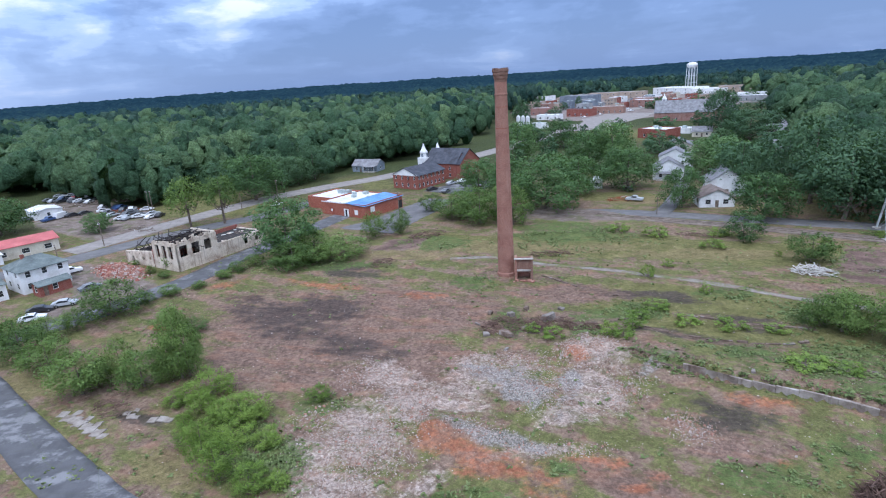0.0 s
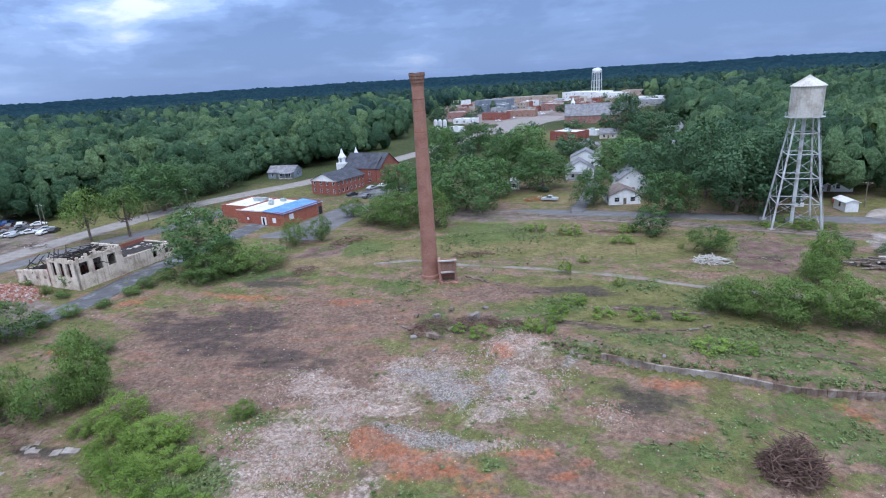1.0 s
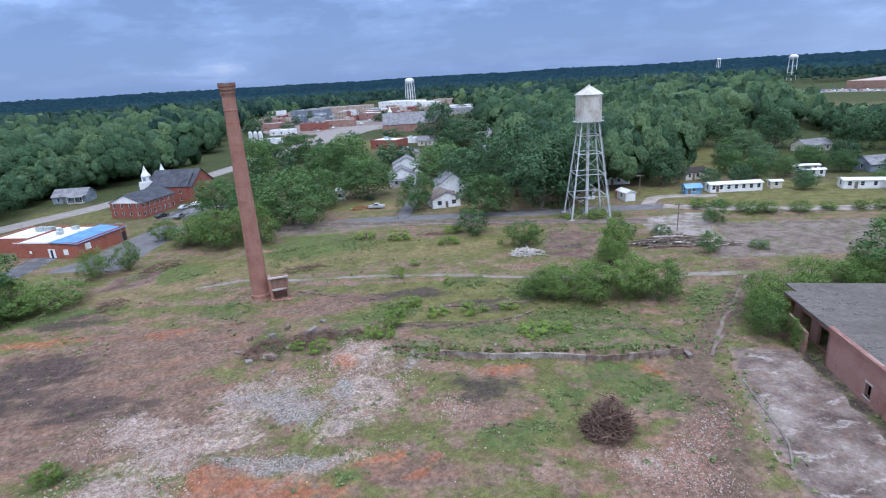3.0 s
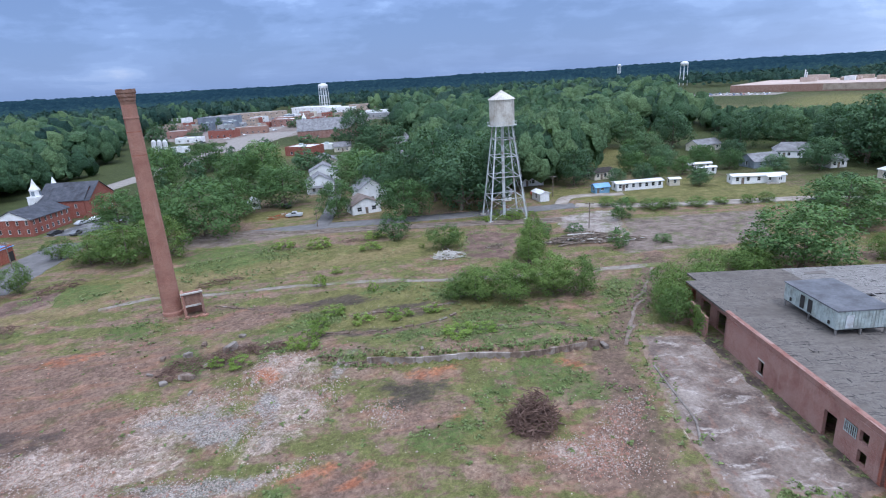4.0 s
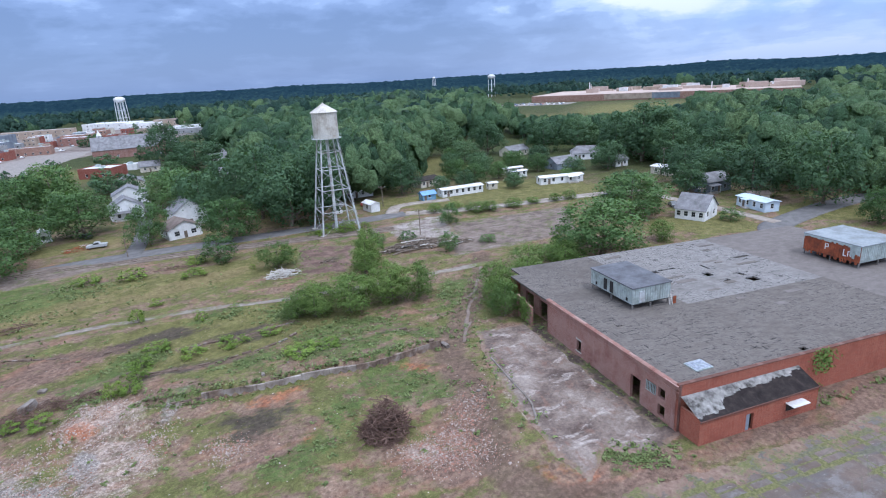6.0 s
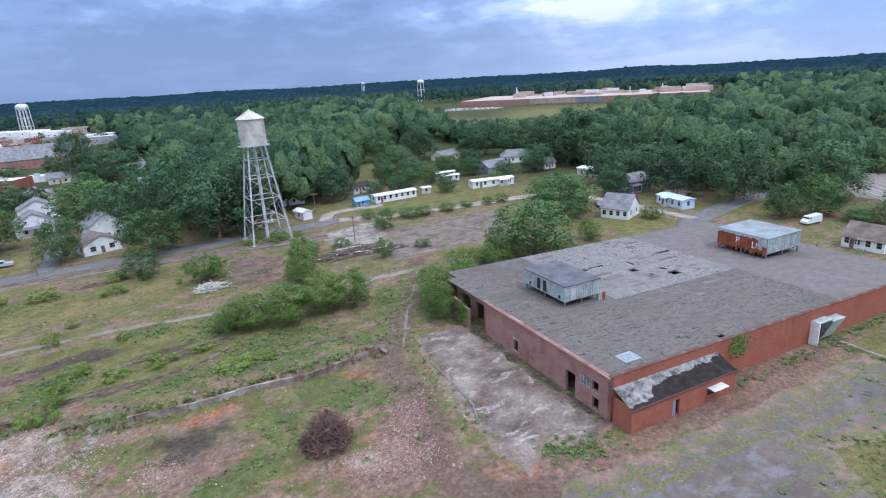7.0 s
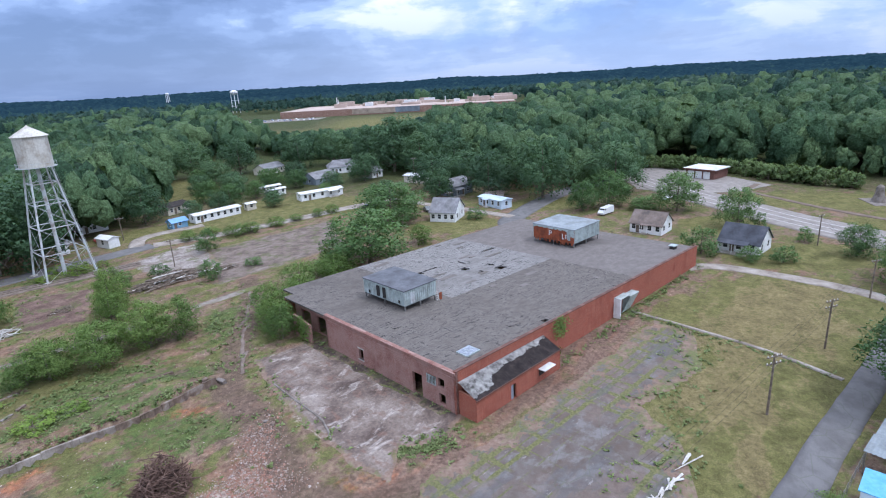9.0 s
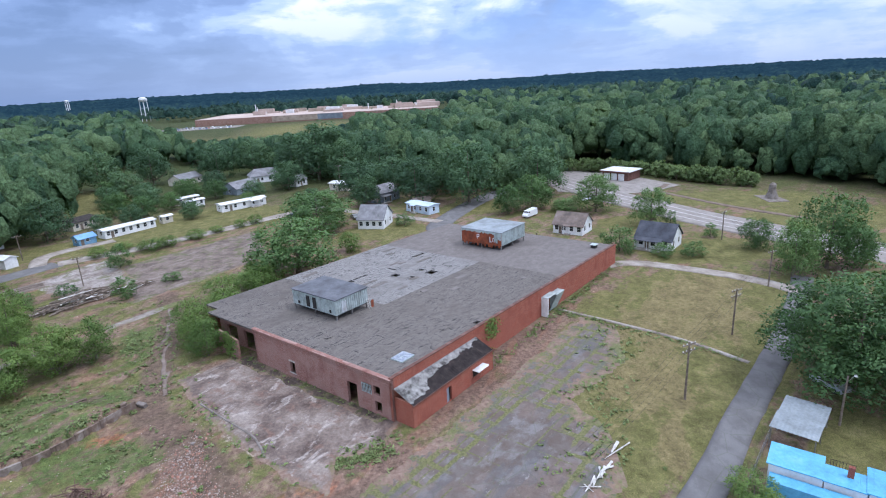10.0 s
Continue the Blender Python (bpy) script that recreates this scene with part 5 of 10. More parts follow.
KINDS = {
    "tree": [crown_mesh(s, 8000, 0.0130, 26, M["leaf_tree"], 0.03, 1.05, 0.28, 0.92) for s in (1, 2, 3, 4)],
    "wood": [crown_mesh(s + 10, 6800, 0.0142, 26, M["leaf_wood"], 0.03, 1.05, 0.28, 0.92) for s in (1, 2, 3, 4)],
    "great": [crown_mesh(s + 50, 24000, 0.0085, 44, M["leaf_tree"], 0.06, 1.1, 0.25, 0.8) for s in (1,)],
    "thin": [crown_mesh(s + 20, 2800, 0.0145, 20, M["leaf_bush"], 0.30, 0.95, 0.4, 0.7) for s in (1, 2)],
    "bush": [crown_mesh(s + 30, 7000, 0.0122, 24, M["leaf_bush"], 0.0, 1.1, 0.4, 0.9) for s in (1, 2, 3)],
    "cane": [crown_mesh(s + 60, 900, 0.04, 10, M["leaf_pale"], 0.0, 1.1, 0.25) for s in (1, 2)],
    "lime": [crown_mesh(s + 70, 7500, 0.0112, 22, M["leaf_lime"], 0.0, 1.15, 0.5, 0.85) for s in (1, 2, 3)],
    "weed": [crown_mesh(s + 90, 2200, 0.02, 16, M["leaf_lime"], 0.0, 1.3, 0.7, 0.7) for s in (1, 2, 3)],
    "far": [crown_mesh(s + 80, 900, 0.034, 10, M["leaf_wood"], 0.04, 1.0, 0.25) for s in (1, 2, 3)],
    "shrub": [crown_mesh(s + 40, 3000, 0.019, 16, M["leaf_tree"], 0.0, 1.15, 0.35, 0.9) for s in (1, 2)],
}
grown = random.Random(77)


def plant(kind, rows, name, label, category="tree", group=""):
    for x, y, h, w in rows:
        crown, trunk = grown.choice(KINDS[kind])
        e = thing(name, label, category, pose(x, y, gz(x, y), 0, 0, grown.uniform(0, 360)) @ Matrix.Diagonal((w * 1.12, w * 1.12, h, 1)), group)
        for nm, me in (("trunk", trunk), ("crown", crown)):
            o = new(nm, me)
            o.parent = e


plant("thin", [(-78.9, 171.9, 16.2, 13.8), (-68.8, 173.6, 16.2, 14.0)], "tree", "tall thin-crowned tree behind the burnt-out building")
plant("tree", [(-38.4, 134.7, 15.0, 17.8), (-69.6, 209.4, 18.4, 22.8)], "tree", "spreading green tree beside the alley")
plant("tree", [(-108.7, 173.1, 6.5, 9.3), (-142.5, 176.6, 12.6, 18.8)], "tree", "round green tree by the car yard")
plant("bush", [(-39.5, 73.8, 11.3, 6.3), (-38.5, 74.1, 8.4, 5.4), (-41.1, 74.4, 7.2, 5.2)], "tree", "slender pale-leaved sapling at the edge of the lot")
plant("bush", [(-64.0, 100.2, 7.5, 11.4), (-70.7, 84.3, 7.5, 8.3), (-62.8, 79.3, 5.5, 7.9), (-52.7, 71.1, 6.7, 8.4), (-70.7, 91.5, 4.4, 6.7), (-67.7, 94.3, 4.6, 3.8), (-49.2, 75.3, 6.3, 4.7), (-44.4, 72.3, 5.9, 6.9), (-76.4, 89.5, 4.9, 4.6), (-51.8, 73.0, 4.0, 4.7)], "bush", "overgrown green bush along the verge", "bush", "bushes along the verge")
plant("lime", [(-33.2, 68.5, 4.0, 6.4), (-37.3, 66.7, 2.0, 3.6), (-27.2, 62.2, 3.2, 6.7), (-29.0, 55.0, 4.9, 4.2), (-26.0, 50.8, 4.9, 5.0), (-31.9, 57.8, 2.8, 3.7), (-21.8, 49.1, 3.0, 4.3), (-22.2, 56.5, 2.0, 3.8), (-26.7, 57.8, 1.9, 5.4), (-29.2, 62.4, 2.8, 4.5), (-34.4, 62.4, 1.4, 2.6), (-24.9, 61.6, 2.3, 3.2), (-19.0, 49.1, 1.7, 2.7), (-17.8, 65.5, 2.1, 3.4), (-33.2, 64.9, 3.1, 4.0)], "bush", "bright green thicket of young growth", "bush", "thicket")
plant("weed", [(103, 113, 2.6, 5.0), (107, 116.5, 2.2, 4.6), (105, 121, 2.0, 4.0), (98.5, 117.5, 1.6, 4.0), (110, 112.5, 1.6, 3.6)], "weed_shrub", "rank green weeds round the water tower feet", "bush", "weeds at the tower")
plant("shrub", [(69.5, 122.8, 7.2, 8.2)], "shrub", "dusty dark cedar by the rail spur", "bush")
plant("bush", [(73.6, 105.0, 6.4, 8.6), (86.2, 87.4, 8.5, 6.2), (82.9, 85.4, 9.2, 6.6), (79.6, 82.6, 6.4, 6.4)], "bush", "bushy green sumac beside the timber pile", "bush")
plant("bush", [(59.0, 75.3, 7.0, 7.6), (63.6, 70.8, 7.6, 8.6), (70.7, 67.0, 7.8, 8.2), (75.4, 64.2, 7.2, 7.2), (57.2, 77.6, 5.2, 6.4), (66.8, 73.0, 6.6, 7.2), (72.6, 70.0, 7.4, 7.0), (61.2, 76.6, 5.6, 5.6)], "bush", "dense dark green hedge of wild growth", "bush", "wild hedge")
plant("bush", [(-2.6, 171.5, 6.0, 7.2), (3.3, 160.2, 6.5, 10.9), (11.1, 153.4, 10.6, 13.7), (19.9, 149.2, 11.1, 9.5), (7.0, 166.0, 8.0, 10.0), (15.5, 160.0, 9.0, 11.0)], "bush", "dense roadside thicket near the rail apron", "bush", "roadside thicket")
plant("tree", [(32.5, 165.7, 17.0, 22.8), (14.4, 198.0, 12.2, 15.5), (64.2, 186.4, 14.8, 19.4), (69.5, 156.0, 12.3, 11.1), (83.4, 138.7, 12.9, 15.3), (70.9, 227.1, 20.1, 20.9), (66.9, 304.2, 15.6, 20.8), (102.1, 198.3, 14.6, 26.5), (62.5, 230.6, 16.3, 22.2), (39.4, 257.2, 19.2, 16.1), (46, 182, 14, 15), (24, 182, 14, 15)], "tree", "full green shade tree among the houses", "tree", "trees among the houses")
plant("wood", [(158.9, 312.5, 26.5, 22.3), (158.6, 283.1, 16.8, 24.9), (100.7, 134.0, 20.8, 20.8), (103.7, 151.8, 24.7, 21.1), (109.9, 131.6, 20.9, 18.9), (110.0, 175.5, 18.0, 19.3), (128.0, 152.0, 21.0, 18.0), (152.0, 134.0, 13.0, 14.0), (120, 145, 22, 20), (95, 172, 17, 19)], "tree", "tall dark woodland tree behind the water tower", "tree", "trees behind the water tower")
plant("bush", [(-31.5, 132.2, 6.7, 8.7), (-35.5, 125.1, 5.5, 12.5), (-24.0, 129.3, 5.7, 11.2), (-18.0, 145.6, 7.0, 7.0), (-11.2, 146.8, 7.1, 6.2), (-30, 126, 4, 8)], "bush", "leafy scrub along the alley", "bush", "alley scrub")
plant("shrub", [(123.1, 91.4, 6.5, 5.7), (104.0, 91.2, 2.9, 4.4), (102.2, 76.3, 5.0, 4.6), (113, 72, 2, 4), (99, 97, 3, 4)], "shrub", "lone green shrub on the gravel plot", "bush")
plant("tree", [(211.2, 118.9, 9.0, 9.5), (177.1, 118.1, 8.7, 9.3), (213.3, 155.5, 8.8, 8.9), (190.5, 115.5, 7.3, 7.4), (210.7, 108.6, 8.0, 9.0), (196.0, 88.5, 4.9, 5.9), (182, 132, 9, 8), (198.5, 140, 6, 6), (221, 128, 7, 7)], "tree", "small garden tree among the trailer homes", "tree", "trees among the trailer homes")
plant("tree", [(115.0, 43.3, 14.0, 19.9), (154.6, 49.8, 12.4, 21.5)], "tree", "broad bright green tree behind the mill roof")
plant("bush", [(131.7, 34.8, 5.2, 6.4), (108.3, 49.8, 4.5, 10.4), (99.6, 53.4, 5.7, 7.4), (113.2, 51.4, 6.6, 6.7), (75.9, 45.3, 6.3, 6.0), (84.0, 51.9, 7.0, 6.6), (92.0, 49.5, 5.6, 8.0), (79.5, 48.5, 6.5, 6.5), (104, 47, 6, 7)], "bush", "rank green growth crowding the mill wall", "bush", "growth along the mill")
plant("shrub", [(157.5, 24.6, 3.7, 5.1), (125.7, -31.1, 6.5, 7.3), (120.0, -45.9, 3.9, 4.9), (120.6, -39.6, 3.3, 4.8), (135.3, -55.3, 3.6, 3.4), (148.4, -49.7, 4.1, 3.0), (141, -49, 2.4, 2.2)], "shrub", "clipped garden shrub beside a house", "bush", "garden shrubs")
plant("bush", [(133, 104, 3.2, 5), (139, 100.5, 2.6, 5), (138.5, 92.5, 3.4, 7), (142, 89.5, 3.2, 6), (149, 85.0, 3.0, 6), (156, 82.0, 2.2, 4.5), (161.5, 77.0, 2.8, 4), (166, 74, 3.0, 5), (43.9, -25.3, 3.1, 5.1)], "bush", "ragged bushes along the gravel street", "bush", "street bushes")
plant("wood", [(185.8, 41.6, 10.5, 11.6), (248.1, 76.7, 25.3, 28.3), (196.5, -18.4, 17.2, 20.6), (186.3, 6.0, 20.5, 19.1), (189.9, 24.9, 16.9, 17.7), (213.6, 36.7, 14.6, 20.3), (230.5, 86.5, 7.5, 8.2), (205, 14, 18, 18), (203, 48, 15, 16)], "tree", "dense dark tree at the edge of the woods", "tree", "trees at the wood's edge")
plant("tree", [(167.7, -6.5, 9.9, 9.2), (173.3, -14.4, 11.4, 12.8), (147.9, -44.3, 10.9, 9.5), (166.1, -33.1, 12.1, 13.0), (110.4, -68.9, 16.3, 14.0), (106.0, -60.0, 12.0, 9.2), (125.0, -61.5, 7.3, 7.5), (167.8, -24.3, 4.5, 9.0), (111.7, -75.2, 8.3, 8.7), (70, -54, 14, 16), (55, -55, 13, 16)], "tree", "full green roadside tree near the highway", "tree", "roadside trees")
plant("wood", [(-65.3, 233.0, 14.0, 14.0), (-60.5, 240.0, 13.0, 14.0), (-55.5, 250.0, 14.5, 15.0), (-71.7, 243.3, 15.0, 15.0), (-63.1, 258.0, 16.0, 16.0), (-49.0, 282.0, 15.0, 15.0), (-55.0, 272.0, 14.0, 15.0), (-82.0, 240.0, 15.0, 16.0), (-92.0, 232.0, 14.0, 15.0), (-76.0, 256.0, 16.0, 17.0), (-36.0, 284.0, 13.0, 14.0)], "tree", "leafy roadside tree across the main street", "tree", "trees across the main street")
plant("great", [(64.1, -46.2, 15.4, 20.5)], "tree", "huge spreading green tree over the carport yard")
EDGE_TREES = [(262, 132, 18, 18), (275, 118, 17, 19), (272, 95, 19, 20), (258, 92, 16, 17), (205, 134, 9, 11), (226, 116, 9, 11), (250, 158, 18, 19), (240, 178, 18, 20), (222, 186, 17, 18), (205, 192, 17, 19), (262, 72, 17, 18), (240, 62, 18, 19), (228, 44, 17, 18)]
EDGE_TREES += [(232, 24, 18, 19), (218, 14, 15, 16), (176, 100, 6, 7), (170, 118, 7, 8), (160, 122, 6, 7), (196, 128, 8, 9), (186, 106, 5, 6), (210, 92, 7, 9), (199.8, 146, 9, 10), (219, 151.7, 12, 14), (224.8, 83.3, 12, 14), (175.1, 58.7, 9, 10)]
# a stand of cane behind the shop
cane = random.Random(12)
for k, q in enumerate(along([(252, -28), (240, -44), (233, -56), (226, -66), (212, -74), (203, -82), (196, -92)], 2.0)):
    plant("cane", [(q.x + cane.uniform(-1.5, 1.5), q.y + cane.uniform(-1.5, 1.5), cane.uniform(5.0, 6.8), cane.uniform(4.5, 6.5))], "cane_clump", "tall pale green stand of cane behind the shop", "cane", "stand of cane")
plant("bush", [(-61.0, 106.5, 2.2, 4.0), (-57.5, 109.6, 2.6, 4.4), (-64.5, 122.2, 1.8, 3.2), (-69.5, 126.0, 2.0, 2.8), (-49.7, 119.2, 2.0, 4.0), (-47.8, 123.2, 2.6, 4.4), (-45.2, 127.6, 2.8, 4.6), (-77.2, 133.5, 1.4, 2.4), (-53, 113.6, 1.6, 3.4), (-50.4, 93.7, 3.4, 6.0), (-45.0, 91.0, 2.4, 5.0), (-38.5, 126.8, 2.6, 4.4)], "bush", "small ragged bush along the alley verge", "bush", "verge bushes")
plant("wood", EDGE_TREES, "tree", "tall leafy tree at the near edge of the woods", "tree", "trees at the near edge")
# small volunteers scattered over the yard
plant("weed", [(31.5, 84, 1.7, 3.5), (38, 81, 1.4, 4.0), (44, 79, 1.5, 4.4), (50, 77, 1.1, 3.4), (47, 93, 1.8, 2.2), (40, 103, 3.0, 2.6), (46, 108, 1.8, 2.4), (29.0, 80, 2.0, 3.4), (26.5, 76.5, 1.6, 3.2), (24.8, 78.2, 2.2, 2.8), (16.5, 79.5, 1.7, 3.6), (13.5, 82, 1.2, 2.6), (46.5, 64.5, 1.2, 5.0), (50.5, 62.5, 1.0, 4.0), (36, 88, 1.2, 4.4), (82, 113, 2.4, 2.6), (70, 110, 1.4, 1.6), (60, 118, 2, 5), (52, 130, 2.4, 6), (45, 136, 2.2, 5), (66, 127, 2, 5)], "weed_shrub", "low weedy shrub on waste ground", "bush", "weedy shrubs")

# ---- the woods ----
WOOD_EDGE = [(-180, 170), (-60, 260), (-38.4, 324), (-34.6, 309), (-28.6, 232), (-26.0, 236), (-25.0, 276), (-19.0, 255), (-12.4, 261), (-8.9, 278), (-6.0, 286), (-3.0, 300), (1.6, 330), (5.1, 410), (6.3, 640),
             (12.9, 800), (24.6, 850), (31.0, 700), (32.2, 330), (36.2, 190), (40.4, 188), (46.1, 200), (49.4, 230), (51.0, 315), (54.0, 376), (59.4, 376), (63.1, 330), (66.5, 323), (70.2, 280), (75.7, 250), (80.0, 238), (85.6, 206), (90.0, 204), (92.7, 200), (95.9, 210), (97.8, 264), (106.4, 248), (113.3, 236), (124.4, 228), (135, 160), (180, 170)]


def dome(seed, rings, segs, low=112.0):
    """One lumpy tree top in a box one wide and one high: points, faces, ways out."""
    rng = np.random.default_rng(seed)
    k = 13
    ld = rng.normal(size=(k, 3))
    ld[:, 2] = np.abs(ld[:, 2]) * 0.9 - 0.25
    ld /= np.linalg.norm(ld, axis=1)[:, None]
    lr = rng.uniform(0.3, 0.5, k)
    th = np.radians(np.linspace(6, low, rings))
    ph = np.linspace(0, 2 * np.pi, segs, endpoint=False)
    T, P = np.meshgrid(th, ph, indexing="ij")
    P = P + (np.arange(rings) % 2)[:, None] * np.pi / segs + rng.normal(size=T.shape) * 0.9 / segs
    T = T + rng.normal(size=T.shape) * 0.5 / rings
    d = np.stack([np.sin(T) * np.cos(P), np.sin(T) * np.sin(P), np.cos(T)], -1).reshape(-1, 3)
    ang = np.arccos(np.clip(d @ ld.T, -1, 1)) / lr[None]
    r = 0.62 + 0.38 * np.exp(-ang ** 2).max(axis=1) + rng.normal(size=len(d)) * 0.075
    v = d * r[:, None] * np.array([0.52, 0.52, 0.40]) + np.array([0, 0, 0.58])
    i = np.arange(rings * segs).reshape(rings, segs)
    j = np.roll(i, -1, axis=1)
    f = np.stack([i[:-1], i[1:], j[1:], j[:-1]], -1).reshape(-1, 4)
    fn = np.cross(v[f[:, 2]] - v[f[:, 0]], v[f[:, 3]] - v[f[:, 1]])
    nr = np.zeros_like(v)
    for c in range(4):
        np.add.at(nr, f[:, c], fn)
    nr *= np.where((nr * d).sum(axis=1) < 0, -1, 1)[:, None]
    nr /= np.linalg.norm(nr, axis=1)[:, None] + 1e-9
    return v, f, nr


def wood_tops(seed, rings, segs, caps, sprays, size, low):
    """A tree top: a dome set all over with rounded leafy caps, and leaf sprays standing off them, as one block of arrays."""
    rng = np.random.default_rng(seed + 900)
    v, f, nr = dome(seed, rings, segs, low)
    f = np.concatenate([f[:, [0, 1, 2]], f[:, [0, 2, 3]]])
    vs, ns, fs, ts, at = [v], [nr], [f], [0.42 + rng.normal(size=len(v)) * 0.1], len(v)
    six = np.linspace(0, 2 * np.pi, 6, endpoint=False)
    cap = np.concatenate([[[0, 0, 1.0]], np.stack([0.72 * np.cos(six), 0.72 * np.sin(six), 0 * six + 0.66], 1), np.stack([np.cos(six + 0.5), np.sin(six + 0.5), 0 * six - 0.15], 1)])
    k = np.arange(6)
    j = (k + 1) % 6
    cf = np.concatenate([np.stack([0 * k, k + 1, j + 1], 1), np.stack([k + 1, k + 7, j + 1], 1), np.stack([j + 1, k + 7, j + 7], 1)])
    for c in range(caps):
        u = (c + 0.5) / caps
        th, ph = math.acos(1 - 1.42 * u), c * 2.39996 + rng.uniform(-0.25, 0.25)
        d = np.array([math.sin(th) * math.cos(ph), math.sin(th) * math.sin(ph), math.cos(th)])
        r = min(0.33, 0.80 / math.sqrt(caps)) * rng.uniform(0.75, 1.3)
        ax = d * 0.8 + np.array([0, 0, 0.3])
        ax /= np.linalg.norm(ax)
        t = np.cross(ax, rng.normal(size=3))
        t /= np.linalg.norm(t)
        q = cap * (1 + 0.26 * rng.normal(size=(13, 1)))
        q = (q[:, :1] * t + q[:, 1:2] * np.cross(ax, t) + q[:, 2:] * ax)
        away = q / np.linalg.norm(q, axis=1)[:, None] + d * 0.6 + rng.normal(size=(13, 3)) * 0.16
        away /= np.linalg.norm(away, axis=1)[:, None]
        centre = d * np.array([0.52, 0.52, 0.40]) * rng.uniform(0.80, 1.0) + np.array([0, 0, 0.56])
        vs.append(centre + q * r * np.array([1, 1, 0.85]))
        ns.append(away)
        fs.append(cf + at)
        ts.append(np.full(13, 0.46 + rng.normal() * 0.13) + rng.normal(size=13) * 0.05)
        at += 13
    if sprays:
        allv, alln = np.concatenate(vs[-caps:] if caps else vs), np.concatenate(ns[-caps:] if caps else ns)
        pick = rng.integers(0, len(allv), sprays)
        pts = allv[pick] + rng.normal(size=(sprays, 3)) * 0.05
        q, soft = quads(rng, pts, alln[pick], size, 0.45, 1.0, 3)
        vs.append(q)
        ns.append(soft)
        fs.append(np.arange(len(q)).reshape(-1, 3) + at)
        ts.append(np.repeat(0.48 + rng.normal(size=sprays) * 0.10, 3))
    return np.concatenate(vs), np.concatenate(fs), np.concatenate(ns), np.concatenate(ts)


def make_woods():
    rng = np.random.default_rng(5)
    az, edge = np.array(WOOD_EDGE).T
    spots = []
    for lo, hi, n in ((150, 330, 2600), (330, 560, 3800), (560, 900, 5200), (900, 1260, 5500)):
        a = rng.uniform(-46, 130, n)
        r = np.sqrt(rng.uniform(lo * lo, hi * hi, n))
        spots.append(np.stack([a, r], 1))
    s = np.concatenate(spots)
    keep = s[:, 1] > np.interp(s[:, 0], az, edge) + rng.uniform(0, 8, len(s))
    s = s[keep]
    x, y = s[:, 1] * np.sin(np.radians(s[:, 0])), s[:, 1] * np.cos(np.radians(s[:, 0]))
    # the plant and its lawn, and streets, stay open
    behind = (x - 717) * 0.993 + (y - 214.5) * 0.116
    clear = (s[:, 0] > 57) & (s[:, 0] < 86.5) & (s[:, 1] > np.interp(s[:, 0], (57, 62, 70, 74, 80, 87), (450, 395, 390, 500, 590, 640))) & (behind < 145)
    clear |= (s[:, 0] > 19.5) & (s[:, 0] < 28.5) & (s[:, 1] < 900)
    clear |= (np.abs((x - 29) * 0.72 - (y - 304) * 0.69) < 9) & (y > 180) & (y < 460)
    x, y, r = x[~clear], y[~clear], s[:, 1][~clear]
    # thin out trees that stand too near each other
    order, taken, kept = rng.permutation(len(x)), set(), []
    for k in order:
        c = 8.2 if r[k] < 560 else 10.5
        cell = (int(x[k] // c), int(y[k] // c), c)
        if cell in taken:
            continue
        taken.add(cell)
        kept.append(k)
    x, y, r = x[kept], y[kept], r[kept]
    kinds = {
        0: [wood_tops(100 + i, 5, 9, 18, 420, 0.019, 150) for i in range(8)],
        1: [wood_tops(120 + i, 4, 8, 9, 110, 0.027, 130) for i in range(8)],
        2: [wood_tops(140 + i, 3, 7, 5, 26, 0.042, 110) for i in range(8)],
        3: [wood_tops(160 + i, 3, 7, 0, 14, 0.055, 100) for i in range(8)],
    }
    vs, ts, ns, fs, kind_of, at = [], [], [], [], [], 0
    for k in range(len(x)):
        level = int(np.searchsorted((330, 560, 900), r[k]))
        h = rng.choice((9.0, 12.0, 14.5, 17.0, 20.0)) * rng.uniform(0.88, 1.12)
        way = math.degrees(math.atan2(x[k], y[k]))
        if 60 < way < 87 and 250 < r[k] < 700:
            h = min(h, max(7.0, 40 - 40 * r[k] / 520) if way < 77 else 39 - 35 * r[k] / 717)
        w = max(h, 9.0) * rng.uniform(0.68, 1.0)
        v, f, nr, tint = kinds[level][rng.integers(8)]
        rim = r[k] < np.interp(np.degrees(np.arctan2(x[k], y[k])), az, edge) + 22
        t = rng.uniform(0, 6.283)
        turn = np.array([[math.cos(t), math.sin(t), 0], [-math.sin(t), math.cos(t), 0], [0, 0, 1]])
        stretch = np.array([w, w * rng.uniform(0.8, 1.1), h])
        q = (v * stretch) @ turn
        if rim:
            q[:, 2] = h - (h - q[:, 2]) * 1.22
        nn = (nr / stretch) @ turn
        nn /= np.linalg.norm(nn, axis=1)[:, None] + 1e-9
        vs.append(q + np.array([x[k], y[k], 0]))
        ns.append(nn)
        fs.append(f + at)
        at += len(v)
        ts.append(np.clip(tint + rng.normal() * 0.26 + 0.02, 0, 1))
        # the share of darker, bluer crowns grows with distance: haze painted into leaf colour
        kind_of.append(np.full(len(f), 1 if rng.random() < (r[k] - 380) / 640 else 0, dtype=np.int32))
    me = grid_mesh("woods", np.concatenate(vs), np.concatenate(fs), [M["leaf_wood_mass"], M["leaf_haze_mass"]], False, {"tint": np.concatenate(ts)}, None, np.concatenate(ns))
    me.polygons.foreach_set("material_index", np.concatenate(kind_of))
    tagged(new("woods", me), "dense dark green summer woods beyond the town", "woods", kind="stuff")


make_woods()


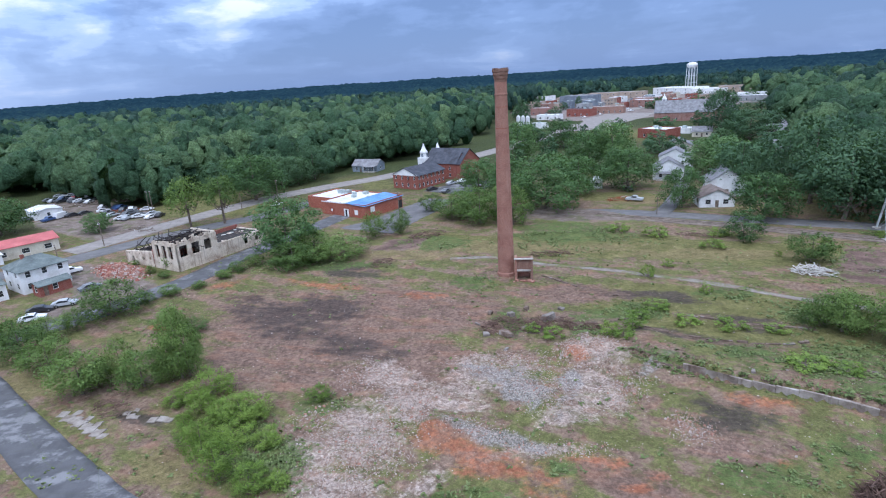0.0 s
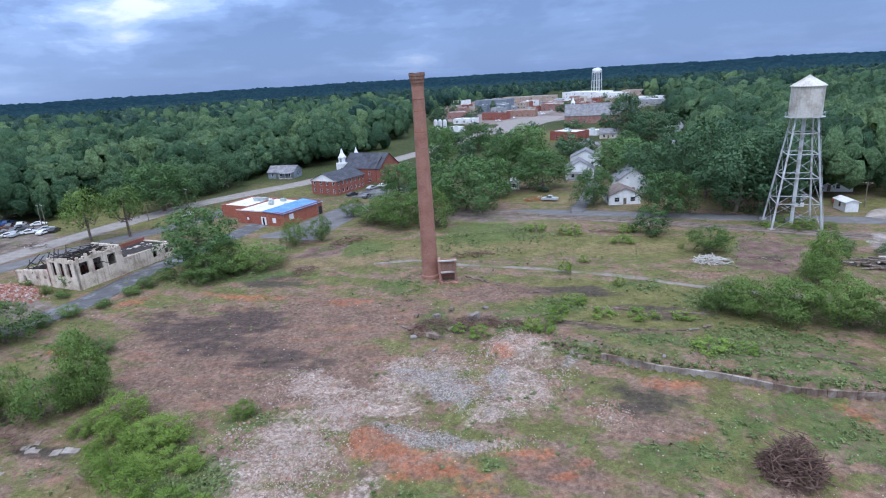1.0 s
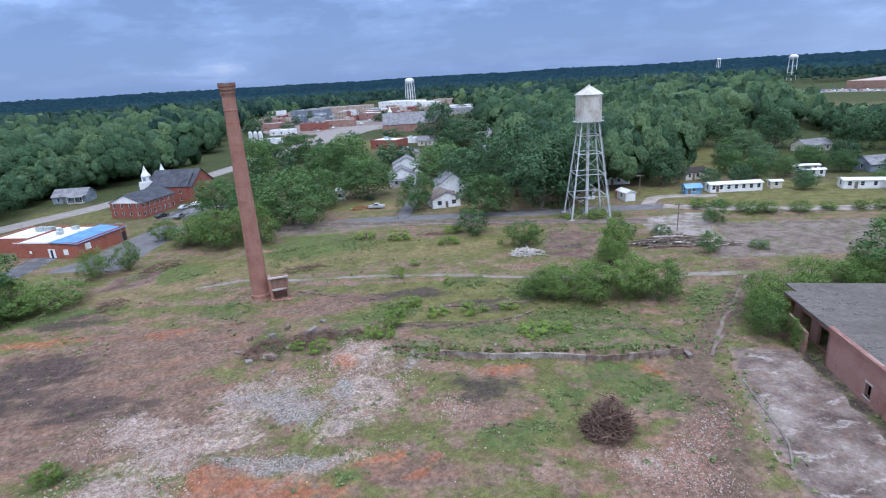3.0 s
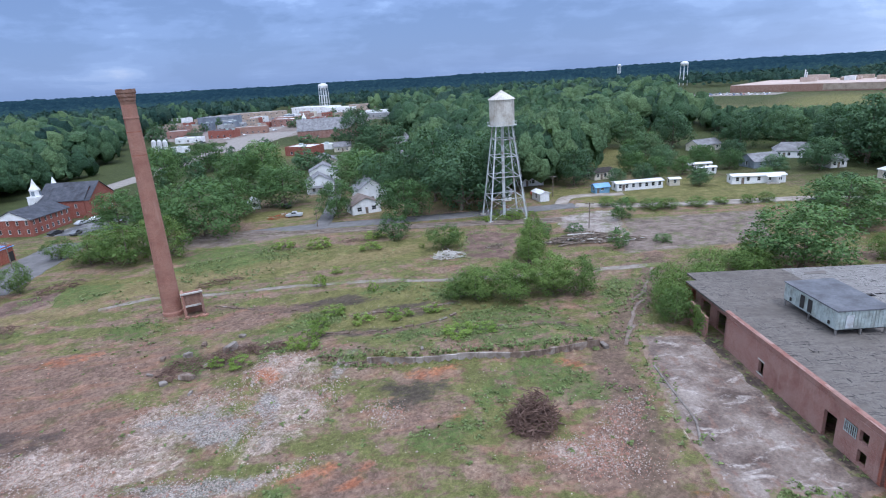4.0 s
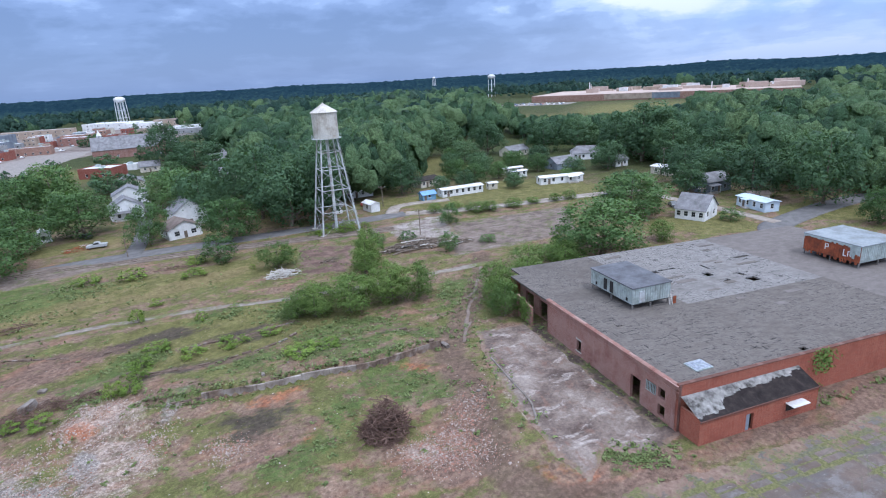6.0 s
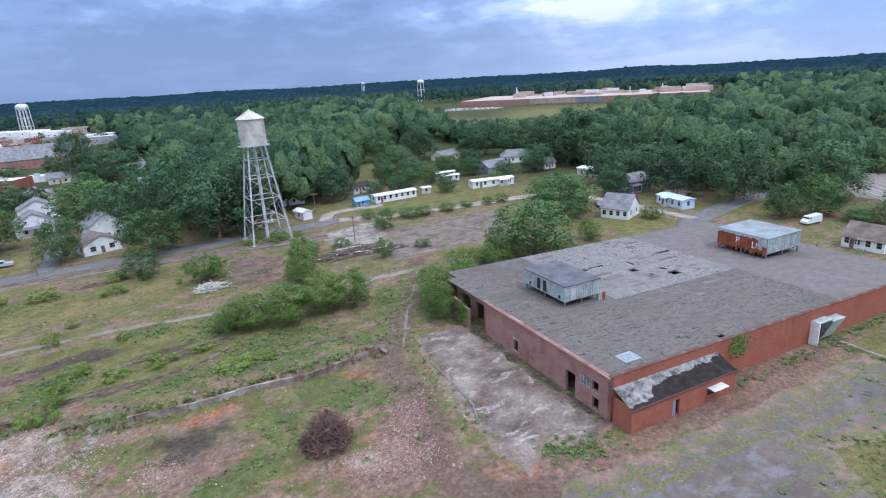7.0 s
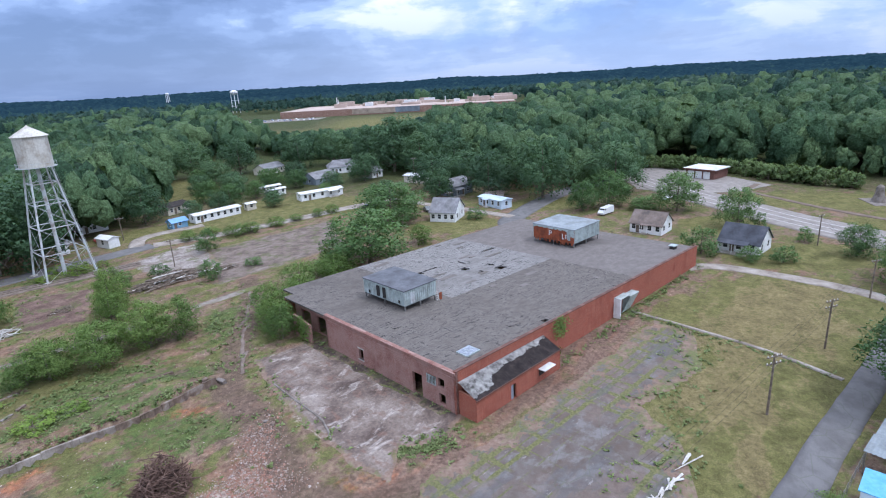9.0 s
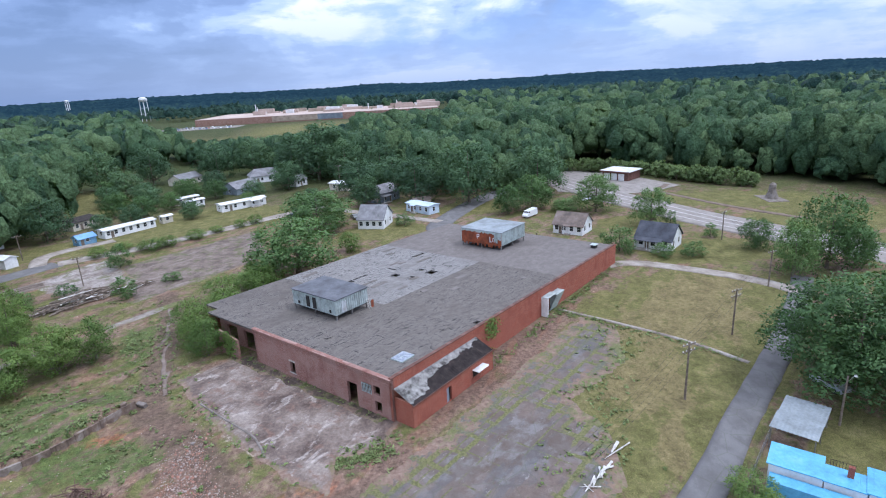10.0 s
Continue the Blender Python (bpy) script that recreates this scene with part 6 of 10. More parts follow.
def make_far_woods():
    """The canopy farther off: one bumpy sheet of tree tops out to the ridges."""
    rng = np.random.default_rng(8)
    a = np.radians(np.concatenate([np.arange(-75, -48, 1.5), np.arange(-48, 132, 0.2), np.arange(132, 285, 3.0)]))
    r = np.concatenate([np.geomspace(1180, 2200, 52), np.geomspace(2240, 4950, 50)])
    A, R = np.meshgrid(a, r, indexing="ij")
    x, y = R * np.sin(A), R * np.cos(A)
    z = 11.0 + 6.0 * lattice(x / 15, y / 15, 31) + 4.5 * lattice(x / 40, y / 40, 32) + rng.normal(size=x.shape) * 2.4
    z += 10 * smooth(1200, 3200, R) * (0.5 + 0.5 * lattice(x / 420, y / 420, 33)) + smooth(2600, 4900, R) * (15 + 7 * lattice(x / 700, y / 700, 34))
    deg = np.degrees(A)
    z += 13 * np.exp(-((deg - 79.0) / 3.0) ** 2) * smooth(3000, 4600, R) + 5 * np.exp(-((deg - 104.0) / 12.0) ** 2) * smooth(3200, 4900, R)
    z -= 14 * (1 - smooth(1180, 1300, R))
    n, m = x.shape
    i = np.arange(n * m).reshape(n, m)
    f = np.stack([i[:-1, :-1], i[:-1, 1:], i[1:, 1:], i[1:, :-1]], -1).reshape(-1, 4)
    # tint drops with distance: haze put into the leaf colour, plus random tone
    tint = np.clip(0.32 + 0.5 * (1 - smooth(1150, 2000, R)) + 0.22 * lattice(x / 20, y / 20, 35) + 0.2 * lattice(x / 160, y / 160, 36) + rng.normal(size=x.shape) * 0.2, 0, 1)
    me = grid_mesh("far_woods", np.stack([x, y, z], -1).reshape(-1, 3), f, M["leaf_far_haze"], True, {"tint": tint.ravel()})
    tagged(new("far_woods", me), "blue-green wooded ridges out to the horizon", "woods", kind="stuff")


# dark blue end of the range is painted distance haze
M["leaf_far_haze"] = leaf_mat("far_canopy", (0.012, 0.030, 0.042), (0.026, 0.052, 0.062), (0.052, 0.090, 0.068), 0.0, 0.0)
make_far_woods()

# ---- the mill ----
MILL = pose(57.4, 11.9, 0, 0, 0, math.degrees(math.atan2(-0.557, 0.83)))
MILL_X, MILL_Y, JOG = 72.0, 46.0, 29.2


def roof_z(x, y):
    return 5.72 - 0.0225 * x - 0.006 * y


def roofing_mat(name, base, dark, pale, seams):
    n = Nodes(name)
    v = n.turned(n.pos, 33.9)
    lay = n.noise(1.0, 8, 0.75, n.scaled(v, 0.55, 0.8, 1))
    broad = n.noise(0.07, 5, 0.6)
    col = n.ramp(lay, (0.28, dark), (0.5, base), (0.74, pale))
    col = n.mix(n.math("MULTIPLY", n.step(broad, 0.48, 0.66), 0.5), col, dark)
    b = n.add("ShaderNodeTexBrick")
    n.put(b.inputs["Vector"], v)
    b.inputs["Scale"].default_value = 1.0
    b.inputs["Brick Width"].default_value, b.inputs["Row Height"].default_value = 7.3, 0.95
    b.inputs["Mortar Size"].default_value, b.inputs["Mortar Smooth"].default_value = 0.045, 0.6
    torn = n.step(n.noise(0.55, 5, 0.7), 0.5, 0.66)
    col = n.mix(n.math("MULTIPLY", n.math("MULTIPLY", b.outputs["Fac"], torn), 0.75 * seams, True), col, (0.035, 0.034, 0.034))
    # short curled tears along the felt and, fewer, across it
    worn_here = n.step(n.noise(0.13, 5, 0.65), 0.36, 0.50)
    for sx, sy, lo in ((0.55, 3.4, 0.572), (2.8, 0.5, 0.605)):
        tear = n.noise(1.0, 5, 0.72, n.scaled(v, sx, sy, 1))
        cut = n.step(tear, lo - 0.02 * seams, lo + 0.025)
        curl = n.step(tear, lo - 0.075, lo - 0.035)
        col = n.mix(n.math("MULTIPLY", n.math("MULTIPLY", curl, worn_here), 0.7 * seams, True), col, pale)
        col = n.mix(n.math("MULTIPLY", n.math("MULTIPLY", cut, worn_here), 0.9 * seams, True), col, (0.034, 0.033, 0.033))
    col = n.mix(0.3, col, n.ramp(n.noise(7, 4, 0.7), (0.3, 0.35), (0.7, 0.68)), "OVERLAY")
    n.bump(lay, 0.3, 0.06)
    return n.done(col, 0.95, 0, 0.1)


M["roofing"] = roofing_mat("weathered_roofing", (0.135, 0.120, 0.108), (0.085, 0.076, 0.069), (0.185, 0.168, 0.153), 1.0)
M["roofing_torn"] = roofing_mat("torn_roofing", (0.192, 0.182, 0.173), (0.130, 0.121, 0.113), (0.285, 0.275, 0.265), 1.4)
M["roofing_tar"] = roofing_mat("newer_roofing", (0.165, 0.148, 0.138), (0.12, 0.106, 0.098), (0.215, 0.196, 0.184), 0.12)
M["weathered_tin"] = worn("weathered_tin_roof", (0.24, 0.27, 0.285), (0.17, 0.185, 0.19), (0.31, 0.34, 0.36), 0.4, 3, 0.7)
M["slate_grey"] = worn("pent_roof_felt", (0.12, 0.125, 0.14), (0.08, 0.082, 0.09), (0.17, 0.175, 0.19), 0.4, 4, 0.9)


def make_mill():
    mill = thing("mill_building", "long low derelict brick mill with a torn flat roof", "factory", MILL)
    # street-side wall, with cap
    bm = bmesh.new()
    chute = (38.6, 41.0, 0.02, 3.3)
    wall_panel(bm, MILL_X, roof_z(0, 0) + 0.32, 0.4, [chute], roof_z(MILL_X, 0) + 0.3)
    part("wall", bm, M["red_brick"], mill, "red painted brick wall with bleached streaks")
    for k in range(24):
        bm = bmesh.new()
        x0 = k * 3.0
        v = box(bm, x0 + 0.01, x0 + 2.99, -0.06, 0.46, 0.0, 0.09)
        for q in v:
            q.co.z += roof_z(q.co.x, 0) + 0.31
        part("coping", bm, M["dark_brick"], mill)
    # yard-side wall with its doors and windows
    holes = [(6.4, 8.3, 0.02, 3.3), (3.6, 5.4, 2.7, 4.1), (2.1, 3.3, 2.9, 4.2), (2.0, 3.2, 0.5, 2.0), (19.5, 20.6, 0.9, 2.6)]
    flip = [(JOG - h[1], JOG - h[0], h[2], h[3]) for h in holes]
    bm = bmesh.new()
    wall_panel(bm, JOG, roof_z(0, JOG) + 0.25, 0.4, flip, roof_z(0, 0) + 0.25)
    part("wall", bm, M["pink_brick"], mill, "bleached pink brick wall with a dark foot", pose(0, JOG, 0, 0, 0, 270))
    for dz, out, h in ((0.05, 0.22, 0.16), (-0.25, 0.12, 0.2), (-0.75, 0.05, 0.14)):
        bm = bmesh.new()
        v = box(bm, -out, 0.0, 0, JOG, 0, h)
        for q in v:
            q.co.z += roof_z(0, q.co.y) + dz
        part("cornice", bm, M["pink_brick"], mill)
    # barred window beside the loading door, door leaf fallen open
    bm = bmesh.new()
    for k in range(7):
        box(bm, -0.05, 0.0, 3.65 + k * 0.27, 3.75 + k * 0.27, 2.75, 4.05)
    for z in (2.8, 3.4, 3.98):
        box(bm, -0.07, -0.05, 3.6, 5.4, z, z + 0.06)
    part("window_grille", bm, M["galvanised"], mill, "bent grey steel window grille")
    part("lintel", boxed(-0.03, 0.3, 19.3, 20.8, 2.6, 2.85), M["concrete"], mill)
    part("window_sill", boxed(-0.1, 0.3, 19.3, 20.8, 0.75, 0.9), M["concrete"], mill)
    # recessed bay beyond the corner, with its stub wall
    bm = bmesh.new()
    wall_panel(bm, 13.0, 5.3, 0.4, [(2.0, 5.0, 0.02, 3.2), (7.0, 10.5, 0.02, 3.2)])
    part("wall", bm, M["pink_brick"], mill, "soot-stained brick bay with open doorways", pose(1.9, JOG + 13.0, 0, 0, 0, 270))
    part("wall", boxed(0.0, 1.9, JOG - 0.4, JOG, 0, 5.5), M["pink_brick"], mill, "short brick return")
    bm = bmesh.new()
    wall_panel(bm, 5.2, 3.9, 0.35, [(1.4, 2.9, 0.02, 2.6)], 3.3)
    part("wall", bm, M["pink_brick"], mill, "broken brick stub wall hung with creeper", pose(-1.2, JOG + 8.3, 0, 0, 0, 270))
    # far walls
    part("wall", boxed(MILL_X - 0.4, MILL_X, 0.4, MILL_Y - 0.4, 0, roof_z(MILL_X, 10) - 0.28), M["red_brick"], mill, "plain red brick end wall")
    part("wall", boxed(1.9, MILL_X, MILL_Y - 0.4, MILL_Y, 0, roof_z(MILL_X, MILL_Y) - 0.28), M["red_brick"], mill, "plain red brick back wall")
    # the roof, in three states of decay, with holes fallen through
    def deck(x0, x1, y0, y1, holes, mat, label):
        bm = bmesh.new()
        wall_panel(bm, x1 - x0, y1 - y0, 0.25, [(a - x0, b - x0, c - y0, d - y0) for a, b, c, d in holes])
        bmesh.ops.transform(bm, matrix=pose(x0, y0, 0, -90, 0, 0), verts=bm.verts)
        for v in bm.verts:
            v.co.z += roof_z(v.co.x, v.co.y)
        part("roof", bm, mat, mill, label)
    deck(0.0, 18.5, 0.4, JOG + 13.0, [], M["roofing"], "streaked grey roofing felt")
    deck(1.9, 18.5, JOG + 13.0, MILL_Y, [], M["roofing"], "streaked grey roofing felt")
    deck(18.5, 47.0, 0.4, 19.0, [(20.2, 21.3, 1.2, 2.0)], M["roofing"], "streaked grey roofing felt")
    deck(18.5, 47.0, 19.0, MILL_Y, [(30.6, 32.0, 27.4, 29.0), (31.0, 32.6, 23.6, 25.2), (35.4, 37.4, 22.4, 24.2), (36.0, 36.9, 25.4, 26.4), (23.3, 24.6, 32.4, 33.6), (25.0, 28.6, 33.0, 33.5), (42.5, 46.0, 33.0, 33.8), (41.4, 43.8, 29.6, 30.0), (33.5, 34.1, 30.4, 32.6)], M["roofing_torn"], "peeling pale roofing with holes fallen through")
    deck(47.0, MILL_X - 0.0, 0.4, MILL_Y, [], M["roofing_tar"], "smooth brown-grey roof deck")
    # mended and curled sheets
    rnd = random.Random(4)
    for k in range(26):
        x, y = rnd.uniform(19, 46), rnd.uniform(19, 45)
        if k > 19:
            x, y = rnd.uniform(2, 45), rnd.uniform(2, 18)
        w, d = rnd.uniform(1.2, 4.5), rnd.uniform(0.6, 1.1)
        bm = bmesh.new()
        v = box(bm, x, x + w, y, y + d, 0.0, 0.02)
        for q in v:
            q.co.z += roof_z(q.co.x, q.co.y) + 0.012
        v[rnd.choice((4, 5, 6, 7))].co.z += rnd.uniform(0.0, 0.12)
        part("roof_sheet", bm, M[rnd.choice(("roofing", "roofing_torn", "roofing_tar", "roofing"))], mill)
    # skylight flush in the felt
    bm = bmesh.new()
    box(bm, 4.4, 6.9, 2.1, 4.2, 0, 0.16)
    sk = part("skylight", bm, M["galvanised"], mill, "low square skylight with clouded panes", pose(0, 0, roof_z(5, 3)))
    for i in range(2):
        for j in range(2):
            part("pane", boxed(4.5 + i * 1.2, 5.6 + i * 1.2, 2.2 + j * 1.0, 3.1 + j * 1.0, 0.165, 0.185), M["pale_glass"], sk)
    part("roof_vent", boxed(67.4, 68.6, 2.8, 3.8, roof_z(68, 3), roof_z(68, 3) + 0.7), M["dark_inside"], mill, "squat dark roof vent")
    part("vent_cap", boxed(67.2, 68.8, 2.6, 4.0, roof_z(68, 3) + 0.7, roof_z(68, 3) + 0.8), M["galvanised"], mill)
    # loading hood on the street side
    bm = bmesh.new()
    box(bm, 38.2, 38.4, -1.3, 0.0, 0.0, 3.5)
    hood = part("loading_hood", bm, M["white_siding"], mill, "battered white sheet loading hood")
    bm = bmesh.new()
    v = box(bm, 41.2, 44.2, -1.5, -0.02, 0.4, 3.3)
    for q in v:
        if q.co.y < -0.5 and q.co.z < 1:
            q.co.x -= 1.3
            q.co.y += 0.9
    part("side_sheet", bm, M["galvanised"], hood)
    part("top_sheet", boxed(38.2, 41.4, -1.3, 0.0, 3.5, 3.6), M["galvanised"], hood)
    # lean-to office at the corner
    bm = bmesh.new()
    wall_panel(bm, 17.6, 3.25, 0.3, [(6.6, 7.7, 0.02, 2.2), (12.6, 15.2, 0.9, 2.1)], 3.0)
    annex = part("office", bm, M["red_brick"], mill, "red brick lean-to office with its roof half stripped", pose(0.4, -3.0, 0))
    bm = bmesh.new()
    v = box(bm, 0.0, 0.3, 0.3, 2.98, 0, 3.3)
    part("side_wall", bm, M["red_brick"], annex)
    part("side_wall", boxed(17.3, 17.6, 0.3, 2.98, 0, 3.1), M["red_brick"], annex)
    bm = bmesh.new()
    nx, ny = 130, 24
    rng = random.Random(9)
    g = [[bm.verts.new((-0.1 + 17.8 * i / nx, -0.15 + 3.13 * j / ny, 3.22 - 0.014 * 17.6 * i / nx + 1.35 * j / ny + rng.uniform(-0.012, 0.012))) for j in range(ny + 1)] for i in range(nx + 1)]
    for i in range(nx):
        for j in range(ny):
            f = bm.faces.new((g[i][j], g[i + 1][j], g[i + 1][j + 1], g[i][j + 1]))
            x, y = 17.8 * i / nx, 3.13 * j / ny
            tear = 0.42 + 1.35 * min(1.0, max(0.0, (x - 3.6) / 1.6)) + 0.03 * x + 0.42 * float(lattice(np.array([x * 0.9]), np.array([3.3]), 4)[0]) + 0.22 * float(lattice(np.array([x * 2.6]), np.array([y * 2.6]), 6)[0])
            tear += 0.5 * (x > 15.5)
            f.material_index = 0 if y > tear else 1
    bmesh.ops.solidify(bm, geom=bm.faces[:], thickness=0.09)
    part("office_roof", bm, [M["peeled"], M["dark_felt"]], annex, "half-stripped roof of pale deck and black felt")
    for k in range(30):
        x = 4.2 + k * 0.45
        a, b = Vector((x, 0.05, 3.27 - 0.014 * x)), Vector((x, 1.5 + 0.4 * math.sin(k), 3.93 - 0.014 * x))
        bm = bmesh.new()
        beam(bm, a, b, 0.04, 4)
        part("batten", bm, M["dark_felt"], annex)
    part("eave_board", boxed(-0.2, 17.8, -0.24, -0.14, 3.06, 3.2), M["dark_brick"], annex)
    part("door", boxed(6.65, 7.2, 0.1, 0.16, 0.02, 2.15), M["slate_wall"], annex, "grey-blue door standing ajar", pose(0, 0, 0))
    part("awning", boxed(12.4, 15.0, -1.15, -0.02, 2.12, 2.18), M["white_metal"], annex, "small white sheet-metal awning")
    bm = bmesh.new()
    box(bm, 12.6, 15.2, 0.1, 0.14, 0.9, 2.1)
    part("boarding", bm, M["char"], annex)
    return mill


M["peeled"] = worn("peeled_deck", (0.44, 0.43, 0.41), (0.07, 0.062, 0.056), (0.70, 0.69, 0.67), 1.1, 4, 0.9)
M["slate_wall"] = worn("blue_grey_sheeting", (0.17, 0.20, 0.24), (0.12, 0.14, 0.17), (0.23, 0.26, 0.30), 0.2, 2, 0.7)
M["dark_felt"] = worn("black_felt", (0.06, 0.05, 0.048), (0.035, 0.03, 0.03), (0.11, 0.085, 0.08), 0.8, 4, 0.95)
M["pale_glass"] = worn("clouded_glass", (0.25, 0.28, 0.33), (0.12, 0.14, 0.17), (0.42, 0.46, 0.52), 2.0, 4, 0.3)
make_mill()


def sheet_wall(bm, length, height, thick=0.06, rib=0.45, depth=0.06):
    """Ribbed sheet cladding in x from 0, standing on z=0."""
    k = max(2, int(length / rib))
    for i in range(k):
        x0 = length * i / k
        x1 = length * (i + 1) / k
        box(bm, x0, x0 + (x1 - x0) * 0.88, -thick, 0.0, 0, height)
        box(bm, x0 + (x1 - x0) * 0.88, x1, -thick - depth, 0.0, 0, height)


def make_pent(x0, x1, y0, y1, base, top, skin_front, skin_side, label, rusty):
    """A sheet-clad machine house on short legs, standing on the roof."""
    zb = roof_z((x0 + x1) / 2, (y0 + y1) / 2)
    e = thing("roof_plant_room", label, "plant room", MILL @ pose(x0, y0, zb))
    w, d, h = x1 - x0, y1 - y0, top - base
    lift = base - zb
    bm = bmesh.new()
    sheet_wall(bm, w, h)
    part("side_cladding", bm, skin_side, e, at=pose(0, 0, lift))
    bm = bmesh.new()
    sheet_wall(bm, d, h)
    front = part("front_cladding", bm, skin_front, e, at=pose(0, d, lift, 0, 0, 270))
    for at, run in ((pose(w, 0, lift, 0, 0, 90), d), (pose(w, d, lift, 0, 0, 180), w)):
        bm = bmesh.new()
        sheet_wall(bm, run, h)
        part("back_cladding", bm, skin_side, e, at=at)
    part("floor", boxed(0, w, 0, d, lift - 0.12, lift), M["dark_inside"], e)
    bm = bmesh.new()
    v = box(bm, -0.2, w + 0.2, -0.2, d + 0.2, lift + h, lift + h + 0.1)
    for q in v:
        if q.co.z > lift + h + 0.05:
            q.co.z += 0.12 * (1 - abs(q.co.x / w - 0.5))
    part("roof", bm, M["slate_grey"] if not rusty else M["weathered_tin"], e)
    leg = None
    for px in (0.15, w / 2, w - 0.15):
        for py in (0.15, d / 2, d - 0.15):
            if leg is None:
                leg = part("leg", boxed(-0.1, 0.1, -0.1, 0.1, 0, lift - 0.12), M["steel"], e, at=pose(px, py, 0))
            else:
                again(leg, e, pose(px, py, 0))
    return e, front, w, d, h, lift


pent, front, pw, pd, ph, pl = make_pent(9.4, 16.2, 20.4, 31.0, 6.25, 8.75, M["galvanised"], M["galvanised"], "grey sheet-metal plant room on legs on the mill roof", False)
for a, b in ((2.6, 3.4), (4.2, 5.0)):
    part("door", boxed(10.6 - b - 2.0, 10.6 - a - 2.0, -0.17, -0.1, 0.25, 2.1), M["dark_inside"], front, "narrow dark louvred door")
for a in (1.6, 9.4):
    part("vent", boxed(a - 0.2, a + 0.2, -0.17, -0.1, 0.3, 0.8), M["dark_inside"], front)
part("door", boxed(1.1, 2.1, -0.17, -0.1, 0.2, 1.95), M["tower_steel"], pent, "grey steel side door", pose(0, 0, pl))
bm = bmesh.new()
beam(bm, (pw - 0.4, -0.7, 0), (pw - 0.4, -0.15, 1.6), 0.05, 4)
beam(bm, (pw + 0.1, -0.7, 0), (pw + 0.1, -0.15, 1.6), 0.05, 4)
for k in range(5):
    beam(bm, (pw - 0.4, -0.62 + 0.1 * k, 0.25 + 0.3 * k), (pw + 0.1, -0.62 + 0.1 * k, 0.25 + 0.3 * k), 0.03, 4)
part("ladder", bm, M["pale_timber"], pent)
part("panel", boxed(pw + 0.35, pw + 0.9, -0.5, -0.42, 0, 1.2), M["rust"], pent, "leaning rust-orange panel")
pent, front, pw, pd, ph, pl = make_pent(56.0, 65.8, 19.4, 30.0, 5.35, 8.3, M["rust"], M["galvanised"], "rusty red plant room with torn grey cladding on the roof", True)
bm = bmesh.new()
rnd = random.Random(6)
for k in range(24):
    y0 = pd * k / 24
    drop = 0.25 + 0.3 * rnd.random() + (1.9 if k >= 20 else 0) * rnd.uniform(0.5, 1)
    box(bm, y0, y0 + pd / 24 - 0.01, -0.2, -0.14, ph - drop, ph)
part("torn_cladding", bm, M["galvanised"], front, "ragged remains of grey cladding")
for x0, x1, z0, z1 in ((4.2, 4.35, 1.0, 2.1), (4.2, 4.9, 1.95, 2.1), (4.75, 4.9, 1.5, 2.1), (4.2, 4.9, 1.45, 1.6), (7.6, 7.8, 0.6, 1.8), (7.6, 8.2, 0.6, 0.8), (8.4, 8.55, 0.7, 1.7), (8.9, 9.05, 0.7, 1.7), (8.4, 9.05, 1.55, 1.7), (9.3, 9.45, 0.6, 1.5)):
    part("letter_bar", boxed(x0, x1, -0.135, -0.125, z0, z1), M["white_siding"], front)
bm = bmesh.new()
for k in range(20):
    y0 = rnd.uniform(0.3, pd - 0.6)
    box(bm, y0, y0 + rnd.uniform(0.15, 0.5), -0.05, 0.0, -0.4 + rnd.uniform(-0.25, 0), 0.0)
part("ragged_skirt", bm, M["rust"], front)

# ---- the chimney stack ----


def make_chimney():
    e = thing("chimney_stack", "tall tapering round brick chimney stack with a flared crown", "chimney", pose(12.9, 109.7, 0))
    bm = bmesh.new()
    lathe(bm, [(1.86, -0.2), (1.86, 0.6), (1.70, 0.8), (1.62, 6), (1.51, 14), (1.38, 23), (1.26, 31), (1.18, 36.2)], 48)
    part("shaft", bm, M["chimney_brick"], e, "weathered salmon-red brick shaft")
    bm = bmesh.new()
    lathe(bm, [(1.18, 36.2), (1.27, 36.25), (1.27, 36.45), (1.18, 36.5), (1.18, 38.6)], 48)
    part("band", bm, M["chimney_brick"], e)
    bm = bmesh.new()
    lathe(bm, [(1.18, 38.6), (1.22, 39.0), (1.32, 39.3), (1.32, 39.6), (1.46, 39.9), (1.46, 40.3), (1.56, 40.5), (1.56, 40.9), (1.0, 40.95), (0.9, 40.2), (0.85, 30)], 48)
    part("crown", bm, M["crown_brick"], e, "sooty corbelled crown")
    rnd = random.Random(3)
    for k in range(44):
        a = 2 * math.pi * k / 44
        if rnd.random() < 0.22:
            continue
        part("brick", boxed(-0.09, 0.09, -0.2, 0.2, 0, 0.09 * rnd.choice((1, 1, 2))), M["crown_brick"], e, at=pose(1.33 * math.cos(a), 1.33 * math.sin(a), 40.93, 0, 0, math.degrees(a) + 90 + rnd.uniform(-6, 6)))
    for z in (5, 10, 15, 20, 25, 30, 34):
        bm = bmesh.new()
        r = 1.66 - 0.0132 * z
        lathe(bm, [(r - 0.03, z), (r + 0.015, z), (r + 0.015, z + 0.08), (r - 0.03, z + 0.08)], 48)
        part("iron_band", bm, M["rust"], e)
    bm = bmesh.new()
    beam(bm, (1.6, 0.75, 0), (1.0, 0.62, 40), 0.03, 4)
    part("lightning_rod", bm, M["steel"], e)


M["crown_brick"] = brick_mat("sooty_brick", (0.20, 0.10, 0.07), (0.12, 0.065, 0.05), (0.28, 0.19, 0.15), 0.2)
make_chimney()


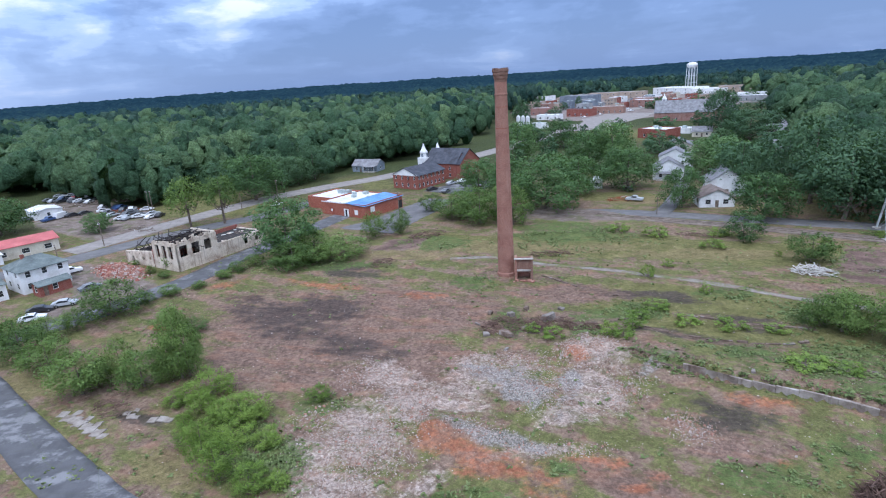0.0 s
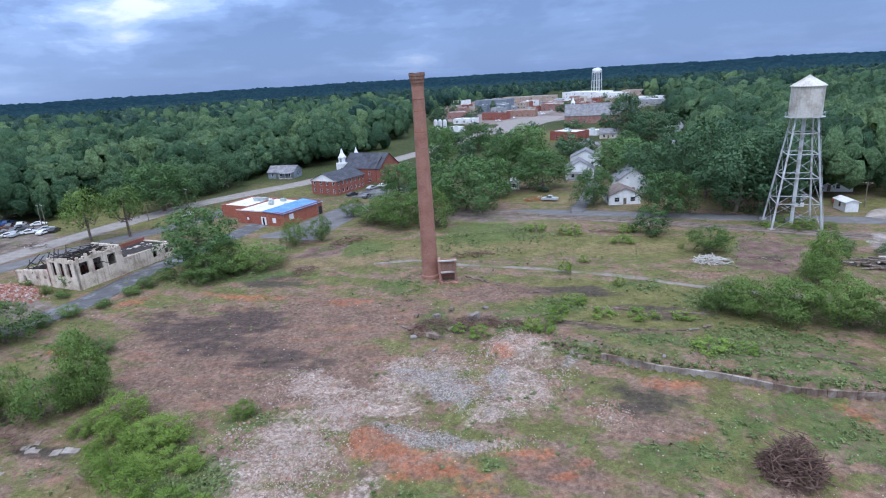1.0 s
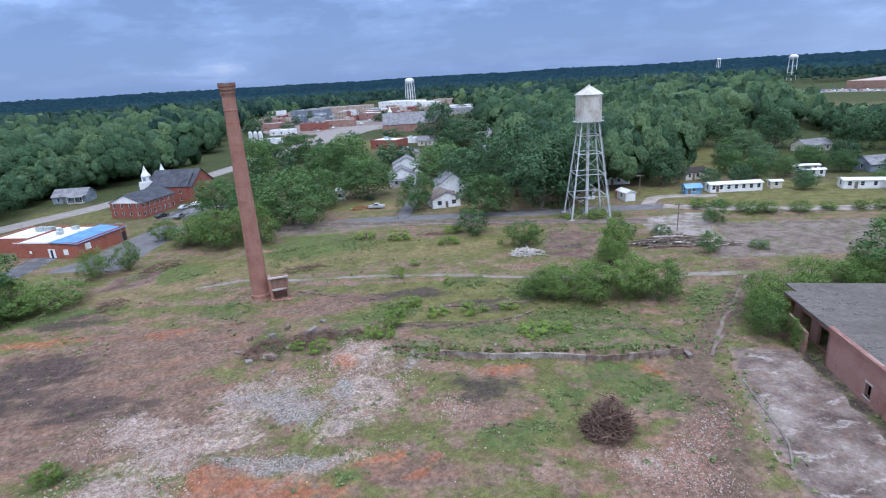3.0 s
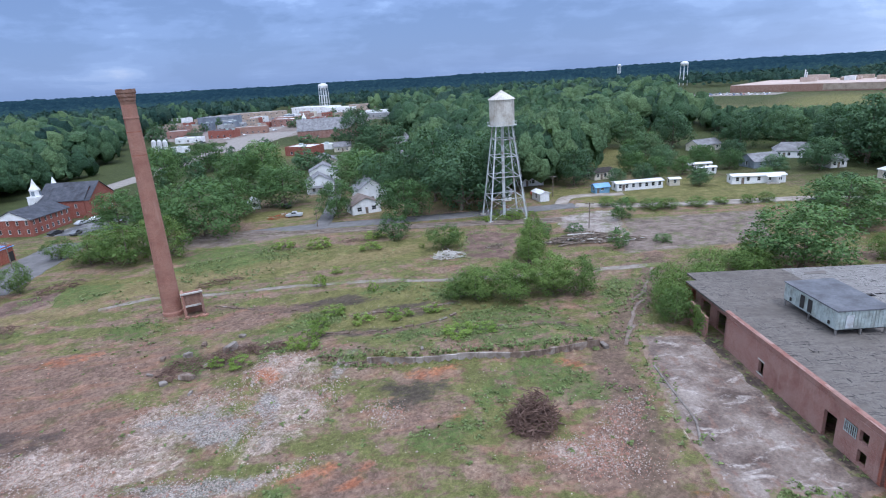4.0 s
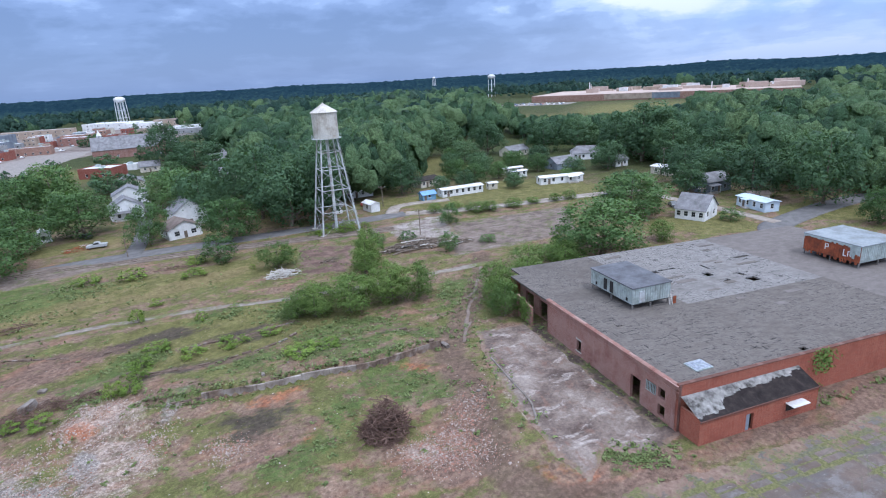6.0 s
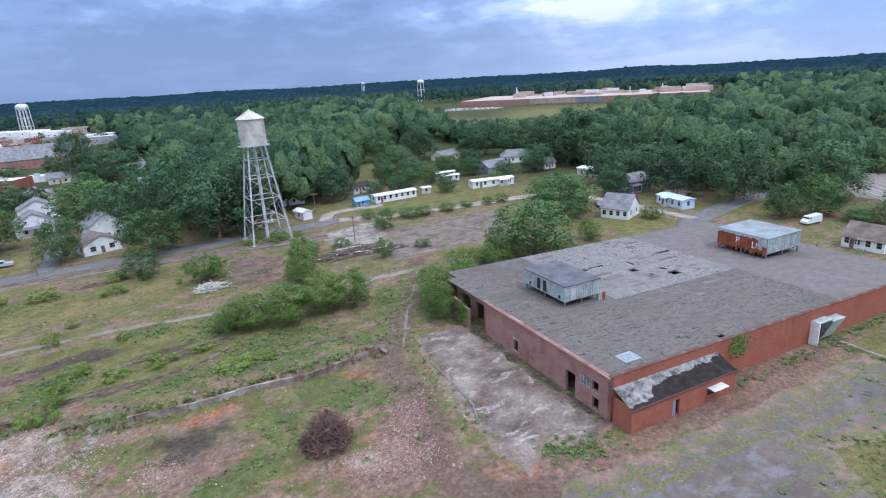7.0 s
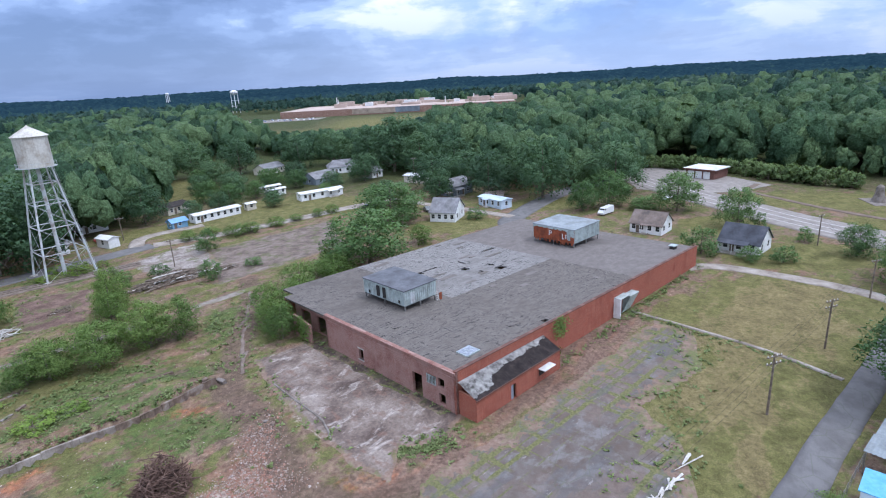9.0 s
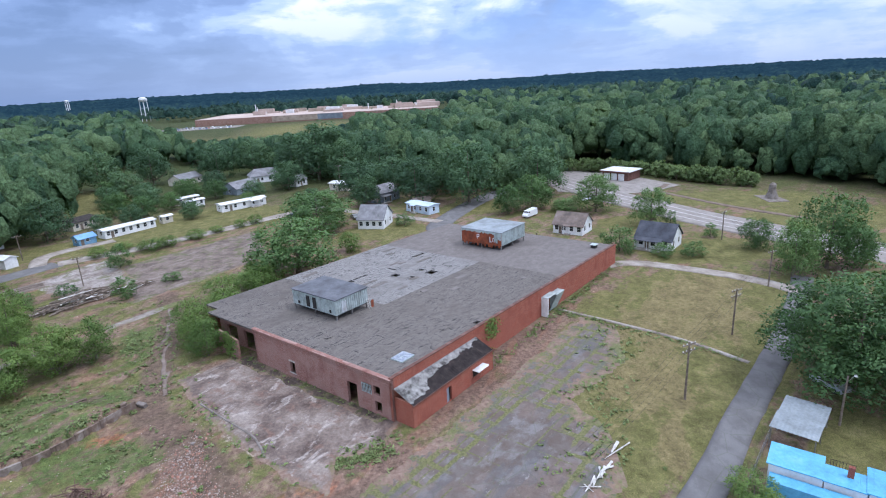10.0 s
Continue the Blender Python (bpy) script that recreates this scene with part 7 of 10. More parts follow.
def make_flue():
    e = thing("flue_house", "broken brick flue chamber at the foot of the stack", "ruin", pose(14.15, 106.0, gz(15, 107), 0, 0, -9))
    part("side_wall", boxed(0.0, 0.45, 0, 2.6, 0, 4.6), M["chimney_brick"], e)
    part("side_wall", boxed(3.2, 3.65, 0, 2.6, 0, 4.3), M["crown_brick"], e)
    bm = bmesh.new()
    wall_panel(bm, 3.1, 4.6, 0.4, [(0.3, 2.8, 0.02, 1.9)])
    part("front_wall", bm, M["crown_brick"], e, at=pose(0.3, 0.25, 0))
    part("lintel", boxed(0.2, 3.4, 0.05, 0.5, 1.9, 2.25), M["concrete"], e)
    part("cap", boxed(-0.1, 3.75, -0.1, 0.35, 4.4, 4.65), M["concrete"], e)
    bm = bmesh.new()
    v = box(bm, 0.45, 3.2, 2.2, 2.6, 0, 4.2)
    part("back_wall", bm, M["chimney_brick"], e)
    rnd = random.Random(2)
    for k in range(14):
        s = rnd.uniform(0.15, 0.4)
        part("brick", boxed(-s, s, -s * 0.6, s * 0.6, 0, s * 0.7), M["rubble_red"], e, at=pose(rnd.uniform(-0.2, 3.8), rnd.uniform(-1.4, -0.1), 0, 0, 0, rnd.uniform(0, 180)))


make_flue()

# ---- the old water tower ----


def make_tower():
    c = Vector((104.0, 117.6, 0))
    e = thing("water_tower", "old grey steel water tower with a conical tank roof", "water tower", pose(c.x, c.y, 0))
    zt = 26.2
    feet = [Vector((7.4 * math.cos(radians(a)), 7.4 * math.sin(radians(a)), 0)) for a in (197, 287, 17, 107)]
    heads = [Vector((3.1 * math.cos(radians(a)), 3.1 * math.sin(radians(a)), zt)) for a in (197, 287, 17, 107)]
    for f, h in zip(feet, heads):
        bm = bmesh.new()
        beam(bm, f, h, 0.24, 8, 0.2)
        leg = part("leg", bm, M["tower_steel"], e)
        part("footing", boxed(f.x - 0.6, f.x + 0.6, f.y - 0.6, f.y + 0.6, -0.3, 0.35), M["concrete"], leg)
    lv = (0.0, 0.24, 0.47, 0.68, 0.86, 1.0)
    for i in range(4):
        j = (i + 1) % 4
        for a, b in zip(lv, lv[1:]):
            p0, p1 = feet[i].lerp(heads[i], a), feet[j].lerp(heads[j], a)
            q0, q1 = feet[i].lerp(heads[i], b), feet[j].lerp(heads[j], b)
            if b < 1:
                bm = bmesh.new()
                beam(bm, q0, q1, 0.12, 5)
                part("strut", bm, M["tower_steel"], e)
            for s, t in ((p0, q1), (p1, q0)):
                bm = bmesh.new()
                beam(bm, s, t, 0.035, 4)
                part("tie_rod", bm, M["tower_steel"], e)
    bm = bmesh.new()
    beam(bm, (0, 0, 0), (0, 0, zt + 0.3), 0.42, 12)
    part("riser_pipe", bm, M["tower_steel"], e, "pale riser pipe down the middle")
    bm = bmesh.new()
    lathe(bm, [(0.0, zt - 0.1), (3.3, zt), (3.42, zt + 0.1), (3.42, 33.2), (3.3, 33.3)], 40)
    tank = part("tank", bm, M["tank_paint"], e, "pale weathered cylindrical tank")
    for z in (zt + 2.2, zt + 4.6):
        bm = bmesh.new()
        lathe(bm, [(3.4, z), (3.46, z + 0.02), (3.46, z + 0.1), (3.4, z + 0.12)], 40)
        part("seam", bm, M["tank_paint"], tank)
    bm = bmesh.new()
    lathe(bm, [(3.75, 33.05), (3.75, 33.18), (0.25, 35.4), (0.0, 35.7)], 40)
    part("roof", bm, M["tank_paint"], e, "conical sheet roof")
    bm = bmesh.new()
    lathe(bm, [(3.4, zt - 0.05), (4.05, zt - 0.05), (4.05, zt + 0.03), (3.4, zt + 0.03)], 40)
    part("balcony", bm, M["tower_steel"], e)
    bm = bmesh.new()
    lathe(bm, [(4.0, zt + 0.95), (4.05, zt + 0.95), (4.05, zt + 1.02), (4.0, zt + 1.02), (4.0, zt + 0.95)], 40)
    for k in range(20):
        a = 2 * math.pi * k / 20
        beam(bm, (4.02 * math.cos(a), 4.02 * math.sin(a), zt), (4.02 * math.cos(a), 4.02 * math.sin(a), zt + 1.0), 0.025, 4)
    part("railing", bm, M["tower_steel"], e)
    bm = bmesh.new()
    for s in (-0.2, 0.2):
        beam(bm, feet[1] + Vector((s, -0.4, 0)), heads[1] + Vector((s, -0.4, 0)), 0.03, 4)
        beam(bm, heads[1] + Vector((s, -0.75, 0)), Vector((0.9 + s, -3.55, 33.2)), 0.03, 4)
    for k in range(60):
        p = feet[1].lerp(heads[1], k / 60)
        beam(bm, p + Vector((-0.2, -0.4, 0)), p + Vector((0.2, -0.4, 0)), 0.02, 4)
    part("ladder", bm, M["tower_steel"], e)


make_tower()

# ---- burnt-out building ----


def make_ruin():
    e = thing("burnt_building", "roofless burnt-out plastered brick building with empty windows", "ruin", pose(-62.4, 125.6, 0, 0, 0, 57.8))
    bm = bmesh.new()
    wall_panel(bm, 11.4, 6.55, 0.45, [(1.0, 3.1, 3.2, 6.0), (4.3, 6.4, 3.2, 6.0), (7.7, 9.7, 3.3, 5.9)], 6.8)
    part("wall", bm, M["plaster"], e, "stained cream plaster wall with three empty windows")
    bm = bmesh.new()
    wall_panel(bm, 9.4, 6.5, 0.45, [(1.2, 2.7, 2.8, 6.0), (3.8, 5.3, 2.8, 6.0), (6.3, 7.8, 2.8, 6.0), (6.3, 7.0, 1.6, 2.1)], 6.4)
    part("wall", bm, M["plaster"], e, "stained plaster side wall with narrow openings", pose(0, 9.4, 0, 0, 0, 270))
    bm = bmesh.new()
    wall_panel(bm, 12.4, 3.0, 0.45, [(2.5, 3.6, 0.02, 2.0), (7.2, 8.1, 1.3, 2.2), (10.2, 11.0, 1.6, 2.4)], 4.1)
    part("wall", bm, M["plaster"], e, "low scorched plaster wall", pose(0, 21.8, 0, 0, 0, 270))
    part("wall", boxed(10.95, 11.4, 0.45, 9.4, 0, 7.2), M["plaster"], e)
    bm = bmesh.new()
    wall_panel(bm, 11.4, 5.4, 0.45, [(2, 3.4, 2.5, 4.6), (6, 7.4, 2.5, 4.6)], 4.6)
    part("wall", bm, M["church_brick"], e, "broken inner brick wall", pose(11.4, 9.85, 0, 0, 0, 180))
    part("wall", boxed(0, 11.4, 21.4, 21.8, 0, 2.6), M["plaster"], e)
    part("wall", boxed(11.0, 11.4, 9.9, 21.4, 0, 2.8), M["plaster"], e)
    # low wing with a flat roof
    bm = bmesh.new()
    wall_panel(bm, 14.2, 3.75, 0.4, [(8.2, 9.4, 1.3, 2.9), (11.8, 12.9, 1.4, 2.7)], 3.7)
    part("wall", bm, M["plaster"], e, "low plastered wing wall", pose(11.4, 0.3, 0))
    part("wall", boxed(25.2, 25.6, 0.7, 10.0, 0, 3.7), M["plaster"], e)
    part("wall", boxed(11.4, 25.6, 10.0, 10.4, 0, 4.4), M["church_brick"], e, "brick parapet wall behind the wing")
    part("wing_roof", boxed(11.42, 25.2, 0.7, 10.0, 3.25, 3.42), M["char"], e, "black tarred flat roof strewn with debris")
    part("buttress", boxed(25.7, 26.0, -0.6, 0.3, 0, 4.2), M["concrete"], e)
    rnd = random.Random(12)
    # broken tops of the walls
    for k in range(16):
        x, h = 0.05 + k * 0.7, max(0.08, rnd.gauss(0.45, 0.32)) + (0.35 if k > 12 else 0)
        bm = boxed(x, x + rnd.uniform(0.45, 0.69), 0.0, 0.45, 6.4, 6.6 + h)
        part("wall_stub", bm, M["plaster"], e)
        if k < 13:
            part("wall_stub", boxed(0.002, 0.44, 0.5 + x * 0.95, 0.5 + x * 0.95 + rnd.uniform(0.4, 0.6), 6.2, 6.5 + max(0.05, rnd.gauss(0.4, 0.3))), M["plaster"], e)
    # roofs fallen in: humped black debris
    for x0, x1, y0, y1, z0 in ((0.46, 10.94, 0.46, 9.38, 5.0), (0.46, 10.94, 9.92, 21.38, 2.1)):
        bm = bmesh.new()
        g = [[bm.verts.new((x0 + (x1 - x0) * i / 20, y0 + (y1 - y0) * j / 20, z0 + rnd.uniform(-0.45, 0.55) + 0.5 * math.sin(i * 0.5) * math.cos(j * 0.4))) for j in range(21)] for i in range(21)]
        for i in range(20):
            for j in range(20):
                bm.faces.new((g[i][j], g[i + 1][j], g[i + 1][j + 1], g[i][j + 1]))
        part("fallen_roof", bm, M["char"], e, "collapsed black roof debris")
    for k in range(60):
        bm = bmesh.new()
        x, y = rnd.uniform(0.6, 10.6), rnd.uniform(0.6, 9.2)
        z = rnd.uniform(5.2, 7.6)
        d = Vector((rnd.uniform(-1, 1), rnd.uniform(-1, 1), rnd.uniform(-0.35, 0.35))).normalized() * rnd.uniform(1.2, 3.6)
        beam(bm, Vector((x, y, z)) - d, Vector((x, y, z)) + d, rnd.uniform(0.06, 0.13), 4)
        part("charred_beam", bm, M["char"], e)
    for k in range(9):
        bm = bmesh.new()
        box(bm, 0.4, 11.0, 0.8 + k * 1.0, 0.95 + k * 1.0, 5.9 - 0.12 * (k % 3), 6.15 - 0.12 * (k % 3))
        part("joist", bm, M["char"], e, at=pose(0, 0, 0, rnd.uniform(-2, 2), rnd.uniform(-5, 5), 0))
    for k in range(55):
        bm = bmesh.new()
        x, y = rnd.uniform(0.8, 10.4), rnd.uniform(10.4, 21.0)
        d = Vector((rnd.uniform(-1, 1), rnd.uniform(-1, 1), rnd.uniform(0.05, 0.6))).normalized() * rnd.uniform(1, 2.6)
        z = 2.2 + rnd.uniform(0, 2.2)
        beam(bm, Vector((x, y, z)) - d, Vector((x, y, z)) + d, rnd.uniform(0.06, 0.12), 4)
        part("charred_beam", bm, M["char"], e)
    part("debris_floor", boxed(0.45, 10.95, 0.45, 9.4, 0, 1.0), M["char"], e)
    part("debris_floor", boxed(0.45, 10.95, 9.9, 21.4, 0, 1.3), M["char"], e)
    for k in range(22):
        s = rnd.uniform(0.2, 0.7)
        part("debris", boxed(-s, s, -s * 0.5, s * 0.5, 0, 0.12), M[rnd.choice(("pale_timber", "timber", "plaster"))], e, at=pose(rnd.uniform(12, 24.5), rnd.uniform(1, 9.5), 3.43, 0, 0, rnd.uniform(0, 180)))


make_ruin()


def rubble(name, label, spots, n, size, mats, seed, heap=0.0, kind="stuff", category="rubble"):
    """Broken stone strewn over ovals: (x, y, half width, half depth, turn)."""
    rng = random.Random(seed)
    vs, fs, mi = [], [], []
    corner = [(-1, -1, -1), (1, -1, -1), (1, 1, -1), (-1, 1, -1), (-0.8, -0.75, 1), (0.7, -0.8, 1), (0.8, 0.7, 1), (-0.7, 0.8, 1)]
    face = ((4, 5, 6, 7), (0, 1, 5, 4), (1, 2, 6, 5), (2, 3, 7, 6), (3, 0, 4, 7))
    total = sum(s[2] * s[3] for s in spots)
    for cx, cy, rx, ry, turn in spots:
        for k in range(int(n * rx * ry / total)):
            a, q = rng.uniform(0, 2 * math.pi), math.sqrt(rng.random()) * (1 + 0.25 * rng.gauss(0, 1))
            x, y = q * rx * math.cos(a), q * ry * math.sin(a)
            c, s = math.cos(radians(turn)), math.sin(radians(turn))
            x, y = cx + x * c - y * s, cy + x * s + y * c
            r = size * rng.uniform(0.45, 1.0) * (2.4 if rng.random() < 0.04 else 1)
            z = (heap * max(0.0, 1 - q) * (0.7 + 0.3 * rng.random())) + r * 0.25
            m = Matrix.Translation((x, y, z)) @ Euler((rng.uniform(-0.5, 0.5), rng.uniform(-0.5, 0.5), rng.uniform(0, 6.3))).to_matrix().to_4x4()
            b = len(vs)
            sx, sy, sz = r * rng.uniform(0.6, 1), r * rng.uniform(0.5, 0.9), r * rng.uniform(0.35, 0.6)
            for p in corner:
                vs.append(tuple(m @ Vector((p[0] * sx, p[1] * sy, p[2] * sz))))
            w = rng.randrange(len(mats))
            for f in face:
                fs.append([b + i for i in f])
                mi.append(w)
    v = np.array(vs)
    v[:, 2] += ground_z(v[:, 0], v[:, 1])
    me = grid_mesh(name, v, np.array(fs), mats, False)
    me.polygons.foreach_set("material_index", np.array(mi, dtype=np.int32))
    return tagged(new(name, me), label, category, kind=kind)


M["rubble_white"] = worn("pale_rubble", (0.36, 0.30, 0.265), (0.25, 0.20, 0.17), (0.47, 0.415, 0.38), 3, 9, 0.95)
M["rubble_dark"] = worn("dark_rubble", (0.20, 0.17, 0.15), (0.11, 0.09, 0.08), (0.28, 0.25, 0.23), 3, 9, 0.95)
stone = [M["rubble"], M["rubble_white"], M["rubble_red"], M["rubble"]]
def spread(rows):
    """Ovals of ground cover as spots for broken stone."""
    return [(x, y, math.hypot(ux, uy) * 0.9, math.hypot(vx, vy) * 0.9, math.degrees(math.atan2(uy, ux))) for x, y, ux, uy, vx, vy in rows]


rubble("rubble", "pale crushed stone and brick strewn over the yard", spread(STONES[:9] + STONES[12:14]), 9000, 0.085, stone, 3)
rubble("rubble", "pinkish brick rubble strewn beside the yard slab", spread(STONES[9:12] + STONES[14:]), 4000, 0.08, [M["rubble"], M["rubble_red"], M["rubble_white"], M["rubble_red"]], 4)
rubble("scattered_stones", "loose stones scattered over clay and weeds", [(10, 70, 55, 32, 0), (50, 48, 22, 15, -35), (-20, 85, 30, 20, 0)], 1900, 0.07, [M["rubble_white"], M["rubble"], M["rubble_red"], M["rubble_dark"]], 5)
rubble("brick_heap", "spilled heap of broken red bricks beside the burnt-out building", [(-78.5, 129.5, 8.5, 4.0, -38)], 2600, 0.26, [M["rubble_red"], M["rubble_red"], M["church_brick"], M["rubble"]], 6, 1.6)


def blocks(name, label, spots, seed, mat="concrete"):
    """Tumbled slabs and blocks, each a thing of its own."""
    rng = random.Random(seed)
    for x, y, s in spots:
        bm = bmesh.new()
        s *= 0.8
        w, d, h = s * rng.uniform(0.8, 1.3), s * rng.uniform(0.4, 0.8), s * rng.uniform(0.25, 0.5)
        v = box(bm, -w / 2, w / 2, -d / 2, d / 2, -h * 0.3, h)
        for q in v:
            q.co += Vector((rng.uniform(-1, 1), rng.uniform(-1, 1), rng.uniform(-1, 1))) * s * 0.1
        bmesh.ops.bevel(bm, geom=bm.edges[:], offset=0.05 * s, segments=1, affect="EDGES")
        ob = part(name, bm, M["concrete_soiled" if rng.random() < 0.6 else "concrete_dark"], None, label, pose(x, y, gz(x, y), rng.uniform(-14, 14), rng.uniform(-14, 14), rng.uniform(0, 180)))
        tagged(ob, category="concrete block", group="tumbled blocks")


M["concrete_soiled"] = worn("soil_stained_concrete", (0.17, 0.125, 0.098), (0.08, 0.056, 0.042), (0.31, 0.275, 0.245), 0.8, 5, 0.95, streak=0.9)
M["concrete_dark"] = worn("grey_old_concrete", (0.20, 0.175, 0.155), (0.11, 0.09, 0.075), (0.28, 0.255, 0.235), 0.8, 5, 0.95)
blocks("concrete_block", "tumbled grey concrete block among weeds", [(6.1, 82.0, 1.6), (9.2, 81.3, 2.2), (12.4, 83.0, 1.7), (17.0, 86.0, 3.0), (18.7, 85.5, 2.0), (11.0, 88.5, 1.6), (7.5, 90.0, 1.5), (14.0, 90.5, 1.3), (61.3, 47.6, 1.7), (60.0, 49.3, 1.2), (8.6, 76.6, 1.0), (39.0, 63.5, 1.0), (53.0, 36.0, 0.7), (52.5, 34.8, 0.6), (20.0, 90.0, 1.4), (5.0, 86.0, 1.2)], 8)


def make_wall():
    """The cracked retaining wall, in cast lengths."""
    e = thing("retaining_wall", "long cracked concrete retaining wall below a weedy terrace", "wall", pose(0, 0, 0), kind="structure")
    line = along(WALL_LINE, 2.4)
    rnd = random.Random(5)
    for k in range(len(line) - 1):
        a, b = line[k], line[k + 1]
        d = (b - a)
        h = 1.12 + rnd.uniform(-0.10, 0.06) - (0.45 if k < 3 else 0)
        bm = bmesh.new()
        v = box(bm, 0.015, d.length - 0.015, -0.2, 0.06, -0.3, h)
        for q in v:
            if q.co.z > 0:
                q.co.z += rnd.uniform(-0.10, 0.05)
                q.co.y += rnd.uniform(-0.05, 0.05)
        part("wall_length", bm, M["concrete_pale" if 33.5 < a.x < 47 else "concrete_soiled"], e, at=pose(a.x, a.y, 0, 0, 0, math.degrees(math.atan2(d.y, d.x))))


M["concrete_pale"] = worn("limewashed_concrete", (0.27, 0.235, 0.205), (0.10, 0.075, 0.058), (0.42, 0.39, 0.365), 0.35, 5, 0.9, streak=0.9)
make_wall()


def heap_of(name, label, x, y, rx, ry, h, n, length, radius, mat, seed, turn=0.0, category="wood pile", flat=0.3, mats=None):
    """A heap of poles or branches, each a piece of its own."""
    rng = random.Random(seed)
    e = thing(name, label, category, pose(x, y, gz(x, y), 0, 0, turn))
    for k in range(n):
        a, q = rng.uniform(0, 6.283), math.sqrt(rng.random())
        p = Vector((q * rx * math.cos(a), q * ry * math.sin(a), h * (1 - q * q) * rng.random() + radius * 1.1))
        t = rng.gauss(0, 0.5) if mats == "aligned" else rng.uniform(0, 6.283)
        d = Vector((math.cos(t), math.sin(t), rng.gauss(0, flat))).normalized() * length * rng.uniform(0.4, 1)
        lo, hi = p - d / 2, p + d / 2
        lo.z, hi.z = max(lo.z, radius), max(hi.z, radius)
        mid = (lo + hi) / 2 + Vector((rng.gauss(0, 1), rng.gauss(0, 1), rng.gauss(0, 1))) * length * (0.0 if mats == "aligned" else 0.06)
        mid.z = max(mid.z, radius)
        bm = bmesh.new()
        r = radius * rng.uniform(0.5, 1.2)
        beam(bm, lo, mid, r, 5, r * 0.9)
        beam(bm, mid, hi, r * 0.9, 5, r * 0.4)
        part("branch" if mat in ("twig",) else "timber", bm, M[mat if mat == "twig" or rng.random() > 0.1 else "pale_timber"], e)
    return e


heap_of("brush_pile", "big tangled heap of dead branches and roots", 39.6, 40.6, 3.0, 2.7, 4.6, 640, 2.6, 0.06, "twig", 1, category="brush pile", flat=0.5)
heap_of("log_pile", "sprawling pile of old dark telegraph poles", 101.5, 86.0, 8.0, 3.4, 2.0, 130, 7.0, 0.17, "timber", 2, -25, mats="aligned", flat=0.06)
heap_of("log_pile", "low stack of dark poles beside the lot", 108.0, 79.0, 5.0, 1.6, 1.0, 34, 5.5, 0.16, "timber", 7, -32, mats="aligned", flat=0.05)
heap_of("plank_pile", "spilled heap of bleached white planks", 70.2, 99.2, 3.4, 2.2, 1.8, 95, 3.0, 0.09, "pale_timber", 3, -20, flat=0.2)
heap_of("plank_pile", "small heap of splintered boards on bare earth", 82.5, 97.5, 2.8, 1.4, 0.5, 34, 2.4, 0.07, "timber", 4, 10, flat=0.15)
heap_of("brush_pile", "low windrow of dead brush in the grass", 24.5, 121.0, 5.0, 1.5, 0.9, 90, 2.6, 0.05, "twig", 5, -6, category="brush pile")
heap_of("brush_pile", "grey dead brush beside the scrub", -14.0, 122.0, 2.6, 3.0, 1.2, 60, 2.6, 0.05, "twig", 6, 0, category="brush pile")
heap_of("brush_pile", "tangle of broken boards and brush by the hole", -4.0, 144.0, 6.0, 3.0, 1.3, 80, 3.0, 0.07, "twig", 8, 30, category="brush pile")
heap_of("brush_pile", "dry tangle of brush among the footings", 16.5, 84.0, 4.5, 3.0, 1.3, 170, 2.0, 0.05, "twig", 9, 10, category="brush pile", flat=0.5)
heap_of("brush_pile", "grey brush tangled round broken blocks", 9.5, 84.5, 4.2, 3.0, 1.5, 210, 2.1, 0.05, "twig", 12, 20, category="brush pile", flat=0.5)
heap_of("brush_pile", "thin dry brush along the old footings", 22.0, 82.0, 4.0, 1.6, 1.0, 120, 1.9, 0.045, "twig", 13, -20, category="brush pile", flat=0.4)
heap_of("brush_pile", "loose grey brush at the roadside", -46.0, 66.5, 4.0, 1.5, 0.8, 70, 2.2, 0.04, "twig", 10, -30, category="brush pile")
heap_of("brush_pile", "dead brush spilled over the apron edge", 61.0, 128.0, 5.0, 1.2, 0.7, 60, 2.2, 0.05, "twig", 11, -34, category="brush pile")
heap_of("fallen_pole", "broken white-painted pole lying in pieces on the grass", 52.0, -14.0, 0.5, 0.5, 0.1, 2, 5.0, 0.17, "pale_timber", 21, 150, "fallen pole", mats="aligned", flat=0.01)
heap_of("fallen_pole", "splintered white timbers lying in a line", 47.2, -11.3, 2.6, 0.3, 0.3, 12, 2.6, 0.14, "pale_timber", 22, 142, "fallen pole", mats="aligned", flat=0.03)
worn_pad("pit_floor", [(-18.2, 132.6), (-6.2, 131.4), (-3.9, 141.4), (-13.9, 142.8)], M["yard_brown"], "bare purplish earth scrape", 0.05)
strip("slab_kerb", [(61.6, 39.4), (57.8, 34.0), (54.0, 28.6), (50.4, 26.0)], 0.22, M["concrete_dark"], "low concrete kerb on the yard slab", lift=0.2, ragged=0.05, category="kerb", cross=1)
strip("lot_kerb", [(92.0, -12.6), (86, -21), (79.3, -29.8), (71.5, -37.0)], 0.5, M["gravel"], "straw-choked kerb line beside the car park", lift=0.16, ragged=0.2, category="kerb", cross=1)


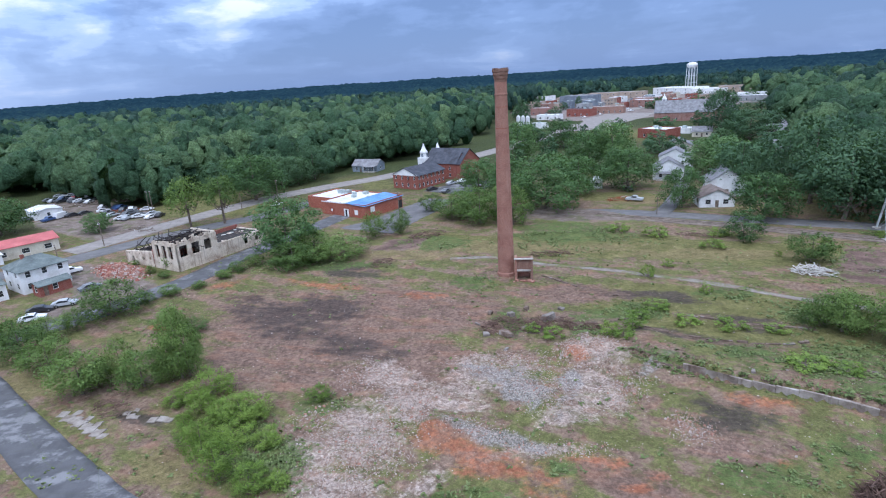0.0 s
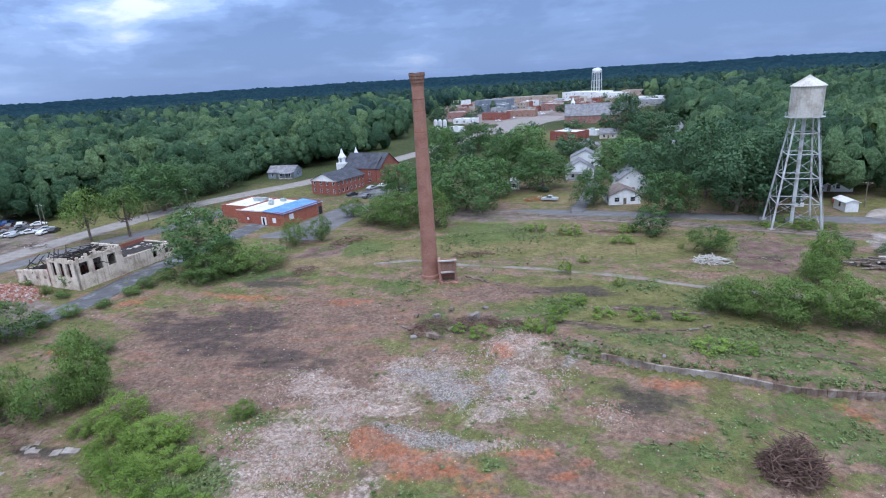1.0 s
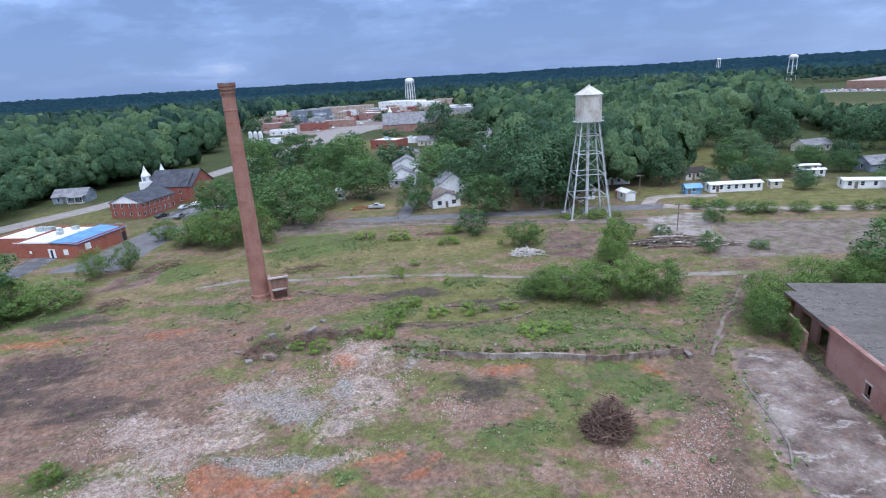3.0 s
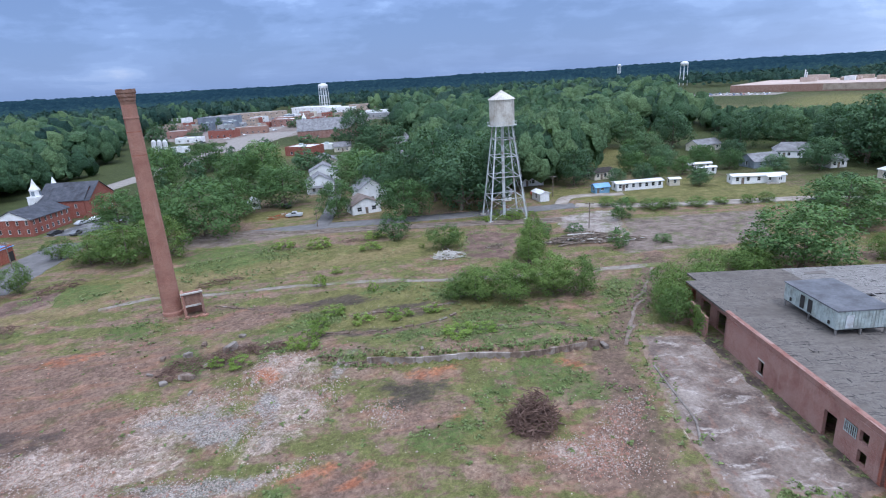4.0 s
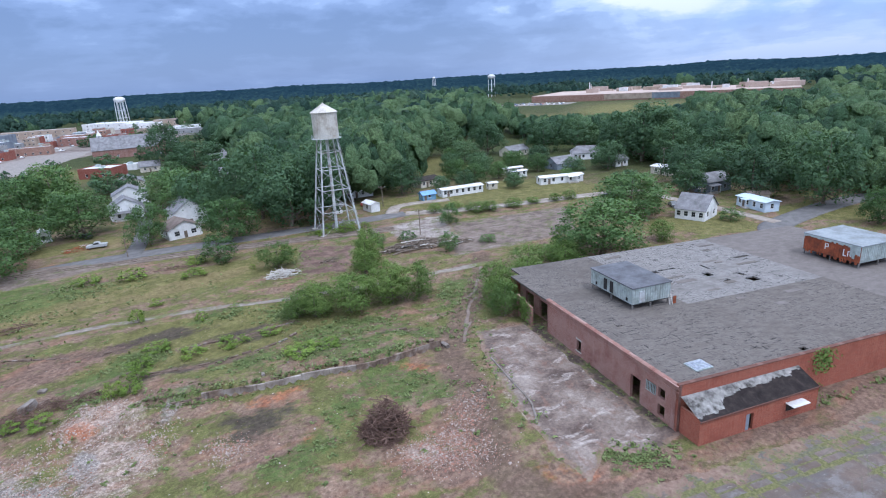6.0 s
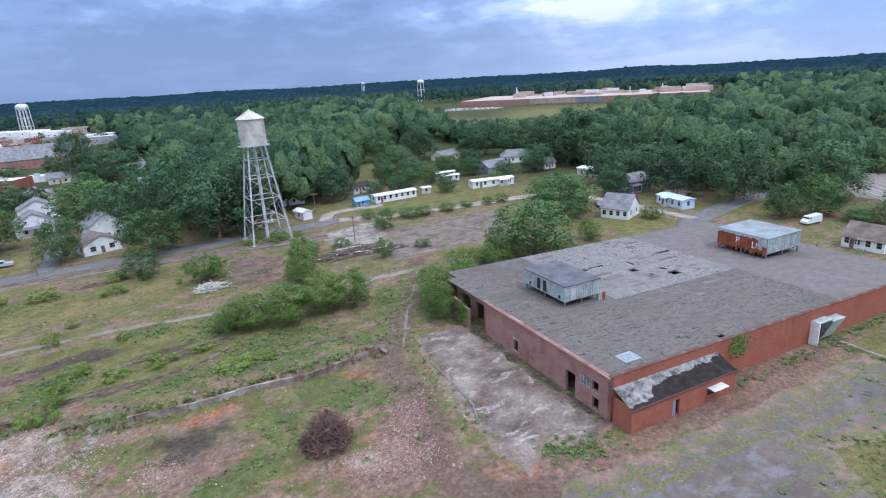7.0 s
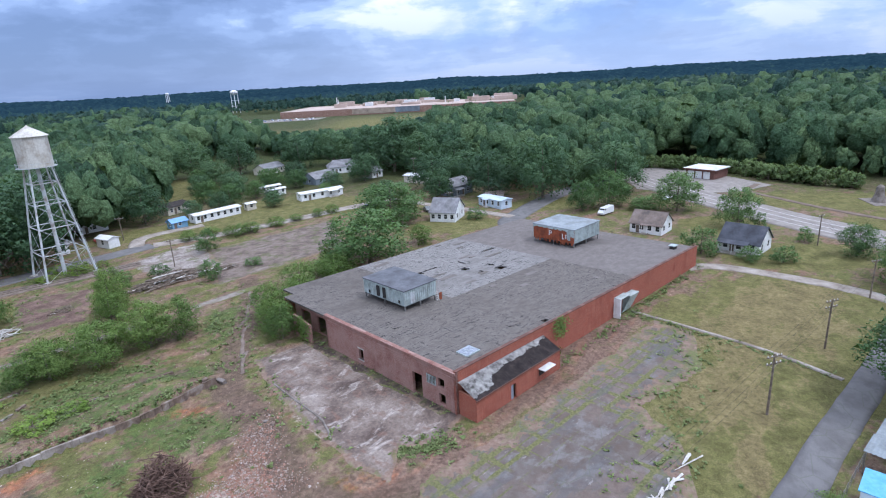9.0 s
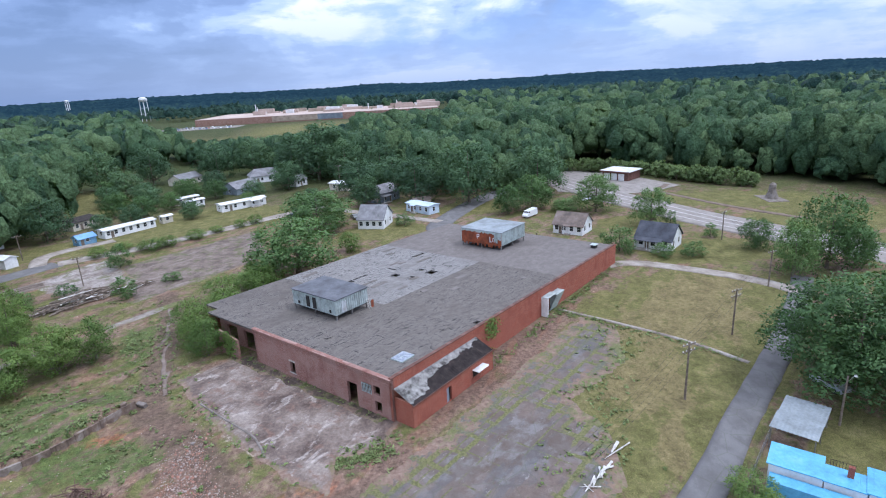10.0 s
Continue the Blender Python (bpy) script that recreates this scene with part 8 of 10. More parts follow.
def make_rails():
    pts = [(18, 172), (40, 157.5), (54.5, 147.0), (73.7, 133.6), (97.5, 115.0), (112, 103)]
    strip("rail_bed", pts, 4.2, M["rail_bed"], "weedy brown ballast of the old rail spur", lift=0.12, ragged=0.6, seed=31, category="rail bed")
    line = along(pts, 1.6)
    e = thing("rail_track", "rusty disused rail track half sunk in ballast", "railway", pose(0, 0, 0), kind="structure")
    for off in (-0.72, 0.72):
        bm = bmesh.new()
        for a, b in zip(line, line[1:]):
            d = (b - a).normalized()
            n = Vector((-d.y, d.x, 0)) * off
            w = Vector((-d.y, d.x, 0)) * 0.045
            vs = [bm.verts.new(p + n + s * w + Vector((0, 0, z))) for z in (0.1, 0.32) for p, s in ((a, -1), (b, -1), (b, 1), (a, 1))]
            for q in ((4, 5, 6, 7), (0, 1, 5, 4), (2, 3, 7, 6)):
                bm.faces.new([vs[i] for i in q])
        part("rail", bm, M["timber"], e)
    tie = None
    for k in range(0, len(line) - 1):
        a, d = line[k], line[k + 1] - line[k]
        at = pose(a.x, a.y, 0.08, 0, 0, math.degrees(math.atan2(d.y, d.x)))
        if tie is None:
            tie = part("sleeper", boxed(-0.12, 0.12, -1.25, 1.25, 0, 0.12), M["timber"], e, at=at)
        else:
            again(tie, e, at)


make_rails()


def footing(label, line, seed):
    """A broken run of low concrete footing, in short lengths."""
    rnd = random.Random(seed)
    e = thing("footing", label, "footing", pose(0, 0, 0), "footings")
    for a, b in zip(line, line[1:]):
        d = b - a
        if rnd.random() < 0.3:
            continue
        bm = bmesh.new()
        h = rnd.uniform(0.05, 0.28)
        v = box(bm, 0.05, d.length * rnd.uniform(0.7, 0.98), -0.2, 0.2, -0.4, h)
        for q in v:
            q.co += Vector((0, rnd.uniform(-0.07, 0.07), rnd.uniform(-0.1, 0.06)))
        part("footing_length", bm, M["concrete_soiled" if rnd.random() < 0.8 else "concrete_dark"], e, at=pose(a.x, a.y, gz(a.x, a.y), 0, 0, math.degrees(math.atan2(d.y, d.x)) + rnd.uniform(-4, 4)))


for k, pts in enumerate(FOOTINGS):
    footing("broken line of low concrete footings in the weeds", along(pts, 1.9), 60 + k)


def pole(name, label, x, y, h, arms=1, turn=0.0, lamp=False):
    e = thing(name, label, "utility pole", pose(x, y, gz(x, y), 0, 0, turn), "utility poles")
    bm = bmesh.new()
    beam(bm, (0, 0, -0.3), (0, 0, h), 0.15, 8, 0.1)
    part("shaft", bm, M["timber"], e)
    for k in range(arms):
        z = h - 0.4 - 0.9 * k
        arm = part("crossarm", boxed(-1.15, 1.15, -0.06, 0.06, z, z + 0.12), M["timber"], e)
        for s in (-1.0, -0.4, 0.4, 1.0):
            bm = bmesh.new()
            beam(bm, (s, 0, z + 0.12), (s, 0, z + 0.28), 0.045, 6)
            part("insulator", bm, M["white_siding"], arm)
        bm = bmesh.new()
        beam(bm, (-0.8, 0.06, z), (0, 0.1, z - 0.6), 0.025, 4)
        beam(bm, (0.8, 0.06, z), (0, 0.1, z - 0.6), 0.025, 4)
        part("brace", bm, M["steel"], e)
    if lamp:
        bm = bmesh.new()
        beam(bm, (0, 0, h - 0.8), (0.9, -0.4, h - 0.2), 0.04, 5)
        arm = part("lamp_arm", bm, M["steel"], e)
        bm = bmesh.new()
        lathe(bm, [(0.0, h - 0.1), (0.16, h - 0.14), (0.2, h - 0.3), (0.0, h - 0.34)], 10, (1.0, -0.45))
        part("lamp_head", bm, M["white_siding"], arm)
    return Vector((x, y, h))


POLES = [(62.2, -25.0, 8.1, 2, -60), (80.6, -38.3, 7.8, 2, -60), (101.0, -53.2, 7.2, 1, -60)]
tops = [pole("utility_pole", "dark timber utility pole with crossarms in the grass", x, y, h, a, t) for x, y, h, a, t in POLES]
for x, y, h, lamp in ((132.6, -57.0, 7.2, False), (-96.7, 154.7, 7.0, True), (-93.4, 130.4, 7.4, False), (-104.3, 197.6, 8.0, False), (-102.6, 196.6, 8.2, False), (-69.7, 193.1, 6, False), (132.4, 125.5, 7, False), (221.1, 60.0, 10, False), (251.9, 51.0, 9, False), (164, 33.5, 7, False), (128, -12, 4.5, False), (-13, 171.5, 7, False), (-60, 205, 8, False), (56.5, -40.5, 6.5, True), (60, 150, 5, False), (110.5, 92.0, 7, False)):
    pole("utility_pole", "plain weathered timber utility pole beside the street", x, y, h, 1 if h > 6.9 else 0, -50, lamp)


def wire(a, b, sag):
    """One sagging wire as a single three-sided tube."""
    bm = bmesh.new()
    side = (Vector(b) - Vector(a)).normalized().cross(Vector((0, 0, 1)))
    last = None
    for k in range(15):
        u = k / 14
        p = Vector(a).lerp(Vector(b), u)
        p.z -= sag * 4 * u * (1 - u)
        ring = [bm.verts.new(p + side * c + Vector((0, 0, d))) for c, d in ((-0.012, -0.006), (0.012, -0.006), (0, 0.013))]
        if last is not None:
            for i in range(3):
                bm.faces.new((last[i], last[(i + 1) % 3], ring[(i + 1) % 3], ring[i]))
        last = ring
    return bm


run = thing("power_line", "thin sagging power wires between the timber poles", "power line", pose(0, 0, 0))
ends = [Vector((40, -8.5, 8.5))] + tops + [Vector((132.6, -57.0, 7.2))]
for a, b in zip(ends, ends[1:]):
    d = (b - a).normalized()
    nrm = Vector((-d.y, d.x, 0))
    for s in (-1.0, -0.4, 0.4, 1.0):
        part("wire", wire(a + nrm * s - Vector((0, 0, 0.1)), b + nrm * s - Vector((0, 0, 0.1)), 0.5), M["dark_inside"], run)


def make_weeds():
    """Tufts of weeds and tall grass over the waste ground: far too many to count."""
    rng = np.random.default_rng(17)
    n = 60000
    x, y = rng.uniform(-60, 100, n), rng.uniform(30, 140, n)
    green = np.maximum(ovals(x, y, LUSH), ovals(x, y, LUSHB))
    bare = np.maximum(np.maximum(ovals(x, y, CLAY), ovals(x, y, PALE)), np.maximum(ovals(x, y, DARK), ovals(x, y, ORANGE)))
    clump = 0.5 + 0.5 * lattice(x / 3.0, y / 3.0, 41) + 0.4 * lattice(x / 11, y / 11, 42)
    chance = np.clip(clump - 0.25, 0, 1) * (0.10 + 0.75 * green) * (1 - 0.85 * bare * (1 - green))
    keep = rng.random(n) < chance
    slab = (x > 44) & (y < 46) & ((x - 44) * 0.55 + 14 > y - 14)
    keep &= ~slab
    x, y, g = x[keep], y[keep], green[keep]
    for (ax, ay), (bx, by), k, spread in (((58.0, 13.2), (76.0, 40.6), 45, 0.4), ((72.0, -0.6), (117.0, -29.0), 150, 0.5), ((46.5, 21.8), (61.5, 41.0), 45, 1.3), ((52.5, 11.5), (50.0, 16.5), 90, 1.5), ((92, -12), (72, -37), 100, 0.5), ((60, 9.5), (71, 1.5), 60, 0.5), ((88, 115), (72, 97), 70, 1.2), ((60, 47), (96, 61), 90, 2.6), ((46, -9), (84, -21), 140, 2.6), ((24, 72.3), (38, 62.2), 110, 0.5), ((38, 62.2), (60.8, 48.6), 130, 0.5)):
        u = rng.random(k)
        x = np.concatenate([x, ax + (bx - ax) * u + rng.normal(size=k) * spread])
        y = np.concatenate([y, ay + (by - ay) * u + rng.normal(size=k) * spread])
        g = np.concatenate([g, rng.uniform(0.0, 1.0, k)])
    m = len(x)
    per = 7
    s = rng.uniform(0.10, 0.42, m) * (0.7 + 0.5 * g)
    px = np.repeat(x, per) + rng.normal(size=m * per) * np.repeat(s, per) * 0.8
    py = np.repeat(y, per) + rng.normal(size=m * per) * np.repeat(s, per) * 0.8
    pz = ground_z(px, py) + np.abs(rng.normal(size=m * per)) * np.repeat(s, per) * 0.55
    out = np.stack([rng.normal(size=m * per) * 0.4, rng.normal(size=m * per) * 0.4, np.ones(m * per)], 1)
    out /= np.linalg.norm(out, axis=1)[:, None]
    v, soft = quads(rng, np.stack([px, py, pz], 1), out, 0.2, 0.3, 0.6)
    tint = np.repeat(np.clip(0.45 + 0.2 * np.repeat(rng.normal(size=m), per) + rng.normal(size=m * per) * 0.12, 0, 1), 4)
    me = grid_mesh("weeds", v, np.arange(len(v)).reshape(-1, 4), M["leaf_weed"], False, {"tint": tint}, None, soft)
    tagged(new("weeds", me), "low weeds and rank grass over waste ground", "weeds", kind="stuff")


M["leaf_weed"] = leaf_mat("weed_leaf", (0.12, 0.145, 0.046), (0.19, 0.225, 0.075), (0.28, 0.285, 0.12))
make_weeds()

# ---- houses, sheds and trailers ----


def place(ax, ay, bx, by, depth, gable=False):
    """Pose and plan size of a building whose camera-side wall runs from a to b. gable: that wall is a gable end."""
    a, b = Vector((ax, ay)), Vector((bx, by))
    u = (b - a).normalized()
    n = Vector((-u.y, u.x))
    c = (a + b) / 2 + n * depth / 2
    w = n if gable else u
    m = pose(c.x, c.y, 0, 0, 0, math.degrees(math.atan2(w.y, w.x)))
    return (m, depth, (b - a).length) if gable else (m, (b - a).length, depth)


def evenly(run, n, w, z0, z1):
    return [(run * (k + 0.5) / n, w, z0, z1) for k in range(n)]


def home(label, a, b, depth, eave, ridge, wall, roof, front=2, side=1, gable=False, door=True, hip=0.0, name="house", porch=None, chimney=None, group="", storeys=1, win=1.1, category="house"):
    m, w, d = place(*a, *b, depth, gable)
    f, s = ("left", "front") if gable else ("front", "right")
    runs = {"front": w, "back": w, "left": d, "right": d}
    wins, doors = {}, {}
    for k in range(storeys):
        z = 0.9 + 2.7 * k
        top = min(z + 1.4, eave - 0.15)
        wins.setdefault(f, []).extend(evenly(runs[f], front, win, z, top))
        wins.setdefault(s, []).extend(evenly(runs[s], side, win, z, top))
        if gable:
            wins.setdefault("back", []).extend(evenly(runs["back"], side, win, z, top))
        else:
            wins.setdefault("left", []).extend(evenly(runs["left"], side, win, z, top))
    if door:
        free = runs[f] / max(front, 1)
        doors[f] = [(free, 0.95, 0, 2.05)] if front > 1 else [(runs[f] * 0.2, 0.9, 0, 2.05)]
    pr = None
    if porch:
        pr = (f, runs[f] * porch[0], runs[f] * porch[1], porch[2], min(2.5, eave - 0.2))
    return house(name, label, m, w, d, eave, ridge, M[wall], M[roof], wins, doors, pr, chimney, hip, category, group)


M["pale_blue"] = worn("pale_blue_siding", (0.50, 0.60, 0.70), (0.38, 0.46, 0.55), (0.56, 0.65, 0.74), 0.4, 3, 0.6)
M["shed_blue"] = worn("blue_shed_boards", (0.16, 0.30, 0.42), (0.10, 0.2, 0.3), (0.22, 0.38, 0.5), 0.5, 4, 0.7)
M["green_roof"] = worn("grey_green_shingle", (0.135, 0.16, 0.155), (0.085, 0.10, 0.098), (0.19, 0.22, 0.21), 0.5, 4, 0.9)

home("small white cottage with a brown gable roof", (73.9, 154.7), (83.1, 152.8), 8.5, 2.9, 5.1, "white_siding", "brown_shingle", 2, 2, True, win=1.5)
home("tall white gabled house behind the cottage", (83, 168.5), (93, 165.5), 10, 4.4, 7.9, "white_siding", "grey_shingle", 2, 2, True, storeys=1)
home("white gabled house on the side street", (77.5, 199), (87.0, 195.5), 9, 4.2, 7.2, "white_siding", "grey_shingle", 2, 2, True, porch=(0.1, 0.9, 2))
home("white house with a grey roof on the hill street", (90, 226), (101, 221), 9, 4.0, 7.0, "white_siding", "grey_shingle", 2, 2, True)
home("weathered grey-roofed house near town", (104, 256), (115, 251), 9, 4.0, 7.0, "cream_siding", "grey_shingle", 2, 2, True)
home("white bungalow with a hipped grey roof and window porch", (154.5, 37.9), (153.4, 30.1), 8.9, 2.9, 6.3, "white_siding", "grey_shingle", 4, 2, door=False)
home("pale blue trailer home with a flat roof", (176.5, 26.5), (169.4, 18.3), 4.6, 2.7, 3.1, "pale_blue", "pale_blue", 4, 1, name="trailer_home", category="trailer", porch=(0.3, 0.5, 1.4))
home("white cottage with black shutters and brown roof", (144.0, -17.7), (139.8, -24.8), 6.8, 2.55, 5.2, "white_siding", "brown_shingle", 4, 2, porch=(0.4, 0.6, 0.9))
home("white cottage with a dark shingle roof and porch", (128.5, -35.3), (123.8, -42.2), 8.0, 2.6, 5.7, "white_siding", "dark_shingle", 3, 2, porch=(0.05, 0.75, 1.8))
home("long white trailer home with dark windows", (151.8, 115.0), (166.0, 107.3), 4.3, 2.5, 2.9, "white_siding", "white_metal", 7, 1, name="trailer_home", category="trailer")
home("long white trailer home with a wooden porch", (183.8, 93.3), (196.5, 82.1), 4.5, 2.6, 3.0, "white_siding", "white_metal", 5, 1, name="trailer_home", category="trailer", porch=(0.62, 0.85, 2))
home("small white camper trailer beside the trailer home", (169.6, 107.0), (172.6, 105.2), 2.4, 2.3, 2.6, "cream_siding", "white_metal", 1, 1, door=False, name="camper", category="trailer")
home("blue garden shed with double doors", (144.6, 118.0), (149.0, 115.8), 3.6, 2.1, 3.0, "shed_blue", "blue_metal", 1, 1, name="garden_shed", category="shed")
home("pale grey storage shed near the water tower", (126, 128.7), (124.3, 123.2), 3.2, 2.6, 3.2, "white_siding", "white_metal", 1, 0, door=False, name="garden_shed", category="shed")
home("small white house under dark trees", (138.5, 146.0), (145.0, 142.0), 8, 2.9, 4.9, "white_siding", "grey_shingle", 1, 2, True)
home("little white pump shed below the water tower", (117.5, 133.5), (120.0, 132.0), 2.5, 2.6, 3.2, "white_siding", "grey_shingle", 1, 0, door=False, name="garden_shed", category="shed")
home("fire-damaged cream house with a blackened roof", (162.5, 133.2), (171.5, 130.8), 8, 2.7, 3.6, "cream_siding", "char", 3, 1)
home("long grey bungalow at the edge of the field", (243.6, 140.4), (256.4, 137.1), 8, 2.8, 5.0, "cream_siding", "grey_shingle", 3, 1)
home("white bungalow with a grey hip roof", (243.5, 107.5), (250.5, 95.5), 9, 3.0, 5.8, "white_siding", "grey_shingle", 4, 2, hip=3)
home("run-down grey shack with a sagging roof", (215.6, 101.8), (226.8, 97.1), 8, 2.6, 5.0, "grey_siding", "grey_shingle", 2, 1)
home("white camper trailer parked on grass", (193.3, 111.7), (199.0, 107.2), 2.6, 2.4, 2.7, "white_siding", "white_metal", 3, 1, door=False, name="camper", category="trailer")
home("cream camper trailer parked on grass", (198.0, 117.5), (205.0, 112.5), 2.6, 2.6, 2.9, "cream_siding", "white_metal", 3, 1, door=False, name="camper", category="trailer")
home("small white cottage among trees", (230.2, 81.8), (235.6, 78.6), 6, 2.8, 4.6, "white_siding", "grey_shingle", 2, 1)
home("low cream building with a white metal roof", (220.2, 64.4), (215.5, 55.1), 6, 2.8, 3.3, "cream_siding", "white_metal", 2, 1)
home("dark grey-blue house with a metal roof", (188.8, 37.2), (197.9, 31.9), 8, 3.6, 5.8, "grey_siding", "grey_shingle", 2, 1, porch=(0.0, 0.4, 1.6))
home("weathered outbuilding behind the blue trailer", (181.0, 24.0), (184.0, 19.0), 3.5, 2.3, 2.9, "cream_siding", "brown_shingle", 1, 0, name="garden_shed", category="shed")
home("grey clapboard house beside the main street", (-40.4, 264.9), (-28.3, 260.0), 8, 2.9, 5.3, "grey_siding", "grey_shingle", 3, 1, porch=(0.5, 0.95, 2))
home("white-roofed car workshop in the car yard", (-153.0, 204.0), (-145.3, 197.0), 9, 3.0, 3.8, "white_siding", "white_metal", 1, 1, name="workshop", category="workshop")
home("small white barrel-roofed shed on the lawn", (52.7, 190.5), (56.4, 189.5), 5, 2.4, 3.6, "white_siding", "white_metal", 1, 0, True, door=False, name="garden_shed", category="shed")
home("long brick shop row with a bright red metal roof", (-124.0, 139.4), (-109.7, 155.4), 9.5, 3.3, 4.6, "cream_siding", "red_metal", 4, 1, name="shop_row", category="shop", win=1.9)
home("white clapboard annex with dark shop windows", (-122.5, 135.0), (-116.2, 142.2), 3.0, 2.7, 2.9, "white_siding", "white_metal", 3, 1, name="shop_annex", category="shop", door=False)
home("two-storey white clapboard house with a grey-green roof", (-92.6, 116.2), (-87.0, 124.2), 9, 5.2, 7.2, "white_siding", "green_roof", 3, 2, hip=3.6, storeys=2, chimney=(-2, 0), door=False)
home("white clapboard wing with a grey-green roof", (-101.5, 107.0), (-94.5, 114.2), 8, 3.6, 6.0, "white_siding", "green_roof", 4, 2, hip=3.0, chimney=(1, 1), door=False)
home("low porch wing with a dark green roof", (-87.5, 114.0), (-84.0, 119.5), 3.2, 2.4, 3.1, "church_brick", "green_roof", 1, 1, name="porch_wing", category="porch")
home("white bungalow half hidden in the woods", (-96.0, 298.0), (-84.0, 296.0), 8, 3, 5, "white_siding", "grey_shingle", 3, 1)
home("pale trailer half hidden in the woods", (-64.0, 290.0), (-50.0, 286.0), 5, 2.8, 3.3, "white_siding", "white_metal", 3, 1, name="trailer_home", category="trailer")
home("white bungalow among tall trees", (152, 208), (162, 203), 8, 3.2, 5.4, "white_siding", "white_metal", 2, 1)
home("white metal-roofed house among tall trees", (166, 222), (180, 214), 9, 3.2, 5.0, "white_siding", "white_metal", 2, 1)
home("grey house among tall trees", (140, 232), (150, 226), 9, 3.6, 6.5, "cream_siding", "grey_shingle", 2, 1)


def flat_block(name, label, a, b, depth, h, wall, roof, front=0, side=0, category="building", parapet=0.35, storeys=1, units=0, seed=1, group=""):
    """A flat-roofed block: four walls with windows, parapet, roof, roof units."""
    m, w, d = place(*a, *b, depth)
    e = thing(name, label, category, m, group)
    for k, (sname, (at, run)) in enumerate(sides_of(w, d).items()):
        n = {"front": front, "right": side, "left": side}.get(sname, 0)
        inset = sname in ("left", "right")
        rr = run - 0.6 if inset else run
        holes = []
        for s in range(storeys):
            z0 = 1.0 + s * (h / storeys)
            holes += [(c - 0.7, c + 0.7, z0, z0 + 1.5) for c in [rr * (i + 0.5) / n for i in range(n)]] if n else []
        bm = bmesh.new()
        wall_panel(bm, rr, h + parapet, 0.3, holes)
        at2 = at @ pose(0.3, 0, 0) if inset else at
        part("wall", bm, M[wall], e, at=at2)
        for hx0, hx1, hz0, hz1 in holes:
            window(e, at2 @ pose(0, 0.05, 0), hx0, hx1, hz0, hz1, M["white_siding"], (0, 1))
    part("roof", boxed(-w / 2 + 0.3, w / 2 - 0.3, -d / 2 + 0.3, d / 2 - 0.3, h - 0.2, h), M[roof], e)
    rnd = random.Random(seed)
    for k in range(units):
        x, y, s = rnd.uniform(-w * 0.4, w * 0.4), rnd.uniform(-d * 0.35, d * 0.35), rnd.uniform(0.5, 1.2)
        part("roof_unit", boxed(x - s, x + s, y - s * 0.8, y + s * 0.8, h, h + s * 1.1), M["galvanised"], e)
    return e


# flat-roofed brick building, half its roof blue
wb = flat_block("brick_building", "flat brick building with a white and blue metal roof", (-38.6, 179.2), (-23.1, 167.3), 17.6, 3.9, "red_brick", "white_metal", 0, 0, units=4, seed=3)
m, w, d = place(-38.6, 179.2, -23.1, 167.3, 17.6)
bm = bmesh.new()
v = box(bm, 1.5, w / 2 + 0.35, -d / 2 - 0.35, d / 2 + 0.3, 4.27, 4.4)
for q in v:
    if q.co.x > 5:
        q.co.z -= 0.45
part("roof_sheet", bm, M["blue_metal"], wb, "faded blue sheet-metal roof")
for k in range(15):
    x = 2.0 + k * 0.55
    part("roof_seam", boxed(-0.03, 0.03, -d / 2 - 0.3, d / 2 + 0.25, 0, 0.06), M["blue_metal"], wb, at=pose(x, 0, 4.40 - 0.45 * max(0.0, (x - 1.5) / (w / 2 - 1.15))))
part("eave_trim", boxed(-w / 2 - 0.1, 1.5, -d / 2 - 0.12, -d / 2 - 0.01, 4.0, 4.27), M["white_metal"], wb)
for x0, x1, z0, z1, mm in ((0.5, 2.6, 0, 2.5, "white_siding"), (1.2, 1.9, 0, 2.2, "glass"), (5.2, 6.6, 0.9, 2.4, "white_siding"), (-5.4, -4.7, 1.2, 2.0, "white_siding")):
    part("door" if z0 == 0 else "board", boxed(x0, x1, -d / 2 - 0.08 - (0.03 if mm == "glass" else 0), -d / 2 - 0.01, z0, z1), M[mm], wb)
part("board", boxed(w / 2 + 0.01, w / 2 + 0.08, -d / 2 + 2.4, -d / 2 + 4.2, 1.5, 3.2), M["white_siding"], wb, "white painted panel")
# flat dark sheet on the wall face, painted as the shade of an entrance
part("entrance_recess", boxed(w / 2 + 0.01, w / 2 + 0.06, d / 2 - 2.0, d / 2 - 0.3, 0, 2.6), M["dark_inside"], wb)

flat_block("brick_annex", "low brick annex with a white flat roof", (-45.5, 190.5), (-35.75, 183.05), 13.5, 3.7, "red_brick", "white_metal", 0, 0, units=2, seed=5)

# church hall, church and steeple
hall = home("two-storey brick church hall with a white pediment", (-17.6, 216.7), (-8.0, 208.8), 16.8, 5.3, 8.0, "church_brick", "dark_shingle", 4, 7, True, storeys=2, name="church_hall", category="church", win=0.9, door=False, hip=0.0)
part("pediment", boxed(-16.8 / 2 - 0.12, -16.8 / 2 - 0.02, -6.3, 6.3, 5.2, 5.5), M["white_siding"], hall)
bm = bmesh.new()
vs = [bm.verts.new((-16.8 / 2 - 0.06, y, z)) for y, z in ((-6.2, 5.5), (6.2, 5.5), (0, 7.85))] + [bm.verts.new((-16.8 / 2 - 0.02, y, z)) for y, z in ((-6.2, 5.5), (6.2, 5.5), (0, 7.85))]
bm.faces.new(vs[:3])
bm.faces.new(vs[3:][::-1])
for i in range(3):
    bm.faces.new((vs[i], vs[(i + 1) % 3], vs[3 + (i + 1) % 3], vs[3 + i]))
part("pediment_face", bm, M["white_siding"], hall, "white boarded pediment")
